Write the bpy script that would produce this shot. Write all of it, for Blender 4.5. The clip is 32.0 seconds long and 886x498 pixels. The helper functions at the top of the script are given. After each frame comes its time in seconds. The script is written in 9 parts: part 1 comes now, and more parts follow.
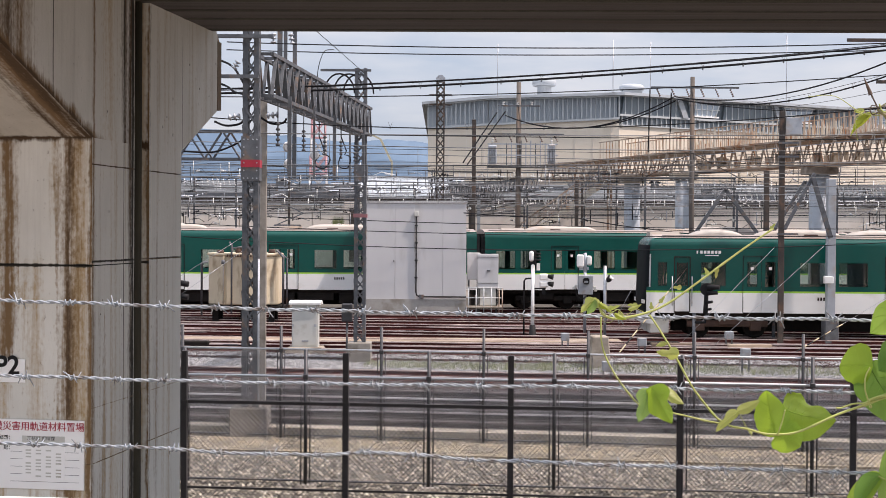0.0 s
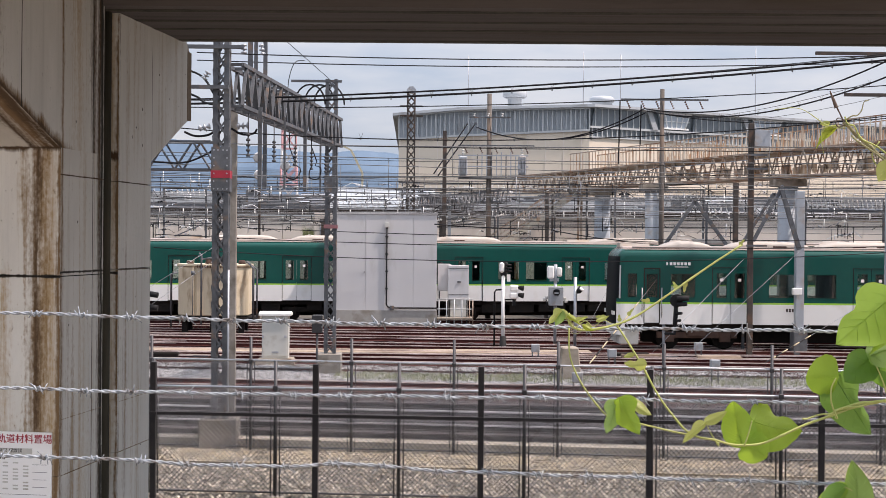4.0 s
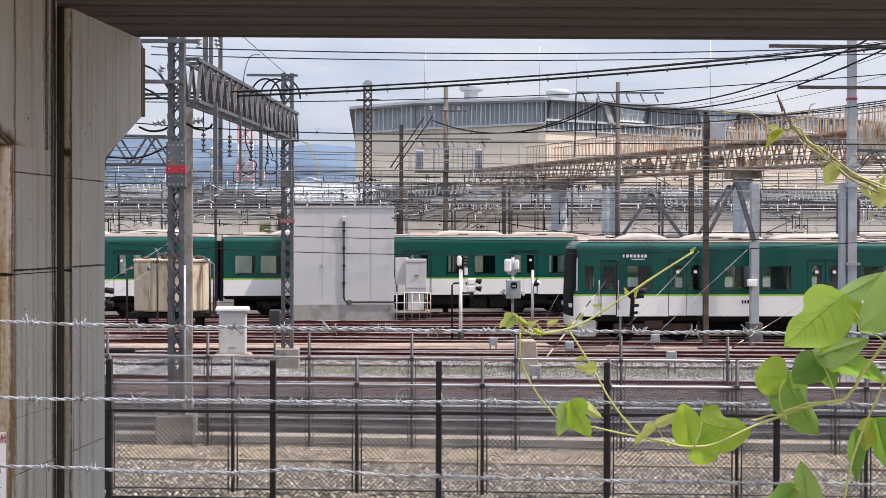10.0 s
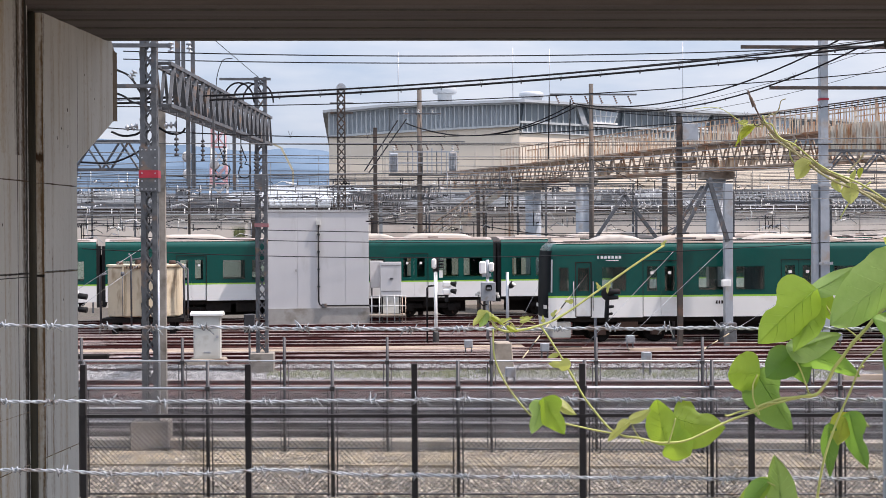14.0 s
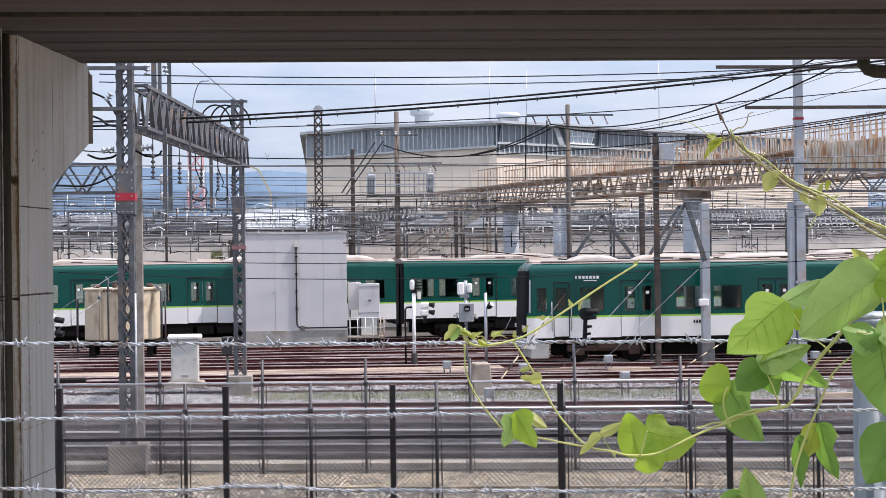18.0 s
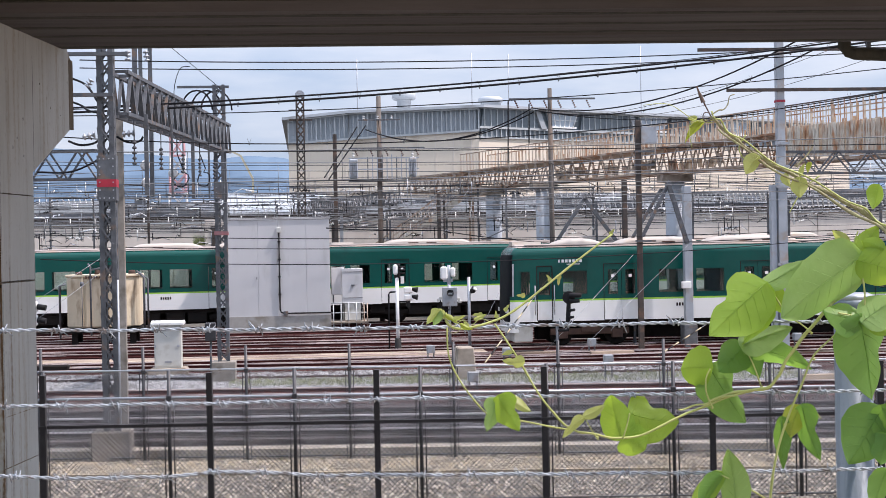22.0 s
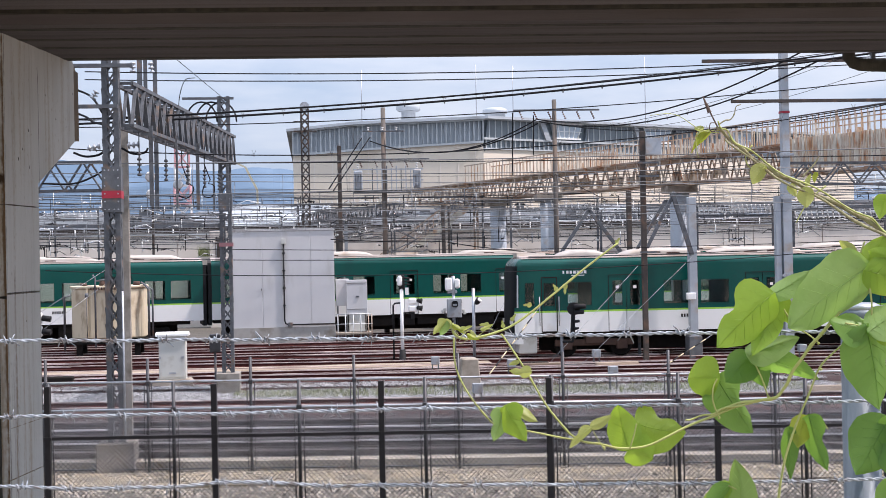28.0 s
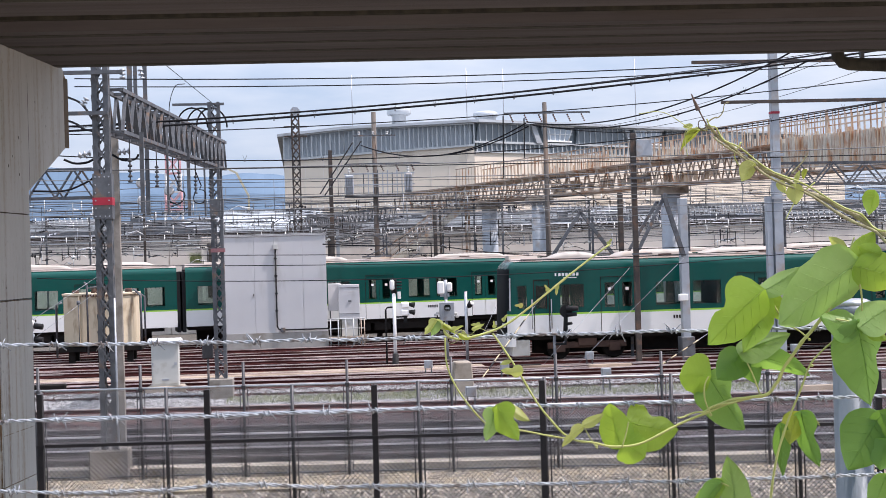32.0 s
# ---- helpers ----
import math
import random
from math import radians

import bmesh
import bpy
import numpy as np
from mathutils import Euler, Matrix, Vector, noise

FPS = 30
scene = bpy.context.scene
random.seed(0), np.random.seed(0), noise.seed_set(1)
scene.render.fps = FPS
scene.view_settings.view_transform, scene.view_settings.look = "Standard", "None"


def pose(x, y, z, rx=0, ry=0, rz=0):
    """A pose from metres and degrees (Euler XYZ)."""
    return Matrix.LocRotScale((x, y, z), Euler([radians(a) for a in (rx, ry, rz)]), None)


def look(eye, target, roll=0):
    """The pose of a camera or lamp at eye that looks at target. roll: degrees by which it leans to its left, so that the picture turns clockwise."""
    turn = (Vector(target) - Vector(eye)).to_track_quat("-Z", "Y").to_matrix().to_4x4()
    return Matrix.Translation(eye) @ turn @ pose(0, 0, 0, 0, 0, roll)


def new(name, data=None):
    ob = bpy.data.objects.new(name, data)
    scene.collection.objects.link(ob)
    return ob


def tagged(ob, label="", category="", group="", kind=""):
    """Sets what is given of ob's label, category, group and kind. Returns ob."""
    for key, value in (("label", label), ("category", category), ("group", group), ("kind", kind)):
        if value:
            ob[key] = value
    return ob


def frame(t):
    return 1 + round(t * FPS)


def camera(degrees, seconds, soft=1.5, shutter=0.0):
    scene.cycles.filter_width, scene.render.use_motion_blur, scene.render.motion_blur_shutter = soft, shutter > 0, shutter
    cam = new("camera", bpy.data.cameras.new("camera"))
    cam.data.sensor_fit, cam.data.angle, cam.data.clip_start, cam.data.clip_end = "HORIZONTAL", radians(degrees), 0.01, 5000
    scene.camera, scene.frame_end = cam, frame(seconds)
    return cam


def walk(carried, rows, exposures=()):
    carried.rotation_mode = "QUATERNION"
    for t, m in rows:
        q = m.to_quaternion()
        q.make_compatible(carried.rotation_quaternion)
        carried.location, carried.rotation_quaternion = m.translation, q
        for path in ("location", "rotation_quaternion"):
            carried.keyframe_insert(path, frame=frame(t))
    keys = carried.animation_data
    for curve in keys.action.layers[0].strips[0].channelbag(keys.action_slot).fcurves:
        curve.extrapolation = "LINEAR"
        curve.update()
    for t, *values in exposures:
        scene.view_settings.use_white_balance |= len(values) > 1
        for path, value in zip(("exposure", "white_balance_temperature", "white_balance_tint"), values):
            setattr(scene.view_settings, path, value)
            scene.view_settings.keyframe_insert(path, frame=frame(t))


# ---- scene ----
cam = camera(34.18, 32.0, soft=0.8)
walk(cam, [
    (0, pose(-0.0019, -0.0190, 4.1999, 89.244, -0.377, -0.009)),
    (0.5, pose(-0.0018, -0.0195, 4.1999, 89.171, -0.375, 0.020)),
    (1, pose(-0.0031, -0.0202, 4.1988, 89.146, -0.337, 0.027)),
    (1.5, pose(-0.0046, -0.0207, 4.1977, 89.119, -0.262, -0.058)),
    (2, pose(-0.0040, -0.0207, 4.1970, 89.082, -0.209, -0.246)),
    (2.5, pose(-0.0002, -0.0200, 4.1964, 88.993, -0.106, -0.491)),
    (3, pose(0.0023, -0.0198, 4.1955, 88.993, -0.162, -0.730)),
    (3.5, pose(0.0015, -0.0203, 4.1959, 89.216, -0.297, -0.972)),
    (4, pose(0.0011, -0.0204, 4.1999, 89.697, -0.468, -1.177)),
    (4.5, pose(0.0009, -0.0206, 4.2048, 90.308, -0.467, -1.249)),
    (6.5, pose(0.0069, -0.0213, 4.2132, 90.786, -0.667, -1.348)),
    (7, pose(0.0070, -0.0214, 4.2158, 90.574, -0.476, -1.514)),
    (7.5, pose(0.0068, -0.0213, 4.2140, 90.381, -0.617, -1.720)),
    (8, pose(0.0067, -0.0208, 4.2139, 90.164, -0.510, -1.922)),
    (8.5, pose(0.0067, -0.0206, 4.2146, 89.934, -0.380, -2.112)),
    (9, pose(0.0069, -0.0206, 4.2154, 89.724, -0.285, -2.325)),
    (9.5, pose(0.0088, -0.0208, 4.2155, 89.553, -0.194, -2.597)),
    (10, pose(0.0106, -0.0209, 4.2157, 89.438, -0.114, -2.867)),
    (10.5, pose(0.0107, -0.0207, 4.2165, 89.369, -0.009, -3.100)),
    (11, pose(0.0102, -0.0201, 4.2172, 89.324, 0.094, -3.283)),
    (11.5, pose(0.0091, -0.0190, 4.2177, 89.292, 0.131, -3.415)),
    (12, pose(0.0096, -0.0175, 4.2170, 89.307, 0.195, -3.521)),
    (12.5, pose(0.0113, -0.0160, 4.2152, 89.356, 0.264, -3.628)),
    (13, pose(0.0129, -0.0153, 4.2118, 89.416, 0.190, -3.740)),
    (13.5, pose(0.0130, -0.0158, 4.2106, 89.486, 0.289, -3.809)),
    (15.5, pose(0.0190, -0.0204, 4.2005, 89.847, 0.376, -4.073)),
    (16, pose(0.0197, -0.0216, 4.1993, 90.037, 0.389, -4.233)),
    (16.5, pose(0.0211, -0.0222, 4.2001, 90.302, 0.340, -4.406)),
    (17, pose(0.0217, -0.0226, 4.2001, 90.467, 0.430, -4.475)),
    (17.5, pose(0.0223, -0.0224, 4.1997, 90.442, 0.604, -4.583)),
    (18, pose(0.0239, -0.0216, 4.1993, 90.394, 0.726, -4.744)),
    (18.5, pose(0.0265, -0.0205, 4.1992, 90.318, 0.766, -4.946)),
    (19, pose(0.0260, -0.0197, 4.1994, 90.250, 0.735, -5.144)),
    (19.5, pose(0.0245, -0.0194, 4.1998, 90.221, 0.685, -5.308)),
    (20, pose(0.0245, -0.0191, 4.1999, 90.230, 0.514, -5.436)),
    (20.5, pose(0.0246, -0.0195, 4.1993, 90.227, 0.549, -5.504)),
    (21, pose(0.0244, -0.0197, 4.1991, 90.159, 0.648, -5.530)),
    (21.5, pose(0.0253, -0.0197, 4.1986, 89.994, 0.778, -5.514)),
    (22, pose(0.0255, -0.0195, 4.1986, 89.766, 1.094, -5.419)),
    (22.5, pose(0.0251, -0.0191, 4.1988, 89.553, 1.273, -5.345)),
    (23, pose(0.0251, -0.0185, 4.1983, 89.403, 1.317, -5.311)),
    (23.5, pose(0.0264, -0.0180, 4.1981, 89.326, 1.320, -5.358)),
    (24, pose(0.0274, -0.0180, 4.1976, 89.390, 1.247, -5.453)),
    (24.5, pose(0.0267, -0.0188, 4.1971, 89.564, 1.193, -5.527)),
    (25, pose(0.0249, -0.0200, 4.1957, 89.797, 1.179, -5.522)),
    (25.5, pose(0.0232, -0.0203, 4.1962, 89.995, 1.137, -5.427)),
    (27.5, pose(0.0225, -0.0202, 4.1980, 90.155, 1.110, -5.229)),
    (28, pose(0.0222, -0.0204, 4.1971, 90.218, 1.113, -5.243)),
    (28.5, pose(0.0224, -0.0207, 4.1952, 90.280, 1.140, -5.232)),
    (29, pose(0.0232, -0.0209, 4.1940, 90.309, 1.305, -5.211)),
    (29.5, pose(0.0235, -0.0209, 4.1933, 90.309, 1.422, -5.218)),
    (30, pose(0.0240, -0.0207, 4.1934, 90.270, 1.535, -5.278)),
    (30.5, pose(0.0251, -0.0203, 4.1936, 90.226, 1.656, -5.368)),
    (31, pose(0.0250, -0.0203, 4.1935, 90.221, 1.689, -5.460)),
    (31.5, pose(0.0244, -0.0206, 4.1929, 90.261, 1.720, -5.520)),
    (32, pose(0.0242, -0.0209, 4.1920, 90.359, 1.691, -5.559)),
], exposures=[
    (0.0, 0.16, 7250, 21), (4.0, 0.15, 7250, 21), (9.0, 0.23, 7150, 21), (13.0, 0.25, 7000, 20), (17.0, 0.31, 6720, 20), (24.0, 0.26, 6650, 20), (32.0, 0.31, 6630, 20),
])

# ---- light ----
SUN_EL, SUN_AZ = radians(60), radians(104)      # the sun stands high, right of the view
world = bpy.data.worlds.new("world")
scene.world = world
world.use_nodes = True
wn = world.node_tree
wn.nodes.clear()
w_out = wn.nodes.new("ShaderNodeOutputWorld")
w_bg = wn.nodes.new("ShaderNodeBackground")
w_sky = wn.nodes.new("ShaderNodeTexSky")
w_sky.sky_type = 'NISHITA'
w_sky.sun_disc = False
w_sky.sun_elevation = SUN_EL
w_sky.sun_rotation = SUN_AZ
w_sky.air_density, w_sky.dust_density, w_sky.ozone_density = 1.0, 3.0, 1.0
w_co = wn.nodes.new("ShaderNodeTexCoord")
w_map = wn.nodes.new("ShaderNodeMapping")
w_map.inputs["Scale"].default_value = (1.0, 1.0, 4.5)
w_noise = wn.nodes.new("ShaderNodeTexNoise")
w_noise.inputs["Scale"].default_value = 5.0
w_noise.inputs["Detail"].default_value = 6.0
w_noise.inputs["Roughness"].default_value = 0.55
w_ramp = wn.nodes.new("ShaderNodeValToRGB")
w_ramp.color_ramp.elements[0].position, w_ramp.color_ramp.elements[1].position = 0.36, 0.62
w_ramp.color_ramp.elements[0].color = (4.6, 6.2, 8.1, 1)
w_ramp.color_ramp.elements[1].color = (7.1, 8.25, 9.4, 1)
w_mix = wn.nodes.new("ShaderNodeMixRGB")
w_mix.inputs[0].default_value = 0.82
wn.links.new(w_co.outputs["Generated"], w_map.inputs["Vector"])
wn.links.new(w_map.outputs[0], w_noise.inputs["Vector"])
wn.links.new(w_noise.outputs[0], w_ramp.inputs[0])
wn.links.new(w_sky.outputs[0], w_mix.inputs[1])
# an overcast sky grows brighter towards the zenith
w_sep = wn.nodes.new("ShaderNodeSeparateXYZ")
w_rise = wn.nodes.new("ShaderNodeMapRange")
w_rise.inputs[1].default_value, w_rise.inputs[2].default_value = 0.0, 1.0
w_rise.inputs[3].default_value, w_rise.inputs[4].default_value = 1.0, 2.5
w_mul = wn.nodes.new("ShaderNodeVectorMath")
w_mul.operation = 'SCALE'
wn.links.new(w_co.outputs["Generated"], w_sep.inputs[0])
wn.links.new(w_sep.outputs[2], w_rise.inputs[0])
wn.links.new(w_ramp.outputs[0], w_mul.inputs[0])
wn.links.new(w_rise.outputs[0], w_mul.inputs["Scale"])
wn.links.new(w_mul.outputs[0], w_mix.inputs[2])
wn.links.new(w_mix.outputs[0], w_bg.inputs[0])
wn.links.new(w_bg.outputs[0], w_out.inputs[0])
w_bg.inputs[1].default_value = 0.083

sun = new("sun", bpy.data.lights.new("sun", "SUN"))
sun.data.energy = 4.55
sun.data.angle = radians(1.5)
sun.data.color = (1.0, 0.965, 0.92)
sun_way = Vector((math.sin(SUN_AZ) * math.cos(SUN_EL), math.cos(SUN_AZ) * math.cos(SUN_EL), math.sin(SUN_EL)))
sun.matrix_world = look(sun_way * 50, (0, 0, 0))

# ---- materials ----
def mat(name, a, b=None, rough=0.7, metal=0.0, scale=3.0, bump=0.0, stretch=(1, 1, 1), fine=40.0, dirt=None, dirt_amount=0.0, dirt_scale=1.0, per=0.0, spec=0.5):
    """Two tones mixed by noise, a finer grain in the relief, and optional stains of a third tone."""
    m = bpy.data.materials.new(name)
    m.use_nodes = True
    n, l = m.node_tree.nodes, m.node_tree.links
    p = n["Principled BSDF"]
    p.inputs["Roughness"].default_value = rough
    p.inputs["Metallic"].default_value = metal
    p.inputs["Specular IOR Level"].default_value = spec
    b = b or tuple(c * 0.8 for c in a)
    tc = n.new("ShaderNodeTexCoord")
    mp = n.new("ShaderNodeMapping")
    mp.inputs["Scale"].default_value = stretch
    l.new(tc.outputs["Object"], mp.inputs["Vector"])
    nz = n.new("ShaderNodeTexNoise")
    nz.inputs["Scale"].default_value = scale
    nz.inputs["Detail"].default_value = 8
    nz.inputs["Roughness"].default_value = 0.62
    l.new(mp.outputs[0], nz.inputs["Vector"])
    rp = n.new("ShaderNodeValToRGB")
    rp.color_ramp.elements[0].position, rp.color_ramp.elements[1].position = 0.32, 0.68
    rp.color_ramp.elements[0].color, rp.color_ramp.elements[1].color = (*a, 1), (*b, 1)
    l.new(nz.outputs[0], rp.inputs[0])
    col = rp.outputs[0]
    if dirt:
        n2 = n.new("ShaderNodeTexNoise")
        n2.inputs["Scale"].default_value = dirt_scale
        n2.inputs["Detail"].default_value = 6
        l.new(mp.outputs[0], n2.inputs["Vector"])
        r2 = n.new("ShaderNodeValToRGB")
        r2.color_ramp.elements[0].position, r2.color_ramp.elements[1].position = 0.62 - 0.3 * dirt_amount, 0.75 - 0.2 * dirt_amount
        l.new(n2.outputs[0], r2.inputs[0])
        mx = n.new("ShaderNodeMixRGB")
        l.new(r2.outputs[0], mx.inputs[0])
        l.new(col, mx.inputs[1])
        mx.inputs[2].default_value = (*dirt, 1)
        col = mx.outputs[0]
    if per:
        oi = n.new("ShaderNodeObjectInfo")
        mr = n.new("ShaderNodeMapRange")
        mr.inputs[3].default_value, mr.inputs[4].default_value = 1 - per, 1 + per
        l.new(oi.outputs["Random"], mr.inputs[0])
        hv = n.new("ShaderNodeHueSaturation")
        l.new(mr.outputs[0], hv.inputs["Value"])
        l.new(col, hv.inputs["Color"])
        col = hv.outputs[0]
    l.new(col, p.inputs["Base Color"])
    if bump:
        n3 = n.new("ShaderNodeTexNoise")
        n3.inputs["Scale"].default_value = fine
        n3.inputs["Detail"].default_value = 5
        l.new(mp.outputs[0], n3.inputs["Vector"])
        bp = n.new("ShaderNodeBump")
        bp.inputs["Strength"].default_value = bump
        bp.inputs["Distance"].default_value = 0.02
        l.new(n3.outputs[0], bp.inputs["Height"])
        l.new(bp.outputs[0], p.inputs["Normal"])
    return m

def streaked(name, base, pale, stain, dark, amount):
    """Old concrete with long vertical runs of rust and grime."""
    m = bpy.data.materials.new(name)
    m.use_nodes = True
    n, l = m.node_tree.nodes, m.node_tree.links
    p = n["Principled BSDF"]
    p.inputs["Roughness"].default_value = 0.85
    tc = n.new("ShaderNodeTexCoord")
    def field(scale, stretch, detail=6):
        mp = n.new("ShaderNodeMapping")
        mp.inputs["Scale"].default_value = stretch
        nz = n.new("ShaderNodeTexNoise")
        nz.inputs["Scale"].default_value = scale
        nz.inputs["Detail"].default_value = detail
        nz.inputs["Roughness"].default_value = 0.6
        l.new(tc.outputs["Object"], mp.inputs["Vector"])
        l.new(mp.outputs[0], nz.inputs["Vector"])
        return nz.outputs[0]
    def ramp(src, lo, hi, c0=(0, 0, 0), c1=(1, 1, 1)):
        r = n.new("ShaderNodeValToRGB")
        r.color_ramp.elements[0].position, r.color_ramp.elements[1].position = lo, hi
        r.color_ramp.elements[0].color, r.color_ramp.elements[1].color = (*c0, 1), (*c1, 1)
        l.new(src, r.inputs[0])
        return r.outputs[0]
    def mix(f, a, b):
        x = n.new("ShaderNodeMixRGB")
        l.new(f, x.inputs[0])
        l.new(a, x.inputs[1])
        x.inputs[2].default_value = (*b, 1)
        return x.outputs[0]
    col = ramp(field(2.2, (1.5, 1.5, 0.5)), 0.3, 0.7, base, pale)
    runs = field(3.0, (3.4, 3.4, 0.16), 8)
    col = mix(ramp(runs, 0.66 - amount, 0.78 - amount * 0.7), col, stain)
    col = mix(ramp(field(5.0, (4.0, 4.0, 0.09), 8), 0.60, 0.70), col, dark)
    l.new(mix(ramp(field(26, (1, 1, 1)), 0.66, 0.72), col, dark), p.inputs["Base Color"])
    bp = n.new("ShaderNodeBump")
    bp.inputs["Strength"].default_value = 0.3
    bp.inputs["Distance"].default_value = 0.015
    l.new(field(30, (1, 1, 0.5)), bp.inputs["Height"])
    l.new(bp.outputs[0], p.inputs["Normal"])
    return m

def glass(name, tint, rough=0.05):
    m = bpy.data.materials.new(name)
    m.use_nodes = True
    n, l = m.node_tree.nodes, m.node_tree.links
    n.remove(n["Principled BSDF"])
    g = n.new("ShaderNodeBsdfGlossy")
    g.inputs["Roughness"].default_value = rough
    g.inputs["Color"].default_value = (0.9, 0.95, 0.95, 1)
    t = n.new("ShaderNodeBsdfTransparent")
    t.inputs["Color"].default_value = (*tint, 1)
    fr = n.new("ShaderNodeFresnel")
    fr.inputs["IOR"].default_value = 1.5
    mx = n.new("ShaderNodeMixShader")
    l.new(fr.outputs[0], mx.inputs[0])
    l.new(t.outputs[0], mx.inputs[1])
    l.new(g.outputs[0], mx.inputs[2])
    l.new(mx.outputs[0], n["Material Output"].inputs["Surface"])
    return m

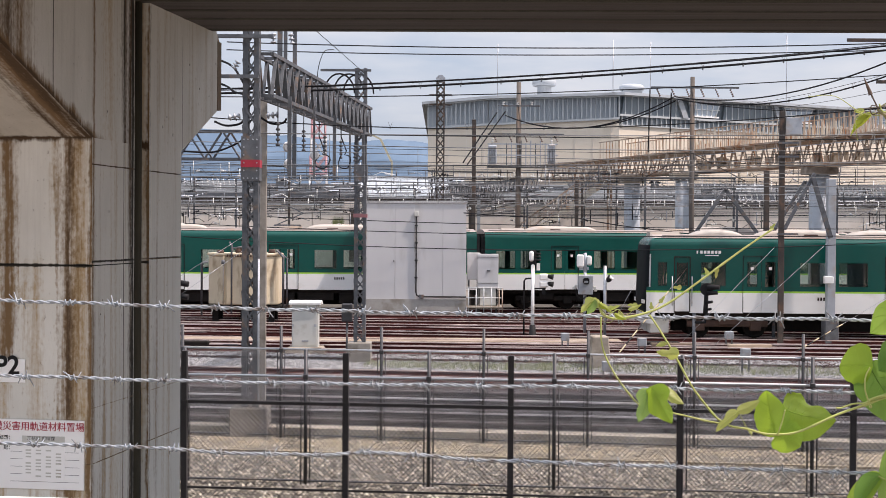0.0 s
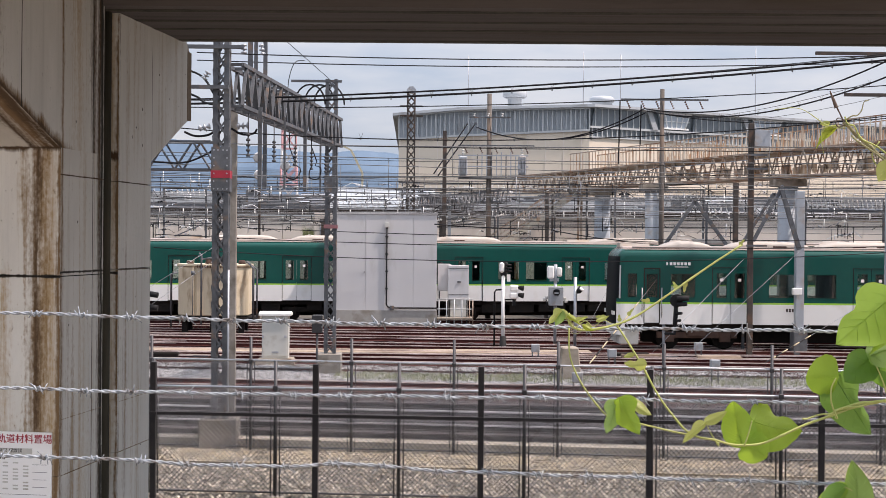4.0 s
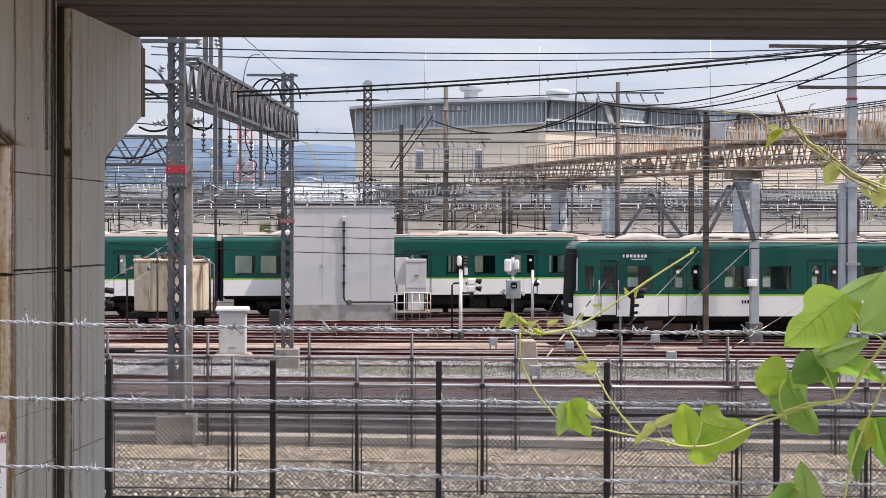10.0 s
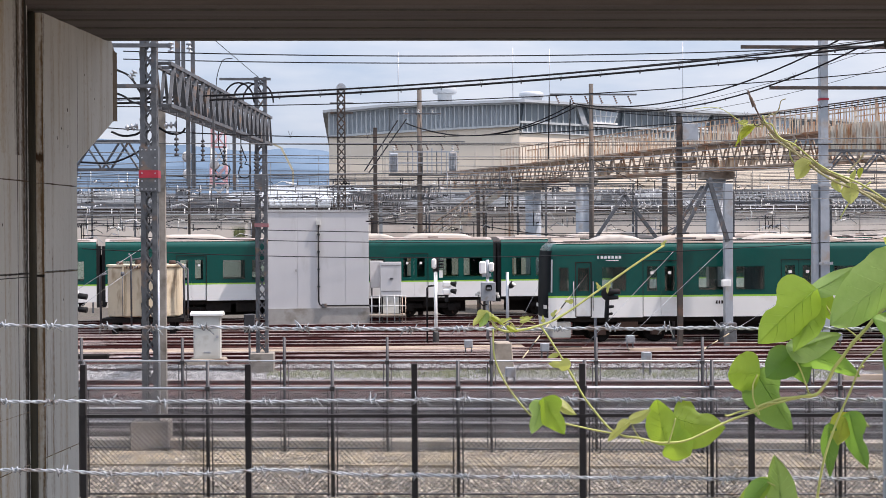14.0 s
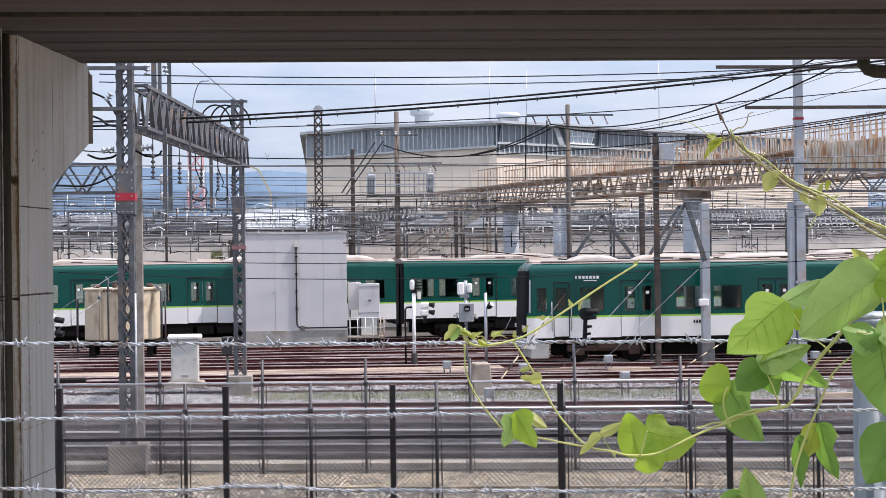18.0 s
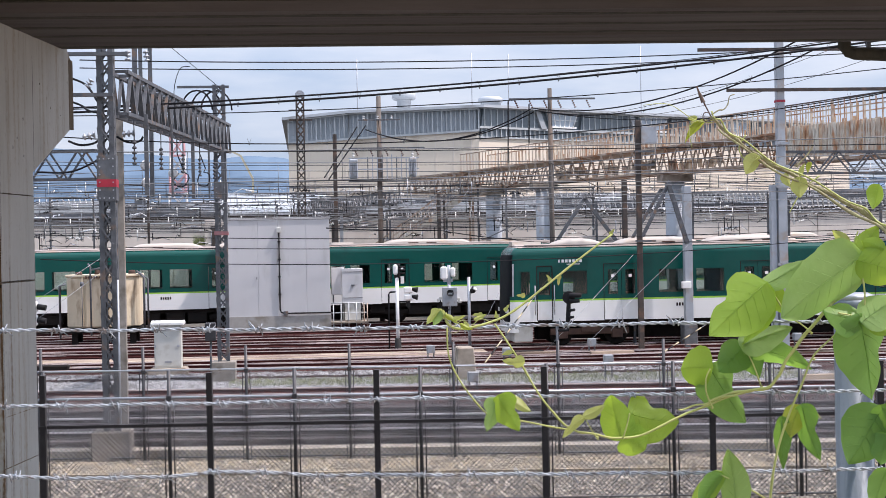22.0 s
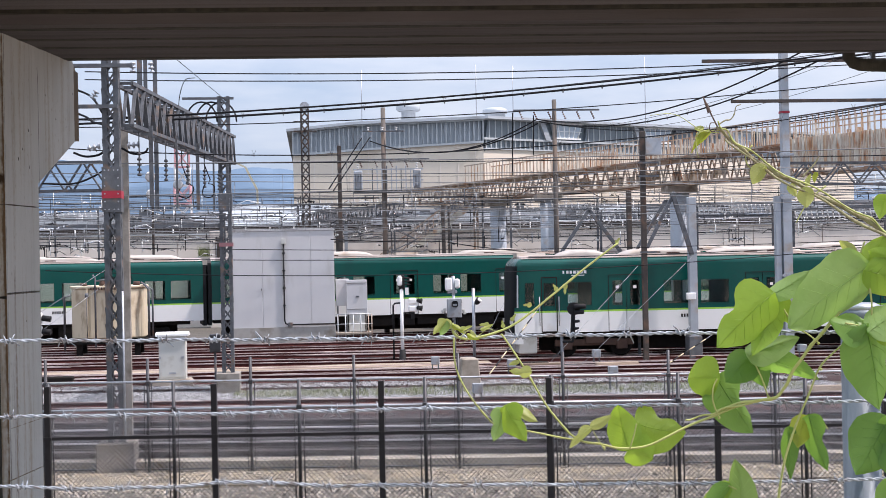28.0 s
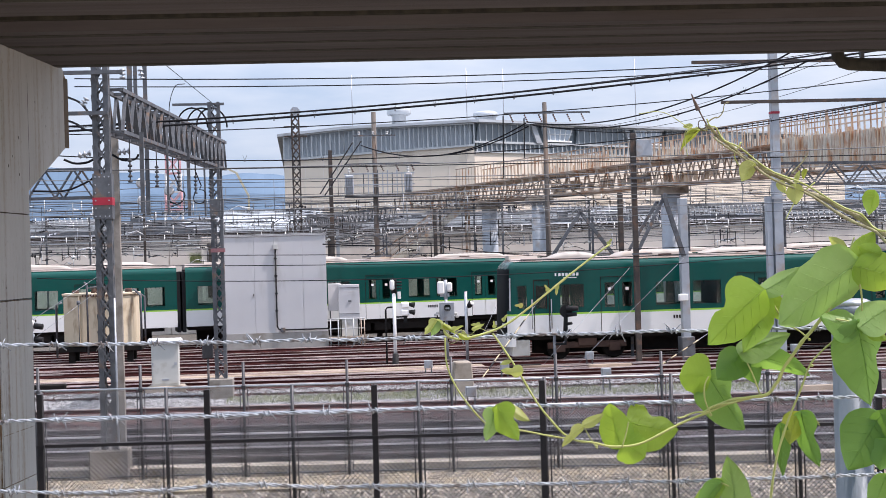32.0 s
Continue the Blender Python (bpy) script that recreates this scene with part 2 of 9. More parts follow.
M = dict(
    gravel=mat("gravel_ground", (0.14, 0.122, 0.10), (0.032, 0.028, 0.025), 0.95, 0, 9, 1.0, fine=22, dirt=(0.10, 0.09, 0.07), dirt_amount=0.35, dirt_scale=0.5),
    ballast=mat("track_ballast", (0.060, 0.053, 0.056), (0.018, 0.016, 0.017), 0.95, 0, 12, 1.0, fine=26, dirt=(0.06, 0.036, 0.034), dirt_amount=0.4, dirt_scale=0.4),
    rustballast=mat("rust_stained_ballast", (0.062, 0.026, 0.024), (0.018, 0.008, 0.008), 0.95, 0, 12, 1.0, fine=26, dirt=(0.10, 0.045, 0.038), dirt_amount=0.35, dirt_scale=0.4),
    grass=mat("grass_blades", (0.16, 0.24, 0.05), (0.26, 0.30, 0.09), 0.7, 0, 3),
    concrete=mat("weathered_concrete", (0.44, 0.41, 0.35), (0.33, 0.30, 0.25), 0.85, 0, 1.6, 0.25, (2.4, 2.4, 0.28), 14, (0.21, 0.14, 0.075), 0.30, 1.5),
    # near-black tone, also used as shade in the gaps of the deck
    mossy=mat("dark_concrete", (0.028, 0.026, 0.02), (0.075, 0.066, 0.045), 0.85, 0, 3, 0.3, (3, 3, 0.3)),
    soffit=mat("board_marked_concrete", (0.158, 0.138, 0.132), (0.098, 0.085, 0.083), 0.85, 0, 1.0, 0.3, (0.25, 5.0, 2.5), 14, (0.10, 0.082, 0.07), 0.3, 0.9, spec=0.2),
    pale=mat("pale_concrete", (0.40, 0.345, 0.285), (0.28, 0.235, 0.19), 0.9, 0, 4, 0.3, fine=40, dirt=(0.17, 0.13, 0.095), dirt_amount=0.45, dirt_scale=1.5),
    kerbpale=mat("pale_kerb_concrete", (0.52, 0.465, 0.38), (0.39, 0.345, 0.275), 0.9, 0, 4, 0.3, fine=40, dirt=(0.24, 0.20, 0.15), dirt_amount=0.35, dirt_scale=1.2),
    palepath=mat("sandy_path_concrete", (0.42, 0.335, 0.255), (0.24, 0.18, 0.13), 0.9, 0, 2.2, 0.3, (0.35, 3.5, 1), 40, (0.12, 0.08, 0.06), 0.45, 0.9),
    sand=mat("trodden_sand", (0.40, 0.335, 0.23), (0.26, 0.21, 0.145), 0.95, 0, 3, 0.8, fine=30, dirt=(0.13, 0.11, 0.09), dirt_amount=0.5, dirt_scale=1.2),
    footing=mat("grey_footing_concrete", (0.31, 0.28, 0.25), (0.21, 0.19, 0.165), 0.9, 0, 5, 0.3, fine=30, dirt=(0.13, 0.11, 0.09), dirt_amount=0.4, dirt_scale=2),
    steel=mat("grey_painted_steel", (0.128, 0.135, 0.148), (0.06, 0.065, 0.074), 0.6, 0.1, 4, 0.1, dirt=(0.2, 0.13, 0.09), dirt_amount=0.15, dirt_scale=3),
    galv=mat("galvanised_steel", (0.46, 0.48, 0.52), (0.32, 0.34, 0.37), 0.45, 0.6, 8, 0.1, dirt=(0.3, 0.25, 0.2), dirt_amount=0.12, dirt_scale=5),
    palesteel=mat("pale_blue_grey_steel", (0.40, 0.43, 0.47), (0.33, 0.36, 0.40), 0.5, 0.1, 3, 0.1, dirt=(0.35, 0.3, 0.26), dirt_amount=0.2, dirt_scale=2),
    brown=mat("brown_weathered_steel", (0.082, 0.067, 0.060), (0.05, 0.041, 0.037), 0.8, 0.2, 4, 0.2, dirt=(0.14, 0.085, 0.06), dirt_amount=0.3, dirt_scale=3),
    wiregrey=mat("weathered_barbed_wire", (0.40, 0.435, 0.47), (0.17, 0.19, 0.21), 0.75, 0.1, 150, 0.3, dirt=(0.12, 0.10, 0.09), dirt_amount=0.35, dirt_scale=60),
    darkpost=mat("dark_brown_post", (0.032, 0.030, 0.033), (0.045, 0.042, 0.044), 0.6, 0.0, 6, spec=0.25),
    meshgrey=mat("galvanised_mesh_wire", (0.38, 0.38, 0.40), (0.26, 0.26, 0.28), 0.5, 0.2, 20, spec=0.4),
    meshwire=mat("dark_grey_wire", (0.03, 0.03, 0.032), (0.02, 0.02, 0.022), 0.6, 0.2, 20, spec=0.3),
    rust=mat("rusty_cream_steel", (0.55, 0.48, 0.40), (0.44, 0.34, 0.26), 0.85, 0.1, 2.5, 0.2, dirt=(0.36, 0.17, 0.08), dirt_amount=0.42, dirt_scale=1.6),
    rustpale=mat("rust_streaked_white_steel", (0.66, 0.62, 0.54), (0.54, 0.47, 0.38), 0.85, 0.1, 6, 0.2, (1, 1, 0.3), dirt=(0.40, 0.19, 0.09), dirt_amount=0.45, dirt_scale=3.5),
    # sunlit shine of the rail heads is put into their pale colours
    railtop=mat("worn_rail_head", (0.80, 0.66, 0.62), (0.50, 0.36, 0.33), 0.4, 0.25, 2.5, dirt=(0.14, 0.06, 0.05), dirt_amount=0.3, dirt_scale=0.5),
    railside=mat("rusty_rail_web", (0.105, 0.030, 0.026), (0.05, 0.015, 0.014), 0.9, 0.0, 9, spec=0.2),
    brightrail=mat("bright_rail_head", (0.86, 0.85, 0.86), (0.70, 0.68, 0.68), 0.35, 0.35, 2.5, dirt=(0.40, 0.33, 0.31), dirt_amount=0.2, dirt_scale=0.4),
    dullrail=mat("dull_rail_head", (0.20, 0.17, 0.17), (0.12, 0.095, 0.095), 0.6, 0.1, 2.5, spec=0.2),
    darkweb=mat("dark_rail_web", (0.045, 0.032, 0.032), (0.025, 0.018, 0.018), 0.9, 0.0, 9, spec=0.2),
    sleeper=mat("dusty_sleeper", (0.085, 0.062, 0.058), (0.045, 0.032, 0.03), 0.9, 0, 6, 0.2, per=0.25),
    fadedred=mat("faded_red_paint", (0.34, 0.12, 0.13), (0.22, 0.13, 0.14), 0.6, 0, 9),
    yellow=mat("pale_yellow_crane_paint", (0.55, 0.50, 0.36), (0.48, 0.44, 0.33), 0.6, 0, 2),
    # red of the far tower, paled by haze put into the colour
    farred=mat("haze_paled_red_paint", (0.62, 0.32, 0.33), (0.56, 0.30, 0.32), 0.7, 0, 2),
    bluecap=mat("slate_blue_plastic", (0.055, 0.085, 0.13), (0.04, 0.065, 0.10), 0.5, 0, 30),
    bluepost=mat("blue_grey_post_paint", (0.14, 0.17, 0.20), (0.105, 0.13, 0.155), 0.5, 0.1, 9, 0.1, (1, 1, 0.3), 60, (0.22, 0.20, 0.18), 0.2, 6),
    red=mat("red_paint", (0.42, 0.022, 0.045), (0.34, 0.02, 0.04), 0.5, 0, 6),
    signwhite=mat("white_sign_enamel", (0.92, 0.92, 0.92), (0.88, 0.88, 0.88), 0.4, 0, 3),
    boxblue=mat("blue_grey_box_paint", (0.34, 0.365, 0.39), (0.27, 0.29, 0.315), 0.5, 0, 4, 0.05, dirt=(0.25, 0.22, 0.2), dirt_amount=0.2, dirt_scale=3),
    white=mat("white_paint", (0.84, 0.84, 0.83), (0.79, 0.79, 0.78), 0.5, 0, 3, dirt=(0.5, 0.47, 0.42), dirt_amount=0.15, dirt_scale=2),
    black=mat("black_rubber", (0.012, 0.012, 0.014), (0.02, 0.02, 0.02), 0.7, 0, 6, spec=0.2),
    cable=mat("black_cable", (0.012, 0.012, 0.014), (0.02, 0.02, 0.022), 0.8, 0, 6, spec=0.12),
    greyline=mat("dull_grey_line", (0.10, 0.10, 0.105), (0.06, 0.06, 0.065), 0.7, 0.2, 6, spec=0.3),
    concpole=mat("greyish_concrete_pole", (0.135, 0.117, 0.104), (0.09, 0.077, 0.068), 0.85, 0, 3, 0.1, (1, 1, 0.3), dirt=(0.16, 0.11, 0.08), dirt_amount=0.3, dirt_scale=2),
    rustbrown=mat("brown_rusted_steel", (0.52, 0.44, 0.36), (0.29, 0.21, 0.16), 0.85, 0.1, 2.0, 0.2, dirt=(0.31, 0.155, 0.08), dirt_amount=0.45, dirt_scale=1.2),
    orange=mat("orange_rust_sheet", (0.44, 0.23, 0.11), (0.60, 0.49, 0.37), 0.9, 0.0, 7.0, 0.2, (1, 1, 0.3)),
    copper=mat("grey_contact_wire", (0.20, 0.20, 0.20), (0.13, 0.13, 0.13), 0.5, 0.6, 6),
    ceramic=mat("white_porcelain", (0.75, 0.74, 0.72), (0.6, 0.58, 0.55), 0.3, 0, 9),
    brownceramic=mat("brown_porcelain", (0.12, 0.06, 0.045), (0.09, 0.045, 0.035), 0.25, 0, 9),
    boxgrey=mat("light_grey_panel", (0.60, 0.595, 0.60), (0.56, 0.555, 0.56), 0.55, 0, 0.8, 0.05, (1, 1, 0.3), dirt=(0.48, 0.47, 0.46), dirt_amount=0.12, dirt_scale=1.4),
    cabgrey=mat("cabinet_grey_paint", (0.58, 0.58, 0.55), (0.52, 0.52, 0.49), 0.5, 0, 2, 0.05, dirt=(0.4, 0.38, 0.33), dirt_amount=0.2, dirt_scale=2),
    tan=mat("tan_tank_paint", (0.66, 0.56, 0.41), (0.58, 0.485, 0.345), 0.6, 0, 1.5, 0.05, (1, 1, 0.4), dirt=(0.34, 0.24, 0.15), dirt_amount=0.2, dirt_scale=2.5),
    cream=mat("cream_wall_panel", (0.74, 0.65, 0.54), (0.70, 0.61, 0.505), 0.85, 0, 0.15, 0.0, (1, 1, 0.5), dirt=(0.50, 0.42, 0.32), dirt_amount=0.25, dirt_scale=0.3),
    pinkwall=mat("pinkish_wall_panel", (0.76, 0.68, 0.61), (0.71, 0.63, 0.56), 0.85, 0, 0.3, 0.0, (1, 1, 0.5), dirt=(0.54, 0.46, 0.41), dirt_amount=0.25, dirt_scale=0.5),
    roofgrey=mat("grey_roof_sheet", (0.50, 0.53, 0.56), (0.40, 0.43, 0.46), 0.5, 0.2, 0.4, 0.0, dirt=(0.28, 0.28, 0.28), dirt_amount=0.25, dirt_scale=0.4),
    darkroof=mat("dark_slate_roof", (0.085, 0.085, 0.09), (0.13, 0.13, 0.135), 0.7, 0, 1.5, 0.1),
    trimgrey=mat("grey_window_trim", (0.52, 0.54, 0.55), (0.45, 0.47, 0.48), 0.5, 0.2, 1),
    green=mat("deep_green_coach_paint", (0.001, 0.074, 0.060), (0.001, 0.062, 0.051), 0.22, 0, 0.7, 0.0, spec=0.4),
    coachwhite=mat("white_coach_paint", (0.80, 0.80, 0.79), (0.75, 0.75, 0.74), 0.3, 0, 0.7, 0.0, dirt=(0.66, 0.64, 0.6), dirt_amount=0.12, dirt_scale=0.8),
    lime=mat("fresh_green_stripe", (0.28, 0.60, 0.06), (0.26, 0.56, 0.055), 0.35, 0, 1),
    coachroof=mat("dusty_coach_roof", (0.38, 0.33, 0.305), (0.29, 0.245, 0.225), 0.8, 0, 2, 0.1, dirt=(0.36, 0.27, 0.22), dirt_amount=0.3, dirt_scale=1.2),
    acunit=mat("cream_cooler_casing", (0.48, 0.43, 0.385), (0.40, 0.35, 0.31), 0.6, 0, 1.5, 0.05, dirt=(0.45, 0.35, 0.27), dirt_amount=0.25, dirt_scale=1.5),
    under=mat("dark_underframe", (0.011, 0.010, 0.010), (0.022, 0.017, 0.014), 0.85, 0.0, 3, 0.1, spec=0.2),
    underbrown=mat("brake_dust_brown", (0.10, 0.055, 0.04), (0.06, 0.035, 0.028), 0.9, 0, 3, 0.1),
    seat=mat("green_seat_cloth", (0.03, 0.12, 0.08), (0.025, 0.10, 0.07), 0.9, 0, 6),
    interior=mat("pale_interior_panel", (0.72, 0.70, 0.66), (0.56, 0.54, 0.5), 0.6, 0, 2),
    # distance haze is mixed into the base colour of the hills
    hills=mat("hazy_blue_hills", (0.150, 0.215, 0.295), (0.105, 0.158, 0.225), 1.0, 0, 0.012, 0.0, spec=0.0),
    vine=mat("green_vine_stem", (0.42, 0.44, 0.14), (0.30, 0.33, 0.09), 0.6, 0, 30, 0.2),
    oldvine=mat("brownish_vine_stem", (0.33, 0.33, 0.16), (0.19, 0.155, 0.085), 0.75, 0, 60, 0.4, fine=200),
    fencegrey=mat("dull_grey_fence_steel", (0.06, 0.06, 0.066), (0.038, 0.038, 0.042), 0.5, 0.3, 10),
    winglass=glass("tinted_window", (0.78, 0.84, 0.82)),
    hutbase=mat("grey_plinth_concrete", (0.40, 0.385, 0.36), (0.33, 0.315, 0.295), 0.9, 0, 3, 0.2, dirt=(0.26, 0.235, 0.20), dirt_amount=0.2, dirt_scale=1.5),
    cabglass=mat("black_windscreen", (0.008, 0.010, 0.012), (0.014, 0.017, 0.019), 0.55, 0, 0.6, spec=0.03),
    guardtan=mat("dull_yellow_guard", (0.50, 0.42, 0.27), (0.42, 0.35, 0.22), 0.6, 0, 5),
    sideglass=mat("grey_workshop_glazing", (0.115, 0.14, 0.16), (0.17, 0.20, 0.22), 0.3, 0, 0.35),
    # opaque panes: the sky's reflection is put into these two pale colours
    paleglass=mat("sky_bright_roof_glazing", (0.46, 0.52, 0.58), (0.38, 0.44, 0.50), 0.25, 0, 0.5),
    skyglass=mat("sky_tinted_glazing", (0.34, 0.38, 0.42), (0.44, 0.48, 0.52), 0.3, 0, 0.35),
)

def stained(name, base, pale, bands, runs=(9.0, 9.0, 0.35), mottle=0.45):
    """Old concrete with bands of stain: each (axis, centre, half width, low z, high z, weight, tone), axis x, y, z or d (the haunch's slope), frayed by runs of noise."""
    m = bpy.data.materials.new(name)
    m.use_nodes = True
    n, l = m.node_tree.nodes, m.node_tree.links
    p = n["Principled BSDF"]
    p.inputs["Roughness"].default_value = 0.88
    p.inputs["Specular IOR Level"].default_value = 0.25
    tc = n.new("ShaderNodeTexCoord")
    sp = n.new("ShaderNodeSeparateXYZ")
    l.new(tc.outputs["Object"], sp.inputs[0])
    def field(scale, stretch, detail=7, rough=0.62):
        mp = n.new("ShaderNodeMapping")
        mp.inputs["Scale"].default_value = stretch
        nz = n.new("ShaderNodeTexNoise")
        nz.inputs["Scale"].default_value, nz.inputs["Detail"].default_value, nz.inputs["Roughness"].default_value = scale, detail, rough
        l.new(tc.outputs["Object"], mp.inputs["Vector"])
        l.new(mp.outputs[0], nz.inputs["Vector"])
        return nz.outputs[0]
    def op(kind, a, b=None, clamp=False):
        x = n.new("ShaderNodeMath")
        x.operation, x.use_clamp = kind, clamp
        for k, v in enumerate((a, b)):
            if v is None:
                continue
            if isinstance(v, (int, float)):
                x.inputs[k].default_value = v
            else:
                l.new(v, x.inputs[k])
        return x.outputs[0]
    def ramp(src, lo, hi, c0=(0, 0, 0), c1=(1, 1, 1)):
        r = n.new("ShaderNodeValToRGB")
        r.color_ramp.elements[0].position, r.color_ramp.elements[1].position = lo, hi
        r.color_ramp.elements[0].color, r.color_ramp.elements[1].color = (*c0, 1), (*c1, 1)
        l.new(src, r.inputs[0])
        return r.outputs[0]
    def mix(f, a, b):
        x = n.new("ShaderNodeMixRGB")
        l.new(f, x.inputs[0])
        l.new(a, x.inputs[1])
        x.inputs[2].default_value = (*b, 1)
        return x.outputs[0]
    streak = field(1.0, runs, 9, 0.68)
    fleck = field(34.0, (1, 1, 0.6), 4)
    wave = field(3.0, (1, 1, 0.7), 5)
    bend = op('MULTIPLY', op('SUBTRACT', wave, 0.5), 0.09)
    col = ramp(field(2.0, (1.4, 1.4, 0.5), 8), 0.3, 0.7, base, pale)
    col = mix(op('MULTIPLY', ramp(streak, 0.5, 0.75), mottle), col, tuple(c * 0.62 for c in base))
    diag = op('ADD', sp.outputs[2], op('MULTIPLY', sp.outputs[1], 0.333))
    axes = {"x": sp.outputs[0], "y": sp.outputs[1], "z": sp.outputs[2], "d": diag}
    for axis, c, hw, z0, z1, weight, tone in bands:
        u = op('ADD', axes[axis], bend) if hw > 0.03 else op('ADD', axes[axis], op('MULTIPLY', bend, 0.12))
        near = op('SUBTRACT', 1.0, op('DIVIDE', op('ABSOLUTE', op('SUBTRACT', u, c)), hw), True)
        if z1 < 9:
            zz = op('ADD', sp.outputs[2], op('MULTIPLY', op('SUBTRACT', streak, 0.5), 0.9))
            near = op('MULTIPLY', near, op('MULTIPLY', op('SUBTRACT', zz, z0 - 0.1), 5.0, True))
            near = op('MULTIPLY', near, op('MULTIPLY', op('SUBTRACT', z1 + 0.1, zz), 5.0, True), True)
        grow = op('ADD', op('MULTIPLY', near, weight), op('ADD', streak, op('MULTIPLY', op('SUBTRACT', fleck, 0.5), 0.35)))
        f = op('MULTIPLY', ramp(grow, 0.62, 0.92), op('MULTIPLY', near, 4.0, True))
        col = mix(f, col, tone)
    l.new(mix(op('MULTIPLY', ramp(fleck, 0.64, 0.74), 0.5), col, (0.14, 0.12, 0.095)), p.inputs["Base Color"])
    bp = n.new("ShaderNodeBump")
    bp.inputs["Strength"].default_value = 0.35
    bp.inputs["Distance"].default_value = 0.012
    l.new(field(26, (1, 1, 0.5)), bp.inputs["Height"])
    l.new(bp.outputs[0], p.inputs["Normal"])
    return m

BROWN, UMBER, OCHRE, SOOT = (0.20, 0.125, 0.065), (0.085, 0.052, 0.03), (0.42, 0.29, 0.15), (0.035, 0.03, 0.024)
M["pier_front"] = stained("rust_run_concrete", (0.60, 0.585, 0.54), (0.74, 0.725, 0.675), [
    ("x", -0.95, 0.42, -1, 4.6, 0.34, OCHRE), ("x", -0.45, 0.34, -1, 4.0, 0.20, OCHRE), ("z", 3.7, 0.25, -1, 9.5, 0.14, OCHRE), ("x", -0.72, 0.14, 3.2, 5.2, 0.42, BROWN), ("x", -1.5, 0.5, -1, 5.2, 0.3, BROWN),
    ("x", -0.15, 0.26, -1, 9.5, 0.36, OCHRE), ("x", -0.20, 0.15, -1, 9.5, 0.42, BROWN), ("x", -0.19, 0.07, 2.6, 5.1, 0.36, UMBER),
    ("x", -0.005, 0.035, -1, 9.5, 0.5, BROWN), ("z", 4.93, 0.06, -1, 9.5, 0.6, UMBER), ("z", 3.896, 0.02, -1, 9.5, 0.7, SOOT)], (13.0, 13.0, 0.5), 0.3)
M["pier_head"] = stained("grimy_head_concrete", (0.57, 0.56, 0.52), (0.68, 0.665, 0.625), [
    ("y", -3.62, 0.5, 5.2, 9.5, 0.36, BROWN), ("y", -3.7, 0.22, 5.3, 9.5, 0.34, UMBER), ("d", 4.215, 0.10, -1, 9.5, 0.42, BROWN), ("d", 4.195, 0.045, -1, 9.5, 0.5, UMBER),
    ("y", -2.15, 0.06, 5.0, 9.5, 0.40, BROWN), ("y", -2.96, 0.010, 5.0, 9.5, 0.8, SOOT), ("y", -1.34, 0.11, -1, 9.5, 0.40, UMBER), ("y", -1.29, 0.06, -1, 9.5, 0.6, SOOT),
    ("y", -1.85, 0.35, 5.5, 9.5, 0.26, OCHRE), ("y", -1.5, 0.14, 5.6, 9.5, 0.34, UMBER), ("y", -1.5, 0.010, -1, 9.5, 0.8, SOOT)], (10.0, 10.0, 0.3), 0.35)
M["pier_side"] = stained("grimy_concrete", (0.58, 0.565, 0.525), (0.68, 0.665, 0.625), [
    ("y", -2.17, 0.07, -1, 9.5, 0.40, BROWN), ("y", -1.34, 0.11, -1, 9.5, 0.36, UMBER), ("y", -1.29, 0.06, -1, 9.5, 0.6, SOOT),
    ("y", -1.5, 0.010, -1, 9.5, 0.8, SOOT), ("y", -1.95, 0.22, -1, 3.6, 0.16, BROWN), ("y", -1.75, 0.45, -1, 9.5, 0.17, OCHRE), ("y", -0.45, 0.42, -1, 9.5, 0.13, OCHRE), ("y", -0.7, 0.2, -1, 4.2, 0.16, BROWN), ("y", 0.6, 0.7, 4.9, 9.5, 0.14, OCHRE),
    ("y", -0.86, 0.05, -1, 9.5, 0.36, UMBER), ("y", 0.03, 0.008, 4.8, 5.95, 0.7, SOOT), ("y", -0.01, 0.03, -1, 4.8, 0.24, UMBER),
    ("z", 4.708, 0.010, -1, 9.5, 0.6, UMBER), ("z", 3.927, 0.014, -1, 9.5, 0.7, SOOT), ("z", 2.75, 0.008, -1, 9.5, 0.3, BROWN),
    ("y", 1.2, 0.12, -1, 9.5, 0.5, BROWN)], (10.0, 10.0, 0.3), 0.55)
# darker base puts the underside's shade into the colour, besides the stains
M["pier_under"] = stained("rust_soaked_shaded_soffit", (0.48, 0.455, 0.41), (0.60, 0.575, 0.53), [
    ("x", -0.10, 0.30, -1, 9.5, 0.40, BROWN), ("x", -0.04, 0.10, -1, 9.5, 0.5, UMBER), ("x", -0.24, 0.06, -1, 9.5, 0.40, UMBER), ("y", -2.2, 0.06, -1, 9.5, 0.6, UMBER), ("x", -0.8, 0.15, -1, 5.1, 0.35, BROWN)], (13.0, 0.7, 0.7), 0.25)
M["rust_run"] = streaked("rust_and_shade_edge", (0.11, 0.075, 0.045), (0.20, 0.14, 0.085), (0.07, 0.045, 0.03), (0.03, 0.022, 0.016), 0.12)

# ---- building blocks ----
def box(bm, x0, x1, y0, y1, z0, z1, mi=0):
    v = [bm.verts.new((x, y, z)) for z in (z0, z1) for x, y in ((x0, y0), (x1, y0), (x1, y1), (x0, y1))]
    for q in ((3, 2, 1, 0), (4, 5, 6, 7), (0, 1, 5, 4), (1, 2, 6, 5), (2, 3, 7, 6), (3, 0, 4, 7)):
        bm.faces.new([v[i] for i in q]).material_index = mi
    return v

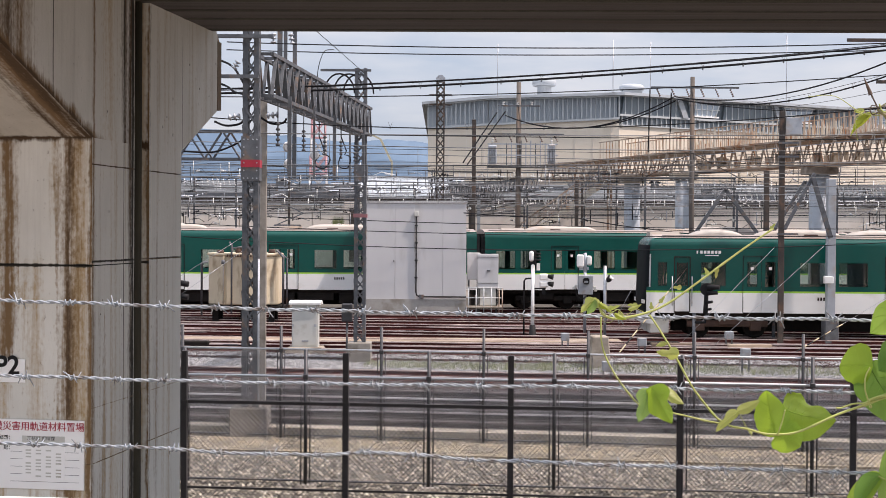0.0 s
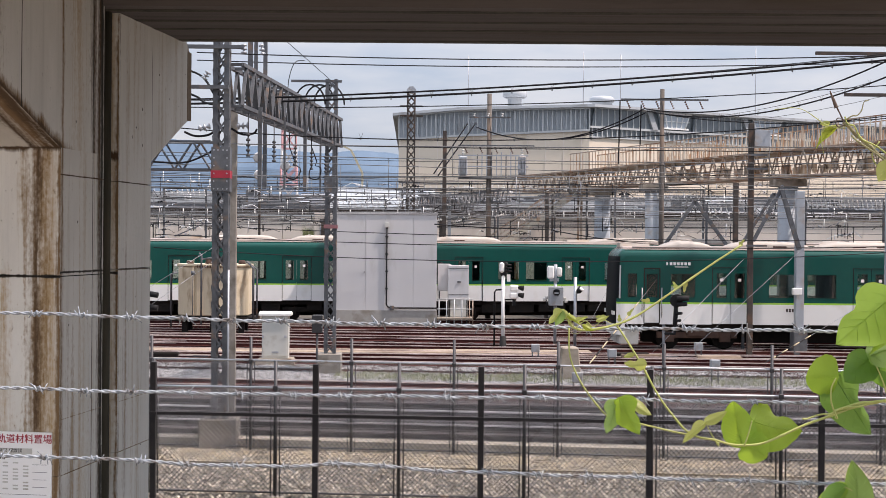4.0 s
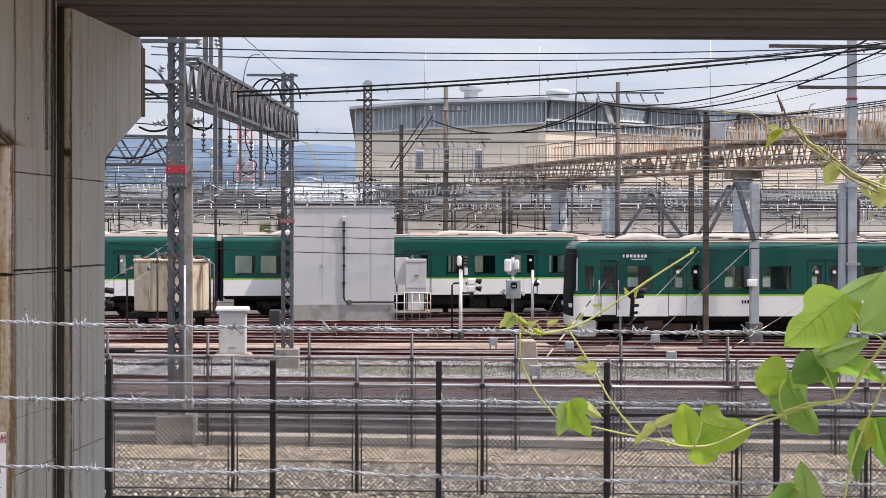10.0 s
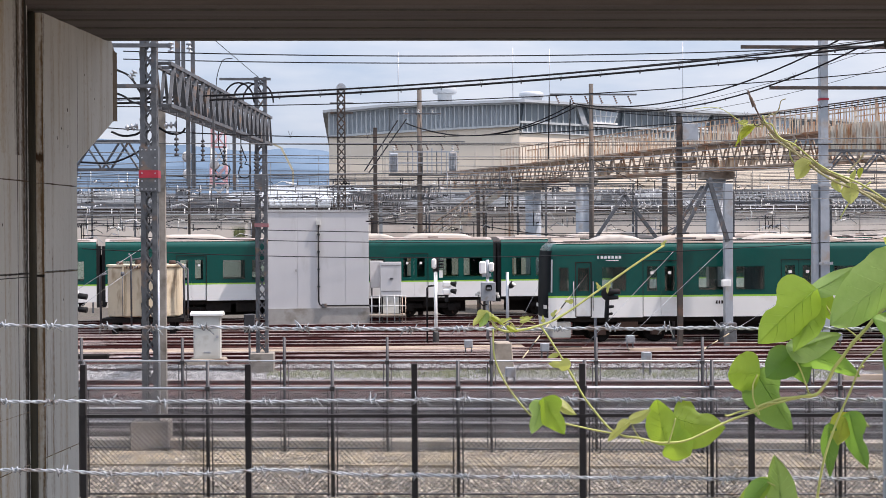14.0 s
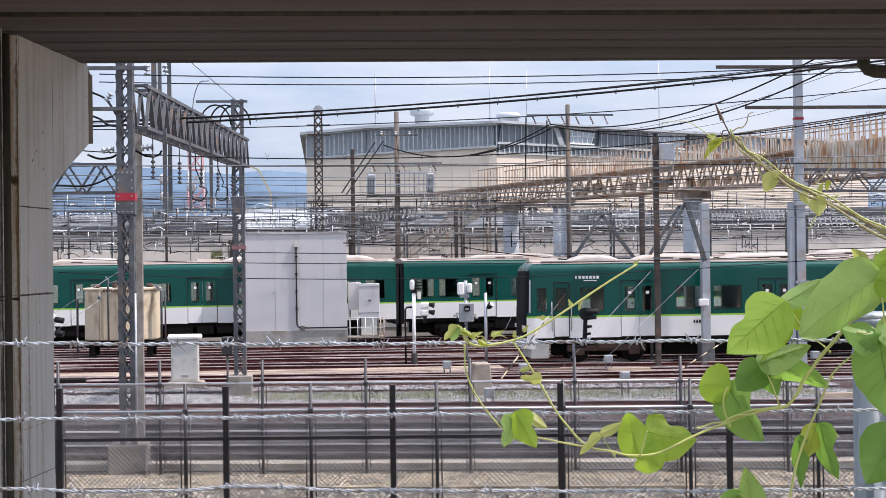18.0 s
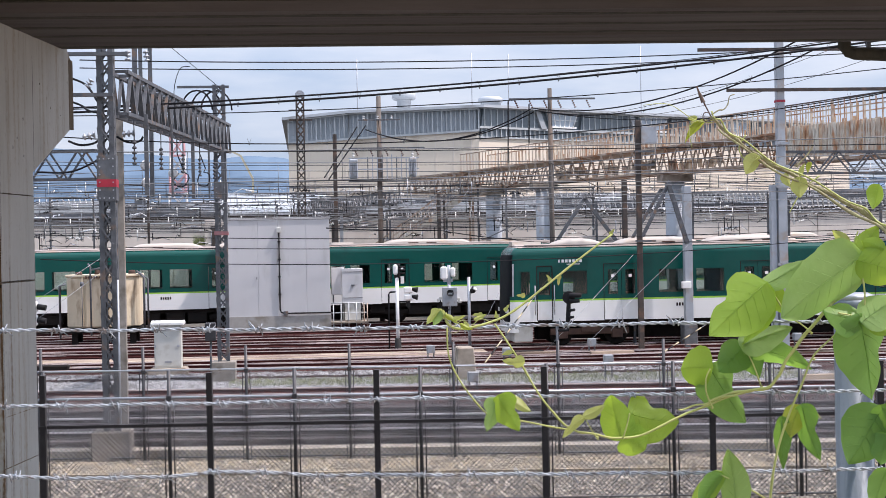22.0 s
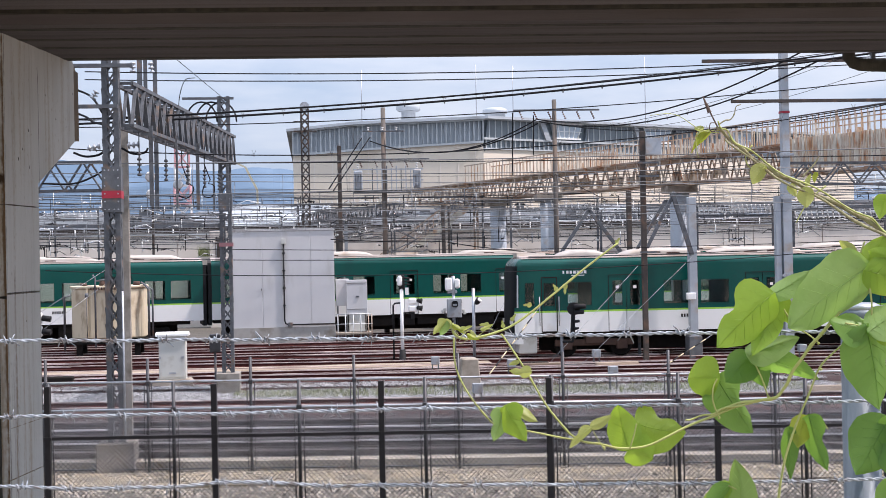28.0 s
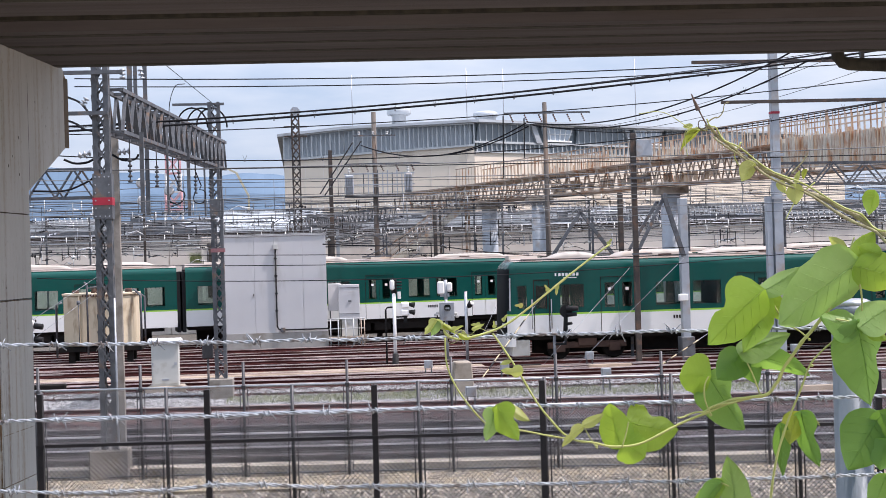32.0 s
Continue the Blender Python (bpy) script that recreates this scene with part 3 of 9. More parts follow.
def ring_tube(bm, pts, radii, n=8, mi=0, cap=True, smooth=True):
    """A tube along points, with a radius each."""
    pts = [Vector(p) for p in pts]
    rings = []
    up = Vector((0.12, 0.31, 0.94)).normalized()
    for i, p in enumerate(pts):
        d = (pts[min(i + 1, len(pts) - 1)] - pts[max(i - 1, 0)]).normalized()
        a = d.cross(up)
        if a.length < 0.05:
            a = d.cross(Vector((1, 0, 0)))
        a.normalize()
        b = d.cross(a)
        r = radii[i] if isinstance(radii, (list, tuple)) else radii
        rings.append([bm.verts.new(p + (a * math.cos(2 * math.pi * k / n) + b * math.sin(2 * math.pi * k / n)) * r) for k in range(n)])
    for r0, r1 in zip(rings, rings[1:]):
        for k in range(n):
            f = bm.faces.new((r0[k], r0[(k + 1) % n], r1[(k + 1) % n], r1[k]))
            f.material_index, f.smooth = mi, smooth
    if cap:
        bm.faces.new(rings[0]).material_index = mi
        bm.faces.new(rings[-1][::-1]).material_index = mi

def bar(bm, p, q, w, h=None, mi=0):
    """A straight bar of rectangular section from p to q."""
    p, q, h = Vector(p), Vector(q), h or w
    d = (q - p).normalized()
    a = d.cross(Vector((0, 0, 1)))
    if a.length < 0.02:
        a = Vector((1, 0, 0))
    a.normalize()
    b = d.cross(a)
    v = [bm.verts.new(e + a * (sx * w / 2) + b * (sy * h / 2)) for e in (p, q) for sx, sy in ((-1, -1), (1, -1), (1, 1), (-1, 1))]
    for f in ((3, 2, 1, 0), (4, 5, 6, 7), (0, 1, 5, 4), (1, 2, 6, 5), (2, 3, 7, 6), (3, 0, 4, 7)):
        bm.faces.new([v[i] for i in f]).material_index = mi

def prism(bm, outline, axis, a, b, mi=0):
    """An outline of (u, v) pushed along an axis from a to b: axis 'x' takes (y, z), 'y' takes (x, z), 'z' takes (x, y)."""
    put = {"x": lambda u, v, w: (w, u, v), "y": lambda u, v, w: (u, w, v), "z": lambda u, v, w: (u, v, w)}[axis]
    r0 = [bm.verts.new(put(u, v, a)) for u, v in outline]
    r1 = [bm.verts.new(put(u, v, b)) for u, v in outline]
    n = len(outline)
    for k in range(n):
        bm.faces.new((r0[k], r0[(k + 1) % n], r1[(k + 1) % n], r1[k])).material_index = mi
    bm.faces.new(r0[::-1]).material_index = mi
    bm.faces.new(r1).material_index = mi

def part(name, bm, material, parent=None, label="", bevel=0.0):
    """Links a bmesh as one mesh object under a thing or a part."""
    if bevel:
        bmesh.ops.bevel(bm, geom=list(bm.edges), offset=bevel, segments=1, affect='EDGES')
    bmesh.ops.recalc_face_normals(bm, faces=list(bm.faces))
    me = bpy.data.meshes.new(name)
    bm.to_mesh(me)
    bm.free()
    for k in (material if isinstance(material, (list, tuple)) else (material,)):
        me.materials.append(M[k] if isinstance(k, str) else k)
    ob = new(name, me)
    if parent:
        ob.parent = parent
    return tagged(ob, label) if label else ob

def again(name, ob, parent, m):
    """The same mesh once more, as an object of its own."""
    o = new(name, ob.data)
    o.parent = parent
    o.matrix_basis = m
    return o

def thing(name, label, category, m=None, group="", kind=""):
    ob = new(name)
    ob.empty_display_size = 0.2
    if m:
        ob.matrix_basis = m
    return tagged(ob, label, category, group, kind)

def solo(name, bm, material, label, category, group="", kind="", bevel=0.0):
    return tagged(part(name, bm, material, None, "", bevel), label, category, group, kind)

B = bmesh.new
def arr(cx, cy, r, n, a0=0, a1=360):
    return [(cx + r * math.cos(radians(a0 + (a1 - a0) * k / n)), cy + r * math.sin(radians(a0 + (a1 - a0) * k / n))) for k in range(n + 1)]

# ---- ground, tracks and viaduct ----
def ground():
    bm = B()
    xs = [-2600, -300, -60, -30, -15, -8, -4, 0, 4, 8, 15, 30, 60, 300, 2600]
    ys = [-300, -40, 0, 6, 12, 18, 24, 28.9, 46, 60, 75, 95, 160, 500, 4600]
    grid = [[bm.verts.new((x, y - 0.13 * max(-30, min(30, x)) * (1 if 14 < y < 70 else 0), 0)) for x in xs] for y in ys]
    for r0, r1 in zip(grid, grid[1:]):
        for k in range(len(xs) - 1):
            bm.faces.new((r0[k], r0[k + 1], r1[k + 1], r1[k]))
    tagged(part("ground", bm, "gravel"), "pale gravel ground of a railway yard", "ground", kind="structure")

def bounce_apron():
    """Unseen pale slab added on the near side; bounces sunlight onto pier and deck."""
    bm = B()
    box(bm, -60, 60, -30, 10.4, -0.1, 0.012)
    tagged(part("pavement", bm, "pale"), "unseen pale surface added to bounce light beside the viaduct", "pavement", kind="structure")

def along(path, s):
    """Point and heading on a polyline of (x, y) at x = s."""
    for (x0, y0), (x1, y1) in zip(path, path[1:]):
        if s <= x1 or (x1, y1) == path[-1]:
            k = (s - x0) / (x1 - x0)
            return Vector((s, y0 + (y1 - y0) * k, 0)), math.atan2(y1 - y0, x1 - x0)

RAIL = [(-0.065, 0), (0.065, 0), (0.065, 0.02), (0.012, 0.035), (0.012, 0.105), (0.034, 0.118), (0.034, 0.15), (-0.034, 0.15), (-0.034, 0.118), (-0.012, 0.105), (-0.012, 0.035), (-0.065, 0.02)]

def sweep(bm, path, xs, off, outline, z, mi=0, top_mi=None):
    rings = []
    for s in xs:
        p, a = along(path, s)
        n = Vector((-math.sin(a), math.cos(a), 0))
        rings.append([bm.verts.new(p + n * (off + u) + Vector((0, 0, z + v))) for u, v in outline])
    m = len(outline)
    top = max(v for _, v in outline)
    for r0, r1 in zip(rings, rings[1:]):
        for k in range(m):
            f = bm.faces.new((r0[k], r0[(k + 1) % m], r1[(k + 1) % m], r1[k]))
            up = min(outline[k][1], outline[(k + 1) % m][1]) > top - 0.034
            f.material_index = top_mi if (up and top_mi is not None) else mi
    bm.faces.new(rings[0][::-1])
    bm.faces.new(rings[-1])

def straight(y0, slope):
    return [(-60, y0 - 60 * slope), (60, y0 + 60 * slope)]

TRACKS = [straight(30.02, -0.137), straight(34.02, -0.137), straight(39.05, -0.137), straight(47.5, -0.115),
          [(-60, 60.3), (-20, 56.9), (0, 55.2), (6, 54.75), (60, 54.5)],
          [(-60, 62.5), (-20, 60.0), (4, 58.6), (60, 60.0)],
          [(-60, 64.6), (-20, 62.9), (4, 62.0), (60, 66.0)],
          straight(65.9, 0.05),
          straight(70.0, 0.14)]
RAIL_Z = [0.30, 0.30, 0.30, 0.30, 0.25, 0.30, 0.32, 0.36, 0.40]

def tracks():
    xs = [-60 + 2.5 * k for k in range(49)]
    bm = B()
    box(bm, -1.25, 1.25, -0.11, 0.11, -0.16, 0)
    sl = part("sleeper", bm, "sleeper")
    for i, (path, z) in enumerate(zip(TRACKS, RAIL_Z)):
        th = thing("track", "rusty steel railway track on reddish ballast", "track", group="yard tracks", kind="structure")
        bm = B()
        near = (-0.93, -0.93) if i == 0 else (-2.3, -1.55)
        sweep(bm, path, xs, 0, [(near[0], -0.25), (near[1], z - 0.17), (1.55, z - 0.17), (2.3, -0.25)], 0)
        part("ballast", bm, "ballast" if i < 2 else "rustballast", th)
        for side in (-0.7525, 0.7525):
            bm = B()
            sweep(bm, path, xs, side, RAIL, z - 0.15, 0, 1)
            bright = i == 0 and side > 0 or i == 1 and side < 0      # the two bright rails, their shine put into the head colour
            part("rail", bm, ["darkweb", "brightrail" if bright else "dullrail"] if i < 2 else ["railside", "railtop"], th)
        span = (-9, 15) if i < 3 else (-12, 22)
        k = 0
        s = span[0]
        while s < span[1]:
            p, a = along(path, s)
            o = again("sleeper", sl, th, Matrix.Translation((p.x, p.y, z - 0.145)) @ Matrix.Rotation(a + math.pi / 2, 4, 'Z'))
            s += 0.72 if i < 3 else 0.8
    # turnout rails that lead from track to track
    for path in ([(-40, 54.6), (30, 48.2)], [(-32, 58.8), (26, 51.6)], [(-46, 64.2), (24, 56.0)], [(-30, 50.0), (26, 49.3)]):
        th = thing("track", "rusty turnout rails between two tracks", "track", group="yard tracks", kind="structure")
        for side in (-0.7525, 0.7525):
            bm = B()
            sweep(bm, path, [path[0][0], path[1][0]], side, RAIL, 0.135, 0, 1)
            part("rail", bm, ["railside", "railtop"], th)
    bpy.data.objects.remove(sl)

def fence(y0, slope, first, count, top, post_top, rail_z, post, rail, label, mesh_to, step, r, wire="meshwire"):
    th = thing("fence", label, "fence", pose(0, y0, 0, 0, 0, math.degrees(math.atan(slope))), kind="structure")
    pitch = 2.02
    for k in range(count):
        x = first + k * pitch
        post(th, x, post_top)
    x0, x1 = first - 0.02, first + (count - 1) * pitch + 0.02
    for z, w, m in rail_z:
        bm = B()
        if w > 0:
            ring_tube(bm, [(x0, 0, z), (x1, 0, z)], w, 8)
        else:
            box(bm, x0, x1, w, -w, z + w, z - w)
        part("rail", bm, m, th)
    # crossed wires, one mesh a bay
    h = top - mesh_to
    bm = B()
    n = int((pitch + h) / step)
    for k in range(n + 1):
        a = -h + k * step
        for sgn in (1, -1):
            u0, u1 = max(0, a), min(pitch, a + h)
            if u1 - u0 < 0.02:
                continue
            p, q = (u0, mesh_to + u0 - a), (u1, mesh_to + u1 - a)
            if sgn < 0:
                p, q = (pitch - p[0], p[1]), (pitch - q[0], q[1])
            ring_tube(bm, [(p[0], 0.03 + 0.003 * sgn, p[1]), (q[0], 0.03 + 0.003 * sgn, q[1])], r, 3, cap=False)
    bay = part("chain_link", bm, wire, th)
    bay.matrix_basis = pose(first, 0, 0)
    for k in range(1, count - 1):
        again("chain_link", bay, th, pose(first + k * pitch, 0, 0))

def post_a(th, x, top):
    bm = B()
    box(bm, x - 0.035, x + 0.035, -0.035, 0.035, -0.1, top)
    part("post", bm, "darkpost", th, bevel=0.004)
    for z in (2.06,):
        bm = B()
        box(bm, x - 0.05, x + 0.05, -0.045, 0.045, z - 0.02, z + 0.02)
        part("clamp", bm, "darkpost", th)

def post_b(th, x, top):
    bm = B()
    ring_tube(bm, [(x, 0, -0.05), (x, 0, top)], 0.03, 8)
    part("post", bm, "fencegrey", th)
    bm = B()
    ring_tube(bm, [(x - 0.075, 0, 0.02), (x - 0.075, 0, 1.79)], 0.011, 6)
    ring_tube(bm, [(x + 0.075, 0, 0.02), (x + 0.075, 0, 1.79)], 0.011, 6)
    part("tension_bar", bm, "fencegrey", th)
    bm = B()
    box(bm, x - 0.042, x + 0.042, -0.04, 0.04, 1.76, 1.84)
    part("clamp", bm, "fencegrey", th, bevel=0.01)
    bm = B()
    ring_tube(bm, [(x, 0, -0.1), (x, 0, 0.035), (x, 0, 0.05)], [0.2, 0.19, 0.13], 9)
    part("post_footing", bm, "footing", th)

def fences():
    fence(17.45, -0.105, -9.26, 9, 2.06, 2.69, [(2.06, -0.019, "darkpost"), (1.0, -0.012, "darkpost")], post_a, None,
          "dark brown chain-link fence with square posts", 0.02, 0.06, 0.0036)
    fence(23.18, -0.108, -10.31, 12, 1.78, 2.24, [(1.80, 0.021, "galv"), (0.10, 0.016, "steel")], post_b, None,
          "grey chain-link fence with a bright top rail", 0.08, 0.056, 0.0031, "meshgrey")
    fence(28.08, -0.137, -11.3, 14, 1.80, 2.28, [(1.82, 0.021, "galv"), (0.12, 0.016, "steel")], post_b, None,
          "grey chain-link fence along a low concrete kerb", 0.08, 0.056, 0.0031, "meshgrey")
    bm = B()
    sweep(bm, straight(28.50, -0.137), [-40, 40], 0, [(-0.08, -0.1), (0.42, -0.1), (0.42, 0.21), (-0.08, 0.21)], 0)
    tagged(part("kerb", bm, "kerbpale"), "low pale concrete kerb beside the tracks", "kerb", kind="structure")
    bm = B()
    sweep(bm, straight(50.6, -0.1), [-60, 60], 0, [(-0.3, -0.1), (0.3, -0.1), (0.3, 0.22), (-0.3, 0.22)], 0)
    tagged(part("cable_trough", bm, "pale"), "pale concrete cable trough between the tracks", "cable trough", kind="structure")

def paths():
    bm = B()
    sweep(bm, straight(27.2, -0.137), [-14 + 0.7 * k for k in range(41)], 0, [(-0.75, -0.05), (0.85, -0.05), (0.85, 0.055), (-0.75, 0.055)], 0)
    tagged(part("sand_strip", bm, "sand"), "strip of pale trodden sand along the inner fence", "sand", kind="structure")
    bm = B()
    box(bm, 6.5, 40, 50.9, 52.6, -0.1, 0.13)
    tagged(part("path", bm, "pale", bevel=0.02), "worn pale concrete path before the parked train", "path", kind="structure")
    bm = B()
    box(bm, -16, 6.47, 51.15, 52.7, -0.1, 0.26)
    tagged(part("path", bm, "palepath", bevel=0.02), "raised sandy concrete path between the tracks", "path", kind="structure")
    for x0, x1, y, z in ((9.7, 11.2, 48.9, 0.3), (7.2, 8.6, 49.6, 0.28), (13.6, 15.6, 38.7, 0.3)):
        bm = B()
        prism(bm, [(y - 0.16, 0.1), (y + 0.16, 0.1), (y + 0.1, z + 0.08), (y - 0.1, z + 0.08)], "x", x0, x1)
        solo("rail_cover", bm, "palepath", "pinkish weathered cover beside the rail", "cover", "rail covers", bevel=0.015)

def viaduct():
    turn = pose(-2.49, 13.68, 0, 0, 0, -8.3)
    pier = thing("pier", "weathered concrete viaduct pier with rust stains", "viaduct pier", turn, kind="structure")
    faced = ["pier_front", "pier_side", "pier_under"]
    def clad(bm):
        """Fronts, flanks and undersides weather each their own way; undersides are toned shadier."""
        bmesh.ops.recalc_face_normals(bm, faces=list(bm.faces))
        for f in bm.faces:
            f.material_index = 1 if abs(f.normal.x) > 0.5 else (2 if f.normal.z < -0.5 else 0)
    # front shaft and rear shaft, parted by a dark recess
    for z0, z1 in ((0, 2.3), (2.302, 3.895), (3.90, 4.92)):
        bm = B()
        box(bm, -2.6, 0, -2.2, -1.25, z0, z1)
        clad(bm)
        part("front_shaft", bm, faced, pier, "rust-streaked concrete shaft", 0.003 if z1 < 4 else 0)
    bm = B()
    prism(bm, [(-2.2, 4.92), (-1.25, 4.92), (-1.25, 6.25), (-4.0, 6.25), (-4.0, 5.52)], "x", -2.6, 0)
    clad(bm)
    part("front_head", bm, ["pier_front", "pier_head", "pier_under"], pier, "widened concrete pier head with a rust-soaked lower edge")
    for z0, z1 in ((0, 2.30), (2.302, 3.926), (3.93, 4.706), (4.71, 4.93)):
        bm = B()
        box(bm, -2.6, 0, -0.88, 0, z0, z1)
        clad(bm)
        part("rear_shaft", bm, faced, pier, "grey concrete shaft", 0.003 if z1 < 4 else 0)
    bm = B()
    prism(bm, [(-0.88, 4.93), (0, 4.93), (1.25, 5.46), (1.25, 6.08), (1.05, 6.25), (-0.88, 6.25)], "x", -2.6, 0)
    clad(bm)
    part("rear_head", bm, faced, pier, "widened concrete pier head")
    # dark brown holds both the stain and the shade of this edge
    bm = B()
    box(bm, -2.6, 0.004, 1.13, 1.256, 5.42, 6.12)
    part("head_edge", bm, "rust_run", pier, "dark stained and shaded edge of the pier head")
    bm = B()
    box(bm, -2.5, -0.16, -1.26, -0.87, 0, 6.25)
    part("recess", bm, "mossy", pier, "black recessed joint")
    bm = B()
    ring_tube(bm, [(-0.10, -0.94, 0), (-0.10, -0.94, 6.2)], 0.05, 8)
    part("drain_pipe", bm, "mossy", pier)
    # small blow holes and chips
    rnd = random.Random(21)
    for k in range(16):
        y = rnd.choice((rnd.uniform(-2.1, -1.4), rnd.uniform(-0.8, 0.0), rnd.uniform(-0.6, 1.1)))
        z = rnd.uniform(5.3, 6.1) if y > 0 else rnd.uniform(2.2, 6.0)
        bm = B()
        h = rnd.uniform(0.008, 0.035)
        prism(bm, arr(y, z, rnd.uniform(0.003, 0.008), 5)[:-1], "x", -0.01, 0.0022)
        bmesh.ops.scale(bm, vec=(1, 1, rnd.uniform(1, 3.2)), verts=list(bm.verts), space=Matrix.Translation((0, -y, -z)))
        part("blow_hole", bm, "mossy", pier)
    deck = thing("viaduct_deck", "board-marked concrete viaduct deck seen from below", "viaduct", pose(0, 14.6, 0, 0, 0, -1.6), kind="structure")
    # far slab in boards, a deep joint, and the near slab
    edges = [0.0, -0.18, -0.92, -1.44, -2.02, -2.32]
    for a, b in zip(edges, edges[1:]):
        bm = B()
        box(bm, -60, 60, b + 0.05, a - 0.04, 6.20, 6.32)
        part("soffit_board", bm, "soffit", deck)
    # near-black strips stand in for the shade in the gaps between the boards
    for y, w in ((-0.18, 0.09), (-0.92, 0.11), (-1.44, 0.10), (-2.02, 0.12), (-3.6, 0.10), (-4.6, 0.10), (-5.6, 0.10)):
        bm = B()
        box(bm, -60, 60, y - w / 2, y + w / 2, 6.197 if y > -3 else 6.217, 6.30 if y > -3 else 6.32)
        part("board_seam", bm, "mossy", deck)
    # dark slab colour deepens the shade seen through the board gaps
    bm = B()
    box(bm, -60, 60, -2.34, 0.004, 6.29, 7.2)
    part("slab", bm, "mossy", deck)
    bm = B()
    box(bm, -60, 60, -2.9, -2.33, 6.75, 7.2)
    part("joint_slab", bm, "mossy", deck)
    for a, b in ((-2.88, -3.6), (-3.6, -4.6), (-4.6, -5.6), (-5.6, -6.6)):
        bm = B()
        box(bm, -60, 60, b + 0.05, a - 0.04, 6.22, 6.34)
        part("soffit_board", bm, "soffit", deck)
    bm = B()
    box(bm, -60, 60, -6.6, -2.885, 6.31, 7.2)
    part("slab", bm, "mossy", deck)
    # unseen overhang and upstand, added to keep the sun off the pier head
    bm = B()
    box(bm, -60, 60, -6.8, 0.9, 7.15, 7.45)
    part("cantilever_slab", bm, "concrete", deck)
    bm = B()
    box(bm, -60, 60, 0.7, 0.9, 7.45, 8.6)
    part("parapet", bm, "concrete", deck)

def hills():
    bm = B()
    rnd = random.Random(5)
    n = 420
    prev = None
    for k in range(n + 1):
        x = -2200 + 4400 * k / n
        h = 128 + 34 * noise.noise((x / 420.0, 3.1, 0)) + 14 * noise.noise((x / 120.0, 8.2, 0)) + 5 * noise.noise((x / 38.0, 1, 0)) + 2.5 * noise.noise((x / 13.0, 4, 0)) - 0.05 * x
        row = [bm.verts.new((x, 2000 + 40 * j, -20 + (h + 24) * w)) for j, w in enumerate((0, 0.45, 0.8, 1.0))]
        if prev:
            for j in range(3):
                bm.faces.new((prev[j], row[j], row[j + 1], prev[j + 1]))
        prev = row
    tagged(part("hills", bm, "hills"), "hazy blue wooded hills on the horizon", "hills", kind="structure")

def far_skyline():
    """A red-and-white tower and a crane, far off before the hills."""
    x0, y0, z0 = (-36.351, 420.000, 24.794)
    tw = thing("radio_tower", "distant red and white lattice tower in the haze", "tower", pose(x0, y0, 0))
    for k in range(7):
        w = 2.9 - 0.16 * k
        z = -1 + 5.3 * k
        bm = B()
        lattice_far(bm, w, z, z + 5.3)
        tagged(part("tower_stage", bm, "farred" if k % 2 == 0 else "boxgrey", tw), kind="stuff")
    a, b, c = Vector((-15.686, 300.000, 24.285)), Vector((-13.095, 300.000, 23.017)), Vector((-10.711, 300.000, 18.222))
    cr = thing("crane", "distant pale yellow crane jib", "crane")
    bm = B()
    bar(bm, a, b, 0.35)
    bar(bm, b, c, 0.45)
    part("jib", bm, "yellow", cr)
    bm = B()
    bar(bm, c, (c.x, c.y, -0.2), 0.4)
    part("mast", bm, "yellow", cr)

def lattice_far(bm, w, za, zb):
    for x in (-w, w):
        for y in (-w, w):
            bar(bm, (x, y, za), (x, y, zb), 0.32)
    for y in (-w, w):
        bar(bm, (-w, y, za), (w, y, zb), 0.3)
        bar(bm, (w, y, za), (-w, y, zb), 0.3)
        bar(bm, (-w, y, za), (w, y, za), 0.35)
    for x in (-w, w):
        bar(bm, (x, -w, za), (x, w, zb), 0.3)

ground()
bounce_apron()
tracks()
fences()
viaduct()
paths()
hills()
far_skyline()

# ---- yard furniture ----
def lattice(bm, x0, x1, y0, y1, z0, z1, leg=0.07, step=0.42, strap=0.035):
    """Four angle legs and crossed straps on each face."""
    for x in (x0, x1):
        for y in (y0, y1):
            box(bm, x - leg / 2, x + leg / 2, y - leg / 2, y + leg / 2, z0, z1)
    n = max(1, round((z1 - z0) / step))
    h = (z1 - z0) / n
    for k in range(n):
        za, zb = z0 + k * h, z0 + (k + 1) * h
        for y in (y0 - leg / 2, y1 + leg / 2):
            bar(bm, (x0, y, za), (x1, y, zb), 0.012, strap)
            bar(bm, (x1, y - 0.012, za), (x0, y - 0.012, zb), 0.012, strap)
        for x in (x0 - leg / 2, x1 + leg / 2):
            bar(bm, (x, y0, za), (x, y1, zb), 0.012, strap)
            bar(bm, (x - 0.012, y1, za), (x - 0.012, y0, zb), 0.012, strap)

def truss(bm, p, q, h, w, step=0.8, chord=0.08, brace=0.05, plan=True, h1=None):
    """A box truss from p to q (top chord height), h high (h1 at its end) and w wide."""
    p, q = Vector(p), Vector(q)
    d = q - p
    n = max(1, round(d.length / step))
    side = d.normalized().cross(Vector((0, 0, 1))) * (w / 2)
    h1 = h if h1 is None else h1
    def down(u):
        return Vector((0, 0, -h - (h1 - h) * u))
    for s in (side, -side):
        bar(bm, p + s, q + s, chord)
        bar(bm, p + s + down(0), q + s + down(1), chord)
        for k in range(n):
            a, b = p + d * (k / n) + s, p + d * ((k + 1) / n) + s
            m = (a + b) / 2
            bar(bm, a + down(k / n), m, brace)
            bar(bm, m, b + down((k + 1) / n), brace)
    for k in range(n + 1):
        a = p + d * (k / n)
        if plan:
            bar(bm, a + side + down(k / n), a - side + down(k / n), brace)
            bar(bm, a + side, a - side, brace)

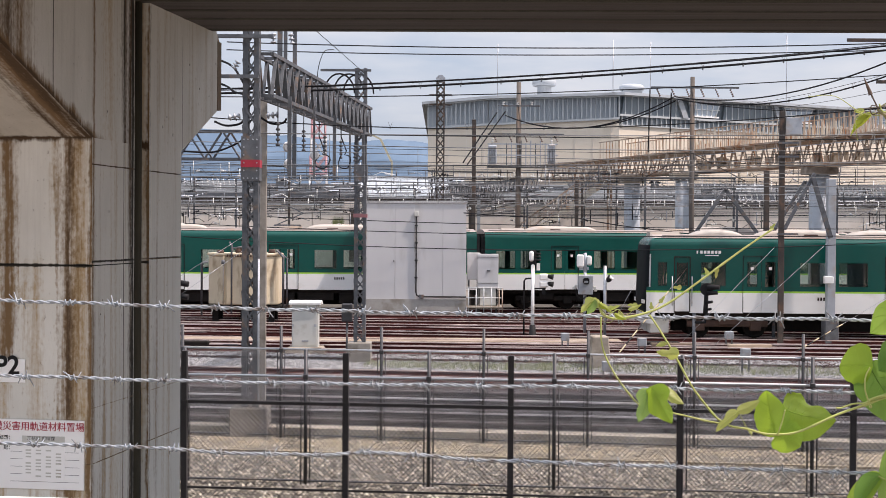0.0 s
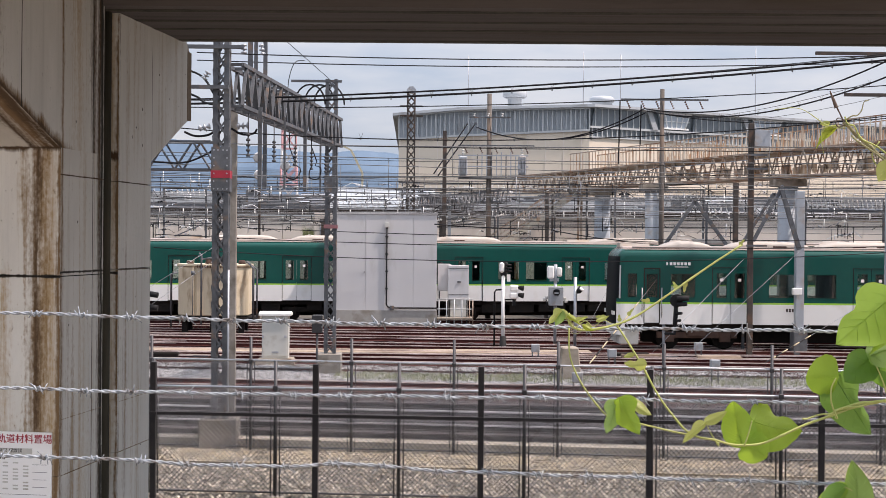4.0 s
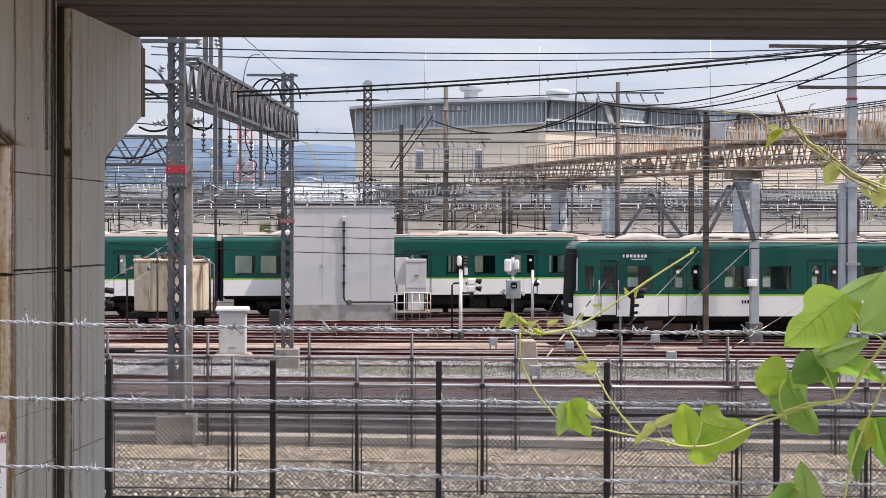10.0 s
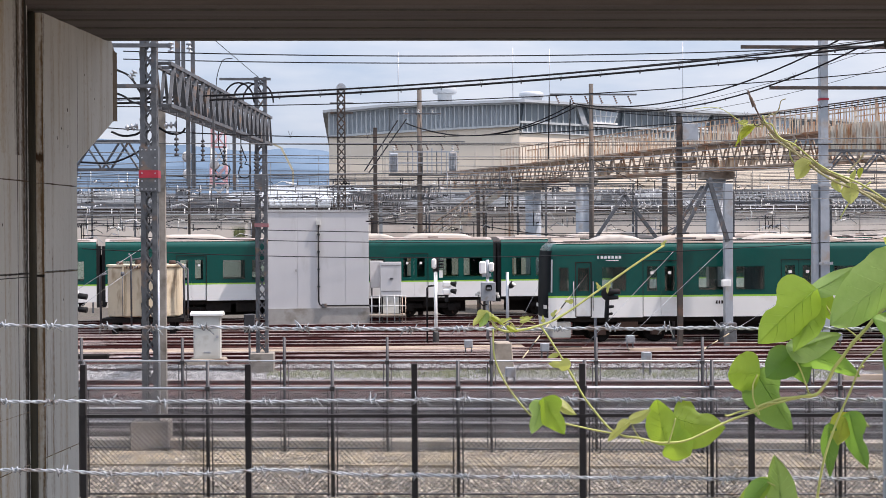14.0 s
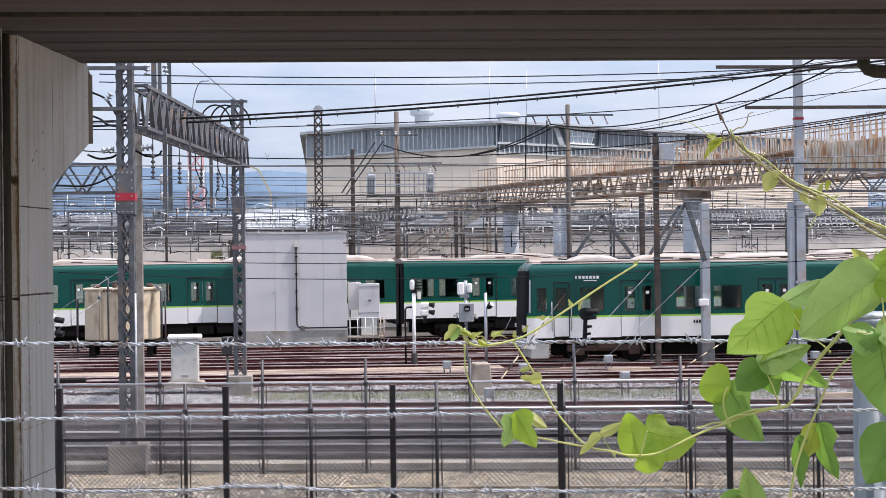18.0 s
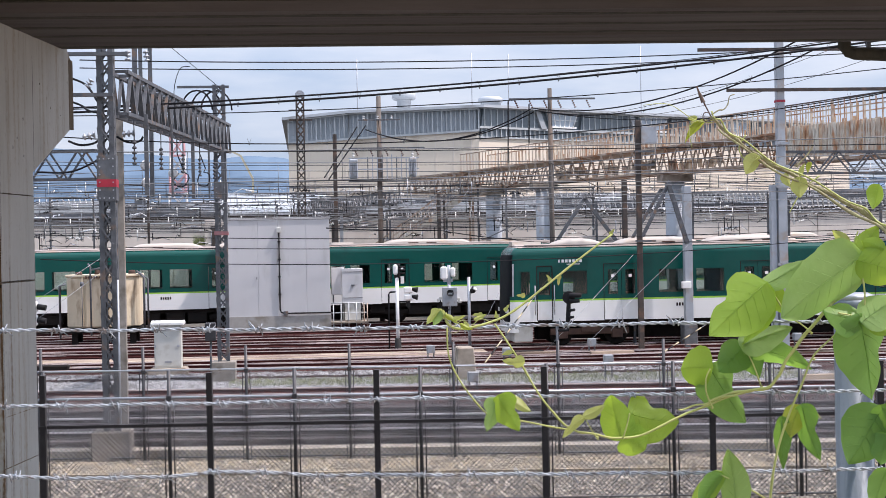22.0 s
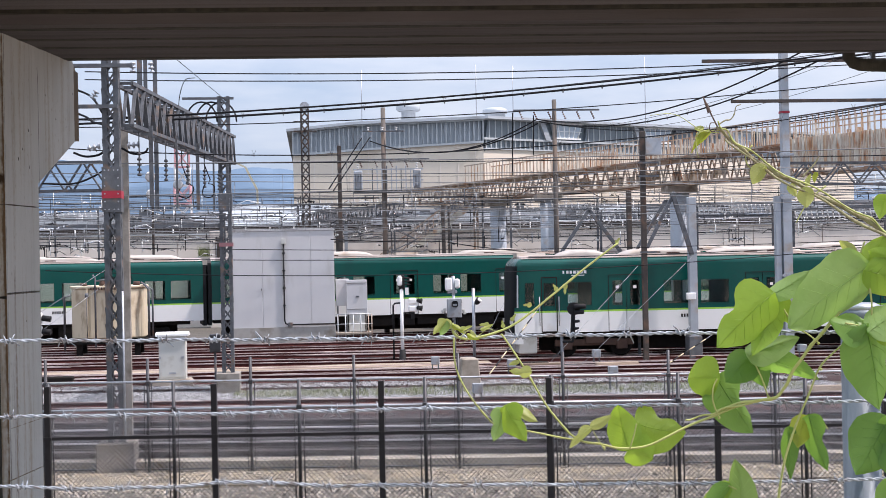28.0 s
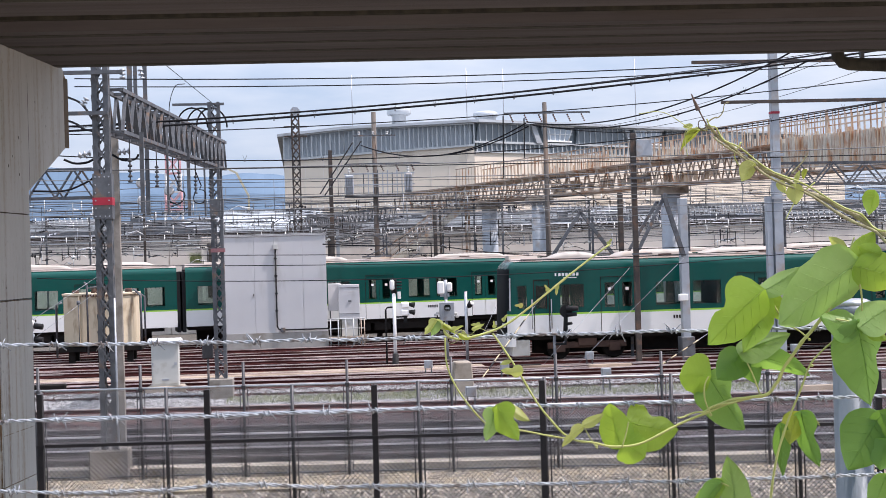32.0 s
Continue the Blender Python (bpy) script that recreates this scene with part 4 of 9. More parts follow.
def insulator(bm, p, q, r=0.09, n=4, mi=0):
    p, q = Vector(p), Vector(q)
    pts, rad = [], []
    for k in range(n):
        for u, f in ((0.0, 0.3), (0.35, 1.0), (0.6, 0.9), (0.65, 0.3)):
            pts.append(p + (q - p) * ((k + u) / n))
            rad.append(r * f)
    ring_tube(bm, pts, rad, 10, mi)

def gantry():
    th = thing("signal_gantry", "grey steel lattice gantry spanning three tracks", "gantry")
    for (x, y, top, base_z, w, red) in ((-3.86, 29.0, 9.6, 0.62, 0.22, 5.5), (-2.62, 45.8, 9.3, 0.62, 0.27, 6.05)):
        bm = B()
        lattice(bm, x - w / 2, x + w / 2, y - w / 2, y + w / 2, base_z, top, 0.10, 0.33, 0.034)
        part("column", bm, "steel", th)
        bm = B()
        box(bm, x - w / 2 - 0.075, x + w / 2 + 0.075, y - w / 2 - 0.075, y + w / 2 + 0.075, red - 0.34, red + (0.55 if y < 40 else 0.19))
        pl = part("cover_plate", bm, "steel", th)
        bm = B()
        for k in range(6 if y < 40 else 4):
            for dx in (-0.13, -0.05, 0.05, 0.13):
                if abs(dx) > 0.1 or k in (0, 5):
                    c = Vector((x + dx, y - w / 2 - 0.075, red - 0.29 + k * 0.155))
                    ring_tube(bm, [c, c + Vector((0, -0.014, 0))], 0.016, 6)
        tagged(part("bolts", bm, "galv", pl), kind="stuff")
        bm = B()
        box(bm, x - w / 2 - 0.081, x + w / 2 + 0.081, y - w / 2 - 0.081, y + w / 2 + 0.081, *((red - 0.07, red + 0.08) if y < 40 else (4.58, 4.70)))
        part("red_band", bm, "red" if y < 40 else "fadedred", pl, "red painted band")
        bm = B()
        box(bm, x - 0.37, x + 0.37, y - 0.4, y + 0.4, -0.1, base_z)
        part("footing", bm, "footing", th, bevel=0.02)
    bm = B()
    ring_tube(bm, [(-3.68, 28.8, 0.3), (-3.68, 28.8, 3.6)], 0.022, 8)
    part("conduit", bm, "galv", th)
    bm = B()
    truss(bm, (-3.66, 29.2, 7.74), (-2.47, 45.7, 8.02), 0.84, 0.36, 0.85, 0.075, 0.06)
    part("truss_beam", bm, "steel", th)
    for x0, x1, y, z in ((-4.8, -3.4, 28.7, 8.0), (-4.8, -3.7, 28.7, 7.2), (-3.9, -2.3, 45.6, 9.2)):
        bm = B()
        box(bm, x0, x1, y, y + 0.1, z, z + 0.07)
        part("cross_arm", bm, "steel", th)
    # hanging insulator strings under the beam
    for k, u in enumerate((0.10, 0.30, 0.50, 0.68, 0.86)):
        p = Vector((-3.66, 29.2, 6.9)).lerp(Vector((-2.5, 45.7, 7.25)), u)
        bm = B()
        ring_tube(bm, [p, p + Vector((0, 0, -0.45))], 0.012, 5)
        insulator(bm, p + Vector((0, 0, -0.45)), p + Vector((0, 0, -1.0)), 0.05, 5)
        part("insulator", bm, "greyline", th)
        bm = B()
        bar(bm, p + Vector((0.25, 0, 0.1)), p + Vector((0.25, 0, -1.6)), 0.05 if k % 2 else 0.085)
        part("hanger", bm, "steel", th)
    # black cable loops at the far column
    for k in range(3):
        bm = B()
        c = Vector((-3.3 + 0.3 * k, 45.6, 8.5))
        ring_tube(bm, [c + Vector((0.48 * math.cos(a), 0.05 * k, 0.62 * math.sin(a))) for a in [math.pi * j / 12 for j in range(13)]], 0.026, 6)
        part("cable_loop", bm, "cable", th)
    for k, (x, z, rx) in enumerate(((-3.35, 6.08, 0.20), (-2.74, 6.08, 0.19))):
        bm = B()
        c = Vector((x, 40, z))
        ring_tube(bm, [c + Vector((-0.1, 0, 1.5)), c + Vector((-0.1, 0, 0.7)), c + Vector((0.05, 0, 0.3))] + [c + Vector((rx * math.sin(a) * (1 + 0.2 * math.sin(2 * a + k)), 0, rx * math.cos(a))) for a in [2 * math.pi * j / 14 for j in range(14)]], 0.017, 5)
        part("cable_coil", bm, "cable", th)
    # second column close behind, brown
    bm = B()
    box(bm, -4.20, -4.05, 33.0, 33.15, 0, 7.2)
    solo("steel_post", bm, "footing", "tan-grey weathered post beside the gantry", "post", bevel=0.01)

def equipment_hut():
    th = thing("equipment_hut", "light grey panelled equipment hut on a concrete base", "hut")
    X0, X1, Y0, Y1 = -3.55, 1.09, 66.4, 67.7
    bm = B()
    box(bm, X0 - 0.02, X1 + 0.02, Y0 - 0.03, Y1, 0, 1.0)
    part("base", bm, "hutbase", th)
    xs = [X0, -2.20, -1.29, 0.0, X1]
    for a, b in zip(xs, xs[1:]):
        bm = B()
        box(bm, a + 0.012, b - 0.012, Y0, Y0 + 0.04, 1.0, 5.46)
        part("wall_panel", bm, "boxgrey", th, bevel=0.006)
    bm = B()
    box(bm, X0 + 0.01, X1 - 0.005, Y0 + 0.02, Y1, 1.0, 5.44)
    part("core", bm, "boxgrey", th)
    bm = B()
    box(bm, X0 - 0.04, X1 + 0.04, Y0 - 0.04, Y1 + 0.04, 5.44, 5.52)
    part("roof", bm, "boxgrey", th)
    bm = B()
    x = -1.22
    ring_tube(bm, [(x, Y0 - 0.06, 4.85), (x, Y0 - 0.06, 1.3), (x + 0.05, Y0 - 0.06, 1.17), (x + 0.2, Y0 - 0.06, 1.12), (X1, Y0 - 0.06, 1.12)], 0.035, 8)
    for z in (4.4, 3.6, 2.8, 2.0):
        box(bm, x - 0.07, x + 0.07, Y0 - 0.1, Y0, z - 0.03, z + 0.03)
    part("conduit", bm, "black", th, "black cable conduit")
    bm = B()
    box(bm, x - 0.1, x + 0.1, Y0 - 0.14, Y0, 4.82, 5.06)
    part("junction_box", bm, "cabgrey", th, bevel=0.01)
    bm = B()
    box(bm, x + 0.15, x + 0.36, Y0 - 0.14, Y0, 1.04, 1.22)
    part("junction_box", bm, "steel", th, bevel=0.01)
    bm = B()
    box(bm, -2.27, -2.24, Y0 - 0.05, Y0, 2.7, 2.8)
    part("latch", bm, "steel", th)
    # cabinets and railing beside it
    for x0, x1, z0, z1, y in ((1.15, 1.75, 1.9, 3.15, 66.9), (1.62, 2.58, 1.55, 3.1, 66.5)):
        bm = B()
        box(bm, x0, x1, y, y + 0.6, z0, z1)
        c = solo("cabinet", bm, "boxgrey", "grey metal cabinet on a stand beside the hut", "cabinet", bevel=0.015)
        for xx in (x0 + 0.08, x1 - 0.08):
            for yy in (y + 0.08, y + 0.53):
                bm = B()
                box(bm, xx - 0.03, xx + 0.03, yy - 0.03, yy + 0.03, 0.3, z0)
                part("leg", bm, "steel", c)
    bm = B()
    box(bm, 1.66, 2.54, 66.55, 67.05, 0.72, 1.55)
    part("lower_body", bm, "cabgrey", c, bevel=0.012)
    for z in (2.95, 1.75):
        bm = B()
        box(bm, 1.63, 2.57, 66.485, 66.5, z, z + 0.02)
        part("door_seam", bm, "steel", c)
    bm = B()
    box(bm, 2.05, 2.2, 66.46, 66.5, 2.3, 2.37)
    part("handle", bm, "steel", c)
    rl = thing("guard_rail", "pale steel guard rail around a cabinet platform", "railing")
    bm = B()
    box(bm, 1.1, 2.75, 66.0, 67.2, 0.62, 0.7)
    part("platform", bm, "pale", rl)
    for x in (1.2, 1.55, 1.9, 2.25, 2.6, 2.75):
        bm = B()
        ring_tube(bm, [(x, 66.05, 0.1), (x, 66.05, 1.55)], 0.025, 6)
        part("baluster", bm, "rustbrown" if x > 2.3 else "trimgrey", rl)
    bm = B()
    ring_tube(bm, [(1.1, 66.05, 1.55), (2.78, 66.05, 1.55)], 0.025, 6)
    ring_tube(bm, [(1.1, 66.05, 1.1), (2.78, 66.05, 1.1)], 0.02, 6)
    part("rail", bm, "trimgrey", rl)

def tank():
    th = thing("transformer_tank", "tan riveted transformer tank on steel legs", "tank")
    bm = B()
    pts = [(-10.0, 61.6), (-9.2, 61.2), (-7.7, 61.2), (-7.0, 61.6), (-7.0, 62.8), (-7.6, 63.3), (-9.4, 63.3), (-10.0, 62.8)]
    prism(bm, pts, "z", 0.95, 3.05)
    part("shell", bm, "tan", th, bevel=0.05)
    bm = B()
    cx, cy = sum(p[0] for p in pts) / 8, sum(p[1] for p in pts) / 8
    prism(bm, [(cx + (x - cx) * 1.04, cy + (y - cy) * 1.06) for x, y in pts], "z", 3.05, 3.16)
    part("lid", bm, "tan", th, bevel=0.02)
    for x, h in ((-9.5, 0.12), (-8.7, 0.2), (-7.9, 0.1), (-7.3, 0.16)):
        bm = B()
        ring_tube(bm, [(x, 61.6, 3.14), (x, 61.6, 3.16 + h)], [0.16, 0.13], 12)
        part("lid_fitting", bm, "underbrown", th)
    for k in range(14):
        bm = B()
        x = -9.15 + k * 0.11
        box(bm, x, x + 0.05, 61.06, 61.13, 3.0, 3.1)
        part("lid_bolt", bm, "underbrown", th)
    for x in (-9.3, -8.5, -8.3, -7.65):
        bm = B()
        box(bm, x - 0.03, x + 0.03, 61.12, 61.22, 1.0, 3.05)
        part("rib", bm, "tan", th)
    bm = B()
    for k in range(26):
        for x in (-9.98, -7.02):
            ring_tube(bm, [(x, 61.52, 1.05 + k * 0.077), (x, 61.49, 1.05 + k * 0.077)], 0.018, 5)
    part("rivets", bm, "tan", th)
    bm = B()
    ring_tube(bm, [(-9.0, 61.5, 3.1), (-9.0, 61.5, 3.35), (-8.6, 61.5, 3.42), (-7.9, 61.5, 3.38)], 0.04, 6)
    part("pipe", bm, "steel", th)
    for pts, r in (([(-6.78, 61.3, 0.9), (-6.78, 61.3, 3.0), (-7.0, 61.5, 3.2)], 0.05), ([(-6.62, 61.3, 0.9), (-6.62, 61.3, 2.95), (-7.1, 61.5, 3.28)], 0.04), ([(-8.95, 61.1, 0.6), (-8.95, 61.1, 3.5), (-9.05, 61.15, 3.62)], 0.045), ([(-10.25, 61.3, 0.5), (-10.25, 61.3, 2.7), (-10.0, 61.3, 2.8)], 0.05)):
        bm = B()
        ring_tube(bm, pts, r, 6)
        part("pipe", bm, "steel", th)
    bm = B()
    ring_tube(bm, [(-9.3, 61.1, 2.85), (-9.3, 61.05, 2.7)], 0.08, 10)
    ring_tube(bm, [(-9.3, 61.06, 2.7), (-9.3, 61.06, 1.0)], 0.02, 6)
    part("gauge", bm, "steel", th)
    bm = B()
    for x in (-9.7, -8.5, -7.3):
        for y in (61.6, 62.8):
            box(bm, x - 0.12, x + 0.12, y - 0.12, y + 0.12, 0, 0.95)
    box(bm, -10.2, -6.8, 61.3, 63.2, 0.72, 0.9)
    part("stand", bm, "under", th)

def cabinet():
    th = thing("relay_cabinet", "light grey metal relay cabinet on a concrete plinth", "cabinet")
    bm = B()
    box(bm, -4.93, -4.07, 47.2, 47.75, 0.32, 1.72)
    part("body", bm, "cabgrey", th, bevel=0.012)
    bm = B()
    prism(bm, [(47.1, 1.72), (47.85, 1.72), (47.85, 1.80), (47.48, 1.86), (47.1, 1.80)], "x", -5.03, -3.97)
    part("roof", bm, "white", th, bevel=0.01)
    bm = B()
    box(bm, -4.88, -4.12, 47.178, 47.2, 0.40, 1.62)
    d = part("door", bm, "cabgrey", th)
    bm = B()
    box(bm, -4.6, -4.38, 47.16, 47.18, 0.5, 0.56)
    box(bm, -4.92, -4.86, 47.16, 47.18, 1.0, 1.08)
    box(bm, -4.2, -4.12, 47.16, 47.18, 1.0, 1.08)
    part("handle", bm, "galv", d)
    bm = B()
    prism(bm, [(-5.4, 0), (-3.7, 0), (-3.95, 0.32), (-5.05, 0.32)], "y", 46.9, 48.0)
    part("plinth", bm, "pale", th)
    bm = B()
    box(bm, -3.24, -2.90, 46.3, 46.6, 1.22, 1.80)
    t2 = solo("control_box", bm, "fencegrey", "dark control box on a pole beside the gantry", "control box", bevel=0.02)
    bm = B()
    ring_tube(bm, [(-3.07, 46.45, 0), (-3.07, 46.45, 1.23)], 0.04, 6)
    part("stem", bm, "steel", t2)

def factory():
    """The long workshop hall beyond the yard, with a glazed upper storey."""
    th = thing("workshop_hall", "cream workshop hall with a glazed clerestory", "building")
    # gable corner at the front, long side running away to the right
    c0, c1, c2 = (-1.5, 140.5), (17.05, 140.0), (66.0, 170.0)
    def wall_run(a, b, za, zb, ha, hb, m, name, thick=0.4):
        bm = B()
        d = (Vector(b) - Vector(a)).normalized()
        n = Vector((-d.y, d.x)) * thick
        v = [bm.verts.new((p[0] + (n.x if k else 0), p[1] + (n.y if k else 0), z)) for p, lo, hi in ((a, za, ha), (b, zb, hb)) for z in (lo, hi) for k in (0, 1)]
        for q in ((0, 2, 6, 4), (1, 5, 7, 3), (2, 3, 7, 6), (0, 4, 5, 1), (0, 1, 3, 2), (4, 6, 7, 5)):
            bm.faces.new([v[i] for i in q])
        return part(name, bm, m, th)
    cm = (4.35, 140.34)
    wall_run(c0, cm, 0, 0, 14.1, 14.5, "cream", "front_wall")
    wall_run(cm, c1, 0, 0, 14.5, 15.15, "cream", "front_wall")
    wall_run(c1, c2, 0, 0, 14.45, 14.45, "cream", "side_wall")
    runs = ((c0, cm, 13, 14.1, 14.5, 16.35, 16.95), (cm, c1, 28, 14.5, 15.15, 16.95, 17.3))
    for (a, b, n, z0a, z0b, z1a, z1b) in runs:
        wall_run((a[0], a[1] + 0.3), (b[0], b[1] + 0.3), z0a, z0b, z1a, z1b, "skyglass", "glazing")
        A, Bv = Vector(a), Vector(b)
        d = (Bv - A).normalized()
        o = Vector((d.y, -d.x)) * 0.08
        for k in range(n + 1):
            u = k / n
            p = A.lerp(Bv, u) + o
            w = 0.035 if k % 2 else 0.06
            bm = B()
            box(bm, p.x - w, p.x + w, p.y, p.y + 0.25, z0a + (z0b - z0a) * u, z1a + (z1b - z1a) * u)
            part("mullion", bm, "trimgrey", th)
        for w in (0.0, 1.0):
            bm = B()
            za, zb = z0a + (z1a - z0a) * w, z0b + (z1b - z0b) * w
            bar(bm, (a[0] + o.x, a[1] + o.y, za), (b[0] + o.x, b[1] + o.y, zb), 0.3, 0.2)
            part("transom", bm, "trimgrey", th)
    # the long side: a low band of windows, and above it glazed bays parted by tilted roof lights
    A, Bv = Vector(c1), Vector(c2)
    e = (Bv - A).normalized()
    out = Vector((e.y, -e.x))
    def spot(u, off, z):
        p = A + e * u + out * off
        return Vector((p.x, p.y, z))
    def slab(outline, o0, o1, m, name, parent=th):
        bm = B()
        r0 = [bm.verts.new(spot(u, o0, z)) for u, z in outline]
        r1 = [bm.verts.new(spot(u, o1, z)) for u, z in outline]
        q = len(outline)
        for k in range(q):
            bm.faces.new((r0[k], r0[(k + 1) % q], r1[(k + 1) % q], r1[k]))
        bm.faces.new(r0[::-1])
        bm.faces.new(r1)
        return part(name, bm, m, parent)
    long = (Bv - A).length
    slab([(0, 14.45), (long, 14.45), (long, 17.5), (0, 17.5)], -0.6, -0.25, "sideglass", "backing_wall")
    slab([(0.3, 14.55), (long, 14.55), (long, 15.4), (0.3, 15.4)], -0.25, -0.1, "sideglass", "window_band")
    for z, h in ((14.5, 0.12), (15.48, 0.2), (17.42, 0.22)):
        slab([(0, z - h / 2), (long, z - h / 2), (long, z + h / 2), (0, z + h / 2)], -0.1, 0.16, "trimgrey", "transom")
    for k in range(58):
        u = 0.3 + 0.62 * k
        slab([(u, 14.55), (u + 0.09, 14.55), (u + 0.09, 15.4), (u, 15.4)], -0.1, 0.05, "trimgrey", "mullion")
    for k in range(4):
        u0 = 13.1 * k + 0.3
        bay = slab([(u0, 15.6), (u0 + 7.7, 15.6), (u0 + 6.9, 17.32), (u0 + 0.3, 17.32)], -0.2, 0.02, "sideglass", "glazed_bay")
        for j in range(9):
            u = u0 + 0.35 + 0.8 * j
            slab([(u, 15.6), (u + 0.09, 15.6), (u + 0.09, 17.32), (u, 17.32)], 0.02, 0.1, "trimgrey", "mullion", bay)
        slab([(u0 + 7.6, 15.5), (u0 + 8.3, 15.5), (u0 + 7.35, 17.45), (u0 + 6.75, 17.45)], -0.15, 0.3, "roofgrey", "slanted_frame", bay)
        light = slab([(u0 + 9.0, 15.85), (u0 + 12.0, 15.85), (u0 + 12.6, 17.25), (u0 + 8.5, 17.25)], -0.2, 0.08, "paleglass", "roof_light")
        for j in range(6):
            u, w = u0 + 9.0 + 0.6 * j, u0 + 8.5 + 0.82 * j
            slab([(u - 0.05, 15.85), (u + 0.05, 15.85), (w + 0.05, 17.25), (w - 0.05, 17.25)], 0.08, 0.16, "white", "glazing_bar", light)
        for z, h, ua, ub in ((15.78, 0.16, 8.7, 12.4), (16.5, 0.06, 8.6, 12.5), (17.3, 0.12, 8.3, 12.8)):
            slab([(u0 + ua, z - h / 2), (u0 + ub, z - h / 2), (u0 + ub, z + h / 2), (u0 + ua, z + h / 2)], 0.08, 0.2, "white", "glazing_bar", light)
    bm = B()
    v = [bm.verts.new(p) for p in ((-2.1, 139.9, 16.36), (4.35, 139.7, 16.97), (17.5, 139.4, 17.38), (66.5, 169.5, 17.5), (40, 215, 17.7), (5.3, 200, 17.9), (-2.1, 200, 16.5))]
    w = [bm.verts.new(p.co + Vector((0, 0, 0.26))) for p in v]
    for k in range(7):
        bm.faces.new((v[k], v[(k + 1) % 7], w[(k + 1) % 7], w[k]))
    bm.faces.new(v[::-1])
    bm.faces.new(w)
    part("roof", bm, "roofgrey", th)
    # roof ventilators: a hooded stack, and low domed hoods further on
    bm = B()
    ring_tube(bm, [(10.1, 145, z) for z in (17.2, 18.6, 18.7)], [0.72, 0.72, 1.0], 16)
    ring_tube(bm, [(10.1, 145, z) for z in (18.7, 18.85, 19.35, 19.5, 19.56)], [1.1, 1.22, 1.2, 0.95, 0.3], 16)
    part("roof_ventilator", bm, "roofgrey", th)
    for x, y in ((18.9, 145), (33, 162), (43, 170), (50, 176)):
        bm = B()
        box(bm, x - 0.95, x + 0.95, y - 0.8, y + 0.8, 17.3, 18.4)
        ring_tube(bm, [(x, y, z) for z in (18.35, 18.5, 18.75, 18.93, 19.0)], [1.22, 1.28, 1.25, 0.9, 0.3], 16)
        part("roof_ventilator", bm, "roofgrey", th)
    for k in range(10):
        bm = B()
        x = 0.5 + k * 1.75
        box(bm, x, x + 0.06, 140.46 - 0.027 * (x + 1.5), 140.7 - 0.027 * (x + 1.5), 0, 14.05 + 0.055 * (x + 1.5))
        part("panel_joint", bm, "pinkwall", th)
    # lightning rods
    for x, y, h in ((5.6, 150, 23.5), (17.6, 150, 24), (22.2, 155, 24.5), (38, 160, 26)):
        bm = B()
        ring_tube(bm, [(x, y, 17), (x, y, h)], 0.05, 5)
        part("lightning_rod", bm, "galv", th)

